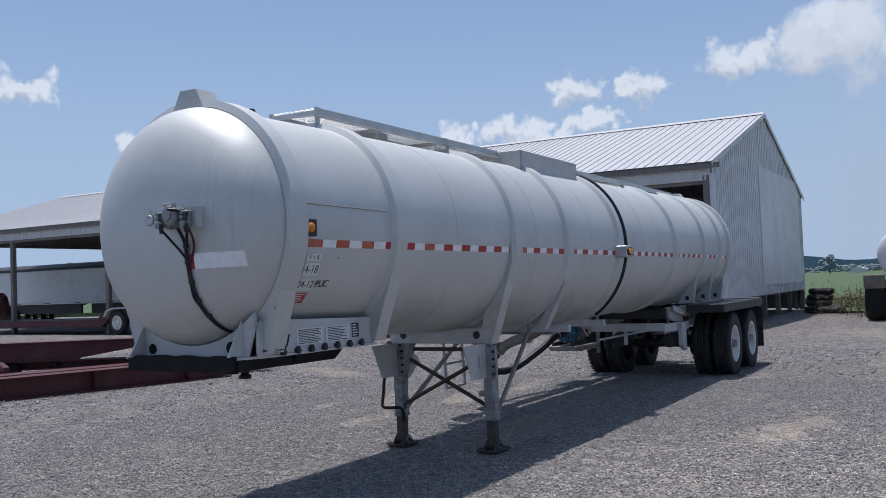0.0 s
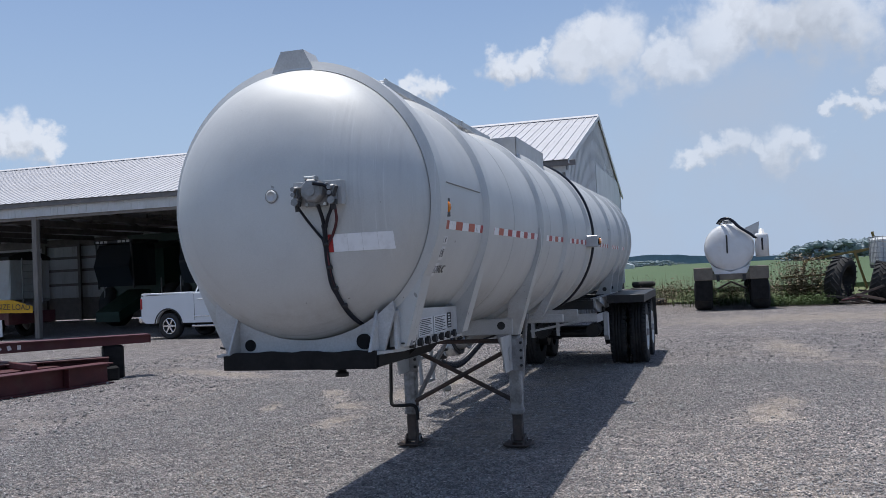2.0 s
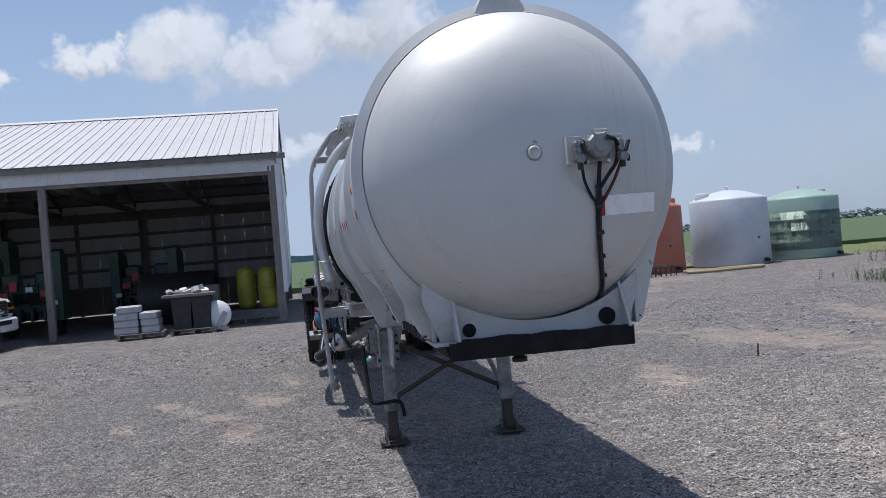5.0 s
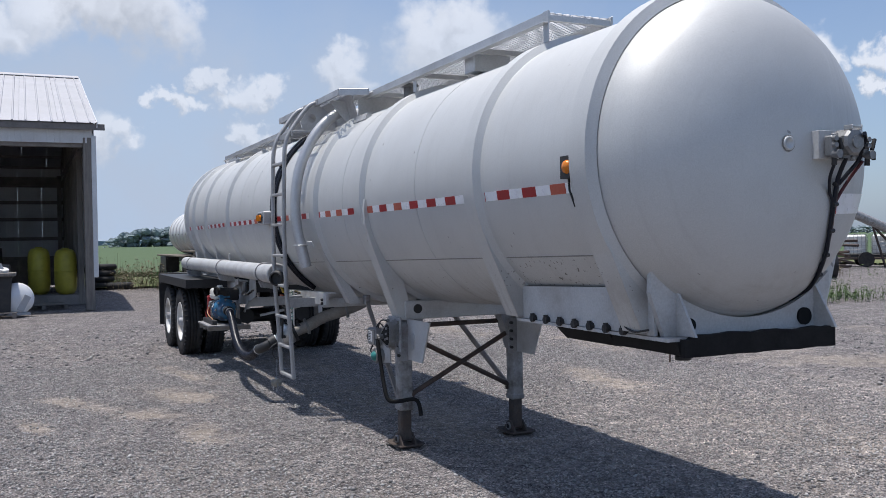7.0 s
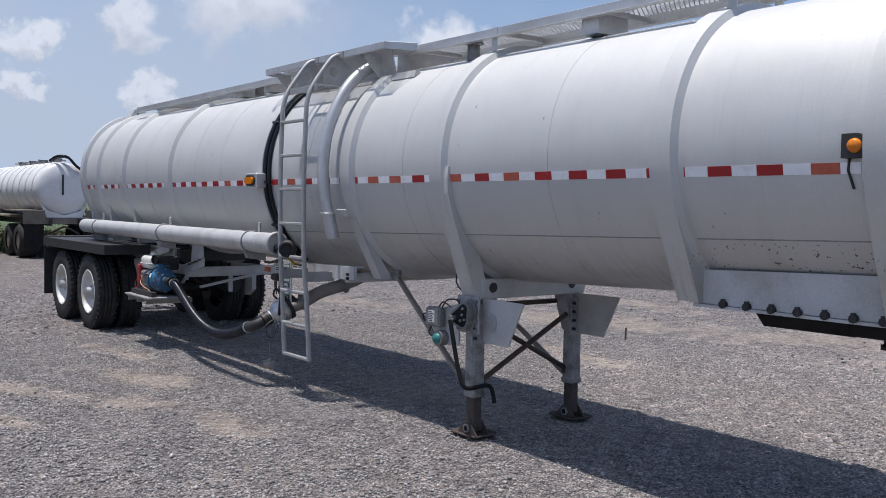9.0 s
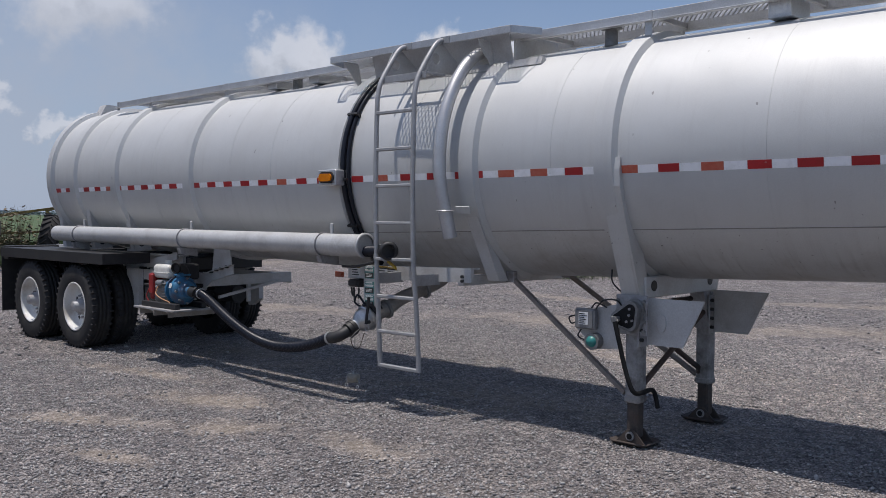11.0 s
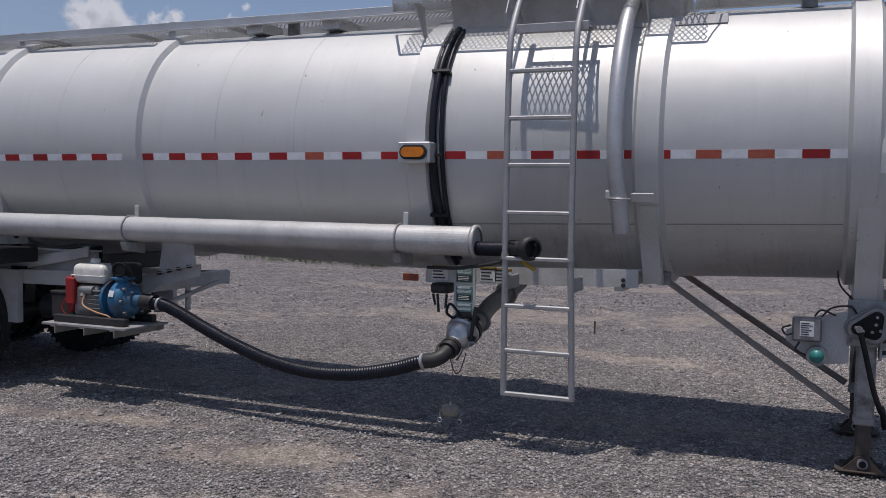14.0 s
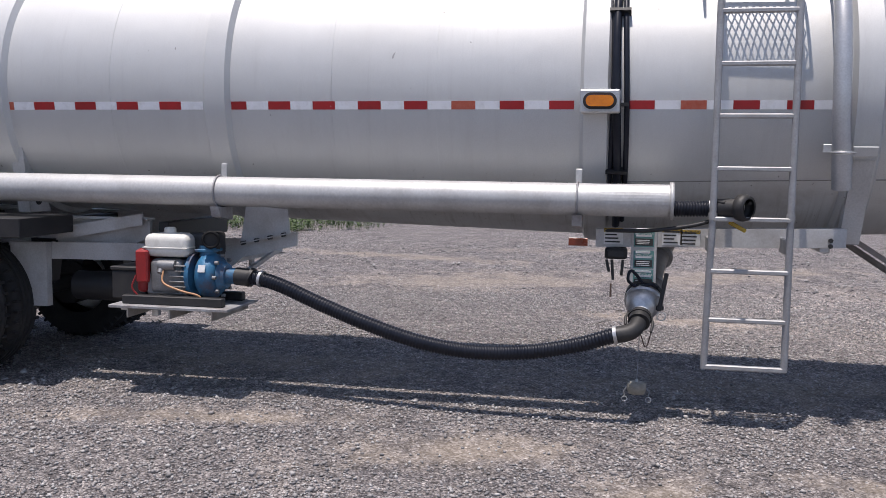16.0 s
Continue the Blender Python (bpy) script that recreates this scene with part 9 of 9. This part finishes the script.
def build_heap():
    """Storage tanks, totes, tyres and scrap along the field edge."""
    poly_tank(13.0, 31.2, 1.62, 2.72, ORANGE, "large orange plastic storage tank on the gravel", 1.15, (1.28,))
    poly_tank(17.4, 32.3, 1.65, 2.85, POLYW, "large pale blue-white plastic storage tank", -1.2)
    poly_tank(21.2, 33.0, 1.65, 2.7, POLYG, "large pale green plastic storage tank with ribs", 0.9, (0.5, 1.0, 1.5, 2.0))
    ibc(8.45, 30.2, 0, 3, "white tote in a wire cage at the bottom of a stack")
    ibc(9.7, 30.4, 0, -2, "white tote in a wire cage beside the heap")
    ibc(8.35, 30.2, 1.15, 6, "white tote in a wire cage stacked on another")
    ibc(9.62, 30.4, 1.15, -3, "white tote in a wire cage with a numbered plate", True)
    tractor_tyre(9.95, 28.3, 0.90, 0.42, 4, -10, "large used tractor tyre leaning against the totes")
    tractor_tyre(6.55, 29.3, 0.82, 0.55, 62, 12, "large used tractor tyre turned on edge")
    tractor_tyre(7.7, 29.0, 0.72, 0.38, 78, 14, "worn tractor tyre leaning on the totes")
    tractor_tyre(8.05, 28.9, 0.72, 0.38, 74, 16, "worn tractor tyre leaning on its neighbour")
    c = part("steel_drum", Mesh().lathe([(0, -0.75), (0.42, -0.72), (0.5, -0.62), (0.5, 0.62), (0.42, 0.72), (0, 0.75)], Matrix.Translation((10.6, 29.6, 0.75)) @ Euler((radians(90), 0, radians(25))).to_matrix().to_4x4(), n=36), GREY)
    tagged(c, "grey steel tank lying on its side", "tank")
    s = thing("drum_stand", "low rusty steel stand under a grey tank", "stand")
    for d in (-0.4, 0.4):
        part("stand_leg", Mesh().box((10.6 + d * 0.4, 29.6 + d, 0.14), (0.9, 0.1, 0.26), 0.01), RUST, s)
    # heavy suction hose over the scrap
    pts = [(8.3, 26.6, 0.06), (8.9, 26.75, 0.18), (9.5, 26.9, 0.36), (10.2, 26.95, 0.45), (10.8, 26.95, 0.46), (11.1, 26.9, 0.36), (11.0, 26.75, 0.2), (10.75, 26.55, 0.1), (10.5, 26.4, 0.06)]
    tagged(part("suction_hose", Mesh().sweep(smooth_path(pts, 8), 0.075, n=12), BROWNHOSE), "thick tan suction hose lying over scrap steel", "hose")
    pts = [(13.2, 27.6, 0.06), (14.2, 27.3, 0.06), (15.2, 27.3, 0.07), (16.3, 27.7, 0.06), (16.6, 28.3, 0.06), (15.6, 28.5, 0.06), (14.2, 28.3, 0.06), (13.4, 28.4, 0.06)]
    tagged(part("suction_hose", Mesh().sweep(smooth_path(pts, 8), 0.06, n=10), BROWNHOSE), "tan hose lying in a loose loop on gravel", "hose")
    # harrow with hanging teeth
    h = thing("harrow_section", "rusty harrow section lying on the gravel", "harrow")
    part("harrow_bar", Mesh().box((11.1, 27.2, 0.36), (3.2, 0.06, 0.06), 0.006).box((11.1, 27.6, 0.38), (3.2, 0.06, 0.06), 0.006), RUST, h)
    for k in range(16):
        part("tine", Mesh().box((9.6 + k * 0.2, 27.2, 0.19), (0.035, 0.05, 0.34), 0.006, Euler((0.1, 0.08 * (k % 3 - 1), 0)).to_matrix()), RUST, h)
    rnd = random.Random(12)
    for k in range(26):
        x, y = rnd.uniform(6.6, 12.4), rnd.uniform(27.4, 29.4)
        L = rnd.uniform(0.4, 1.7)
        b = part("scrap_bar", Mesh().box((0, 0, 0), (L, rnd.uniform(0.04, 0.12), rnd.uniform(0.04, 0.1)), 0.006), RUST if k % 4 else RED, m=pose(x, y, rnd.uniform(0.06, 0.4), rnd.uniform(-15, 15), rnd.uniform(-20, 20), rnd.uniform(-60, 60)))
        tagged(b, "rusty steel offcut lying in a scrap heap", "scrap", "scrap steel bars")
    for (p, q) in (((8.5, 28.1, 0.1), (8.9, 28.2, 1.1)), ((9.1, 28.1, 0.15), (8.75, 28.2, 1.15))):
        b = part("red_strut", Mesh().sweep([p, q], 0.07, n=4, smooth=False), ENGRED)
        tagged(b, "bright red steel strut standing in the scrap", "strut", "red struts")
    # old yellow frame behind the totes
    f = thing("old_cultivator", "faded yellow old cultivator behind the totes", "cultivator")
    for p, q in (((5.7, 31.5, 1.55), (8.4, 31.2, 1.95)), ((7.7, 31.3, 0.4), (7.35, 31.3, 1.75)), ((7.35, 31.3, 1.75), (8.6, 31.3, 2.05)), ((5.7, 31.5, 1.55), (5.5, 31.5, 1.2)), ((8.1, 31.5, 1.9), (8.0, 31.5, 2.5)), ((4.8, 32.4, 0.9), (7.4, 32.0, 1.0)), ((5.4, 31.6, 0.3), (5.6, 31.5, 1.5))):
        part("frame_bar", Mesh().sweep([p, q], 0.06, n=4, smooth=False), OLDYEL, f)
    # pile of crushed stone behind the tanks
    m = Mesh()
    vs = []
    for j in range(12):
        for i in range(24):
            r, a = 2.6 * j / 11, 2 * math.pi * i / 24
            vs.append((15.2 + r * math.cos(a), 36 + r * math.sin(a), max(0, 1.5 * (1 - j / 11) + 0.2 * noise.noise((r * 2, a * 3, 1)))))
    m.add(vs, [(j * 24 + i, (j + 1) * 24 + i, (j + 1) * 24 + (i + 1) % 24, j * 24 + (i + 1) % 24) for j in range(11) for i in range(24)], True)
    tagged(part("stone_pile", m, GRAVEL), "heap of crushed grey stone behind the tanks", "gravel", kind="stuff")
    # on the far side of the yard: pipes, totes, auger
    for k, (x, y, r, L, mt) in enumerate(((20.0, 23.2, 0.45, 2.2, BLACK), (21.7, 22.0, 0.47, 1.3, GREY), (23.2, 21.0, 0.46, 1.6, BLACK))):
        c = part("drain_pipe", Mesh().lathe([(r, -L / 2), (r, L / 2), (r * 0.86, L / 2), (r * 0.86, -L / 2), (r, -L / 2)], Matrix.Translation((x, y, r)) @ Euler((0, radians(90), radians(-35))).to_matrix().to_4x4(), n=32), mt)
        tagged(c, "large black drain pipe lying at the field edge" if mt is BLACK else "large grey drain pipe lying at the field edge", "pipe", "large drain pipes")
    ibc(33.5, 28.0, 0.45, 40, "white tote in a wire cage on a small trailer")
    ibc(34.4, 27.2, 0.45, 40, "white tote in a wire cage on a small trailer")
    w = thing("tote_trailer", "small low trailer carrying two white totes", "trailer")
    part("bed", Mesh().box((0, 0, 0.4), (2.9, 1.4, 0.09), 0.01), RUST, w, m=pose(33.9, 27.6, 0, 0, 0, -42))
    for d in (-0.72, 0.72):
        part("wheel", Mesh().cyl((-0.2, d - 0.1, 0.36), (-0.2, d + 0.1, 0.36), 0.36, n=24), RUBBER, w, m=pose(33.9, 27.6, 0, 0, 0, -42))
    a = thing("grain_auger", "long grey grain auger leaning up on struts", "auger")
    part("auger_tube", Mesh().sweep([(29.0, 27.0, 3.6), (38.0, 26.0, -0.1 + 0.4)], 0.22, n=16), GALV, a)
    for p, q in (((33.0, 26.6, 2.0), (33.6, 26.4, 0.0)), ((33.0, 26.6, 2.0), (35.4, 26.4, 0.0))):
        part("auger_strut", Mesh().sweep([p, q], 0.06, n=6), RUST, a)
    rnd = random.Random(33)
    for k in range(14):
        b = part("scrap_bar", Mesh().box((0, 0, 0), (rnd.uniform(0.8, 2.2), 0.1, 0.1), 0.01), RUST, m=pose(29.5 + rnd.uniform(-0.8, 0.8), 25.5 + rnd.uniform(-0.6, 0.6), 0.1 + 0.1 * k, rnd.uniform(-20, 20), rnd.uniform(-12, 12), rnd.uniform(0, 180)))
        tagged(b, "rusty steel offcut lying in a scrap heap", "scrap", "scrap steel bars")
    # survey stubs in the gravel
    for x, y in ((4.45, 5.85),):
        b = part("marker_stub", Mesh().cyl((x, y, -0.05), (x + 0.01, y, 0.16), 0.012, n=8), RUST)
        tagged(b, "short rusty rod standing in the gravel", "rod", "marker rods")


OLDYEL = mat("faded_yellow_steel", (0.3, 0.22, 0.06), (0.2, 0.14, 0.06), rough=0.8, scale=5, fine=50, bump=0.2)


# ---- plants and loose stones ----
def build_weeds():
    rnd = random.Random(21)

    def weeds(name, label, spots, material, leafy, stalk):
        m = Mesh()
        for x, y, h, spread, n in spots:
            for k in range(n):
                px, py = x + rnd.gauss(0, spread), y + rnd.gauss(0, spread)
                hh = h * rnd.uniform(0.45, 1.1)
                lx, ly = rnd.gauss(0, 0.14) * hh, rnd.gauss(0, 0.14) * hh
                if stalk:
                    m.cyl((px, py, 0), (px + lx, py + ly, hh), 0.006, 0.002, n=3, caps=False)
                for j in range(leafy):
                    f = rnd.uniform(0.15, 1.0)
                    c = Vector((px + lx * f, py + ly * f, hh * f))
                    a = rnd.uniform(0, 6.28)
                    L = rnd.uniform(0.05, 0.13) * (0.6 + h * 0.5)
                    d = Vector((math.cos(a), math.sin(a), rnd.uniform(-0.3, 0.6))) * L
                    s = Vector((-math.sin(a), math.cos(a), 0)) * L * 0.3
                    m.add([c, c + d * 0.5 + s, c + d, c + d * 0.5 - s], [(0, 1, 2, 3)])
        tagged(part(name, m, material), label, "weeds", kind="stuff")
    green, dry = [], []
    for k in range(150):
        x = rnd.uniform(-0.8, 12)
        y = rnd.uniform(29.6, 34.0) if x > 1.2 else rnd.uniform(35, 42)
        green.append((x, y, rnd.uniform(0.25, 0.75), 0.35, 12))
    for k in range(50):
        green.append((rnd.uniform(3.9, 6.2), rnd.uniform(28.2, 29.6), rnd.uniform(0.2, 0.45), 0.3, 14))
    for k in range(40):
        green.append((rnd.uniform(22, 31), rnd.uniform(-2, 34), rnd.uniform(0.25, 0.6), 0.6, 10))
    for k in range(60):
        green.append((rnd.uniform(13.0, 18.5), rnd.uniform(11.5, 18), rnd.uniform(0.15, 0.4), 0.35, 14))
    for k in range(26):
        green.append((rnd.uniform(13.0, 15.5), rnd.uniform(11.5, 18), rnd.uniform(0.1, 0.25), 0.2, 8))
    for x, y in ((5.3, 30.0), (5.8, 30.3), (6.2, 30.2), (4.9, 30.5), (5.5, 30.8)):
        dry.append((x, y, 1.75, 0.3, 70))
    for k in range(60):
        x = rnd.uniform(-1.0, 5)
        dry.append((x, rnd.uniform(31, 40), rnd.uniform(0.6, 1.3), 0.3, 10))
    for k in range(20):
        dry.append((rnd.uniform(19, 26), rnd.uniform(21, 26), rnd.uniform(0.3, 0.7), 0.3, 12))
    weeds("weeds", "green weeds and rough grass at the gravel's edge", green, LEAF, 9, True)
    weeds("dry_brush", "tall dry brown weed stalks at the field edge", dry, DRY, 7, True)


def build_stones():
    """Loose chips lying on the yard, thickest where the ground is near, thin on the bare patches."""
    rs = np.random.RandomState(3)
    n1, n2 = 125000, 40000
    xs = np.concatenate((rs.uniform(-5.0, 4.8, n1), rs.uniform(-10, 12, n2)))
    ys = np.concatenate((rs.uniform(-0.8, 9.8, n1), rs.uniform(-5, 16, n2)))
    keep = rs.uniform(0, 1, n1 + n2) < np.array([0.75 + 0.6 * noise.noise((x * 0.8, y * 0.5, 3.1)) for x, y in zip(xs, ys)])
    for x, y, hw, hl, turn in BARE:
        c, s = math.cos(radians(turn)), math.sin(radians(turn))
        u, w = ((xs - x) * c + (ys - y) * s) / hw, ((ys - y) * c - (xs - x) * s) / hl
        keep &= (u * u + w * w > rs.uniform(0.2, 1.6, len(xs))) | (rs.uniform(0, 1, len(xs)) < 0.12)
    xs, ys = xs[keep], ys[keep]
    n = len(xs)
    sz = np.minimum(rs.gamma(2.6, 0.0018, n) + 0.0045, 0.021)
    sz *= np.where((xs > 4.8) | (xs < -5.0) | (ys > 9.8), 1.7, 1.0)
    zg = np.array([(0.035 * noise.noise((x * 0.22, y * 0.22, 1.7)) - 0.012) * min(1, max(0.1, (math.hypot(x, y - 5) - 4) / 8)) for x, y in zip(xs, ys)])
    base = np.array([(1, 0.1, 0), (0.1, 1, 0.1), (-1, 0.2, 0), (-0.1, -1, 0.1), (0.2, 0.1, 0.8), (0.1, 0.1, -0.6)])
    v = base[None] * rs.uniform(0.6, 1.25, (n, 6, 1)) * (sz[:, None] * np.array((1.25, 0.95, 1.0)))[:, None, :]
    a, b = rs.uniform(0, 6.283, n), rs.normal(0, 0.35, n)
    x1 = v[..., 0] * np.cos(b)[:, None] + v[..., 2] * np.sin(b)[:, None]
    z1 = v[..., 2] * np.cos(b)[:, None] - v[..., 0] * np.sin(b)[:, None]
    c, s = np.cos(a)[:, None], np.sin(a)[:, None]
    out = np.stack((xs[:, None] + x1 * c - v[..., 1] * s, ys[:, None] + x1 * s + v[..., 1] * c, z1 + (zg + sz * 0.35)[:, None]), -1)
    tri = np.array([(0, 1, 4), (1, 2, 4), (2, 3, 4), (3, 0, 4), (1, 0, 5), (2, 1, 5), (3, 2, 5), (0, 3, 5)])
    faces = (tri[None] + (np.arange(n) * 6)[:, None, None]).reshape(-1)
    me = bpy.data.meshes.new("gravel_stones")
    me.vertices.add(n * 6)
    me.vertices.foreach_set("co", out.astype(np.float32).reshape(-1))
    me.loops.add(n * 24)
    me.loops.foreach_set("vertex_index", faces.astype(np.int32))
    me.polygons.add(n * 8)
    me.polygons.foreach_set("loop_start", np.arange(0, n * 24, 3, dtype=np.int32))
    me.update(calc_edges=True)
    me.materials.append(STONE)
    tagged(part("gravel_stones", me, None), "loose crushed limestone chips on the yard", "gravel", kind="stuff")


def stone_material():
    ma = bpy.data.materials.new("limestone_chips")
    ma.use_nodes = True
    t = ma.node_tree
    g = nd(t, "ShaderNodeNewGeometry")
    r = nd(t, "ShaderNodeValToRGB")
    e = r.color_ramp.elements
    e[0].color, e[1].color = (0.17, 0.164, 0.165, 1), (0.48, 0.462, 0.445, 1)
    k = e.new(0.6)
    k.color = (0.32, 0.302, 0.29, 1)
    t.links.new(g.outputs["Random Per Island"], r.inputs[0])
    b = t.nodes["Principled BSDF"]
    t.links.new(r.outputs[0], b.inputs["Base Color"])
    b.inputs["Roughness"].default_value = 0.9
    return ma


STONE = stone_material()
build_pickup()
build_lowboy()
build_grain_trailer()
build_beams()
build_shed_things()
build_vac_trailer()
build_heap()
build_weeds()
build_stones()
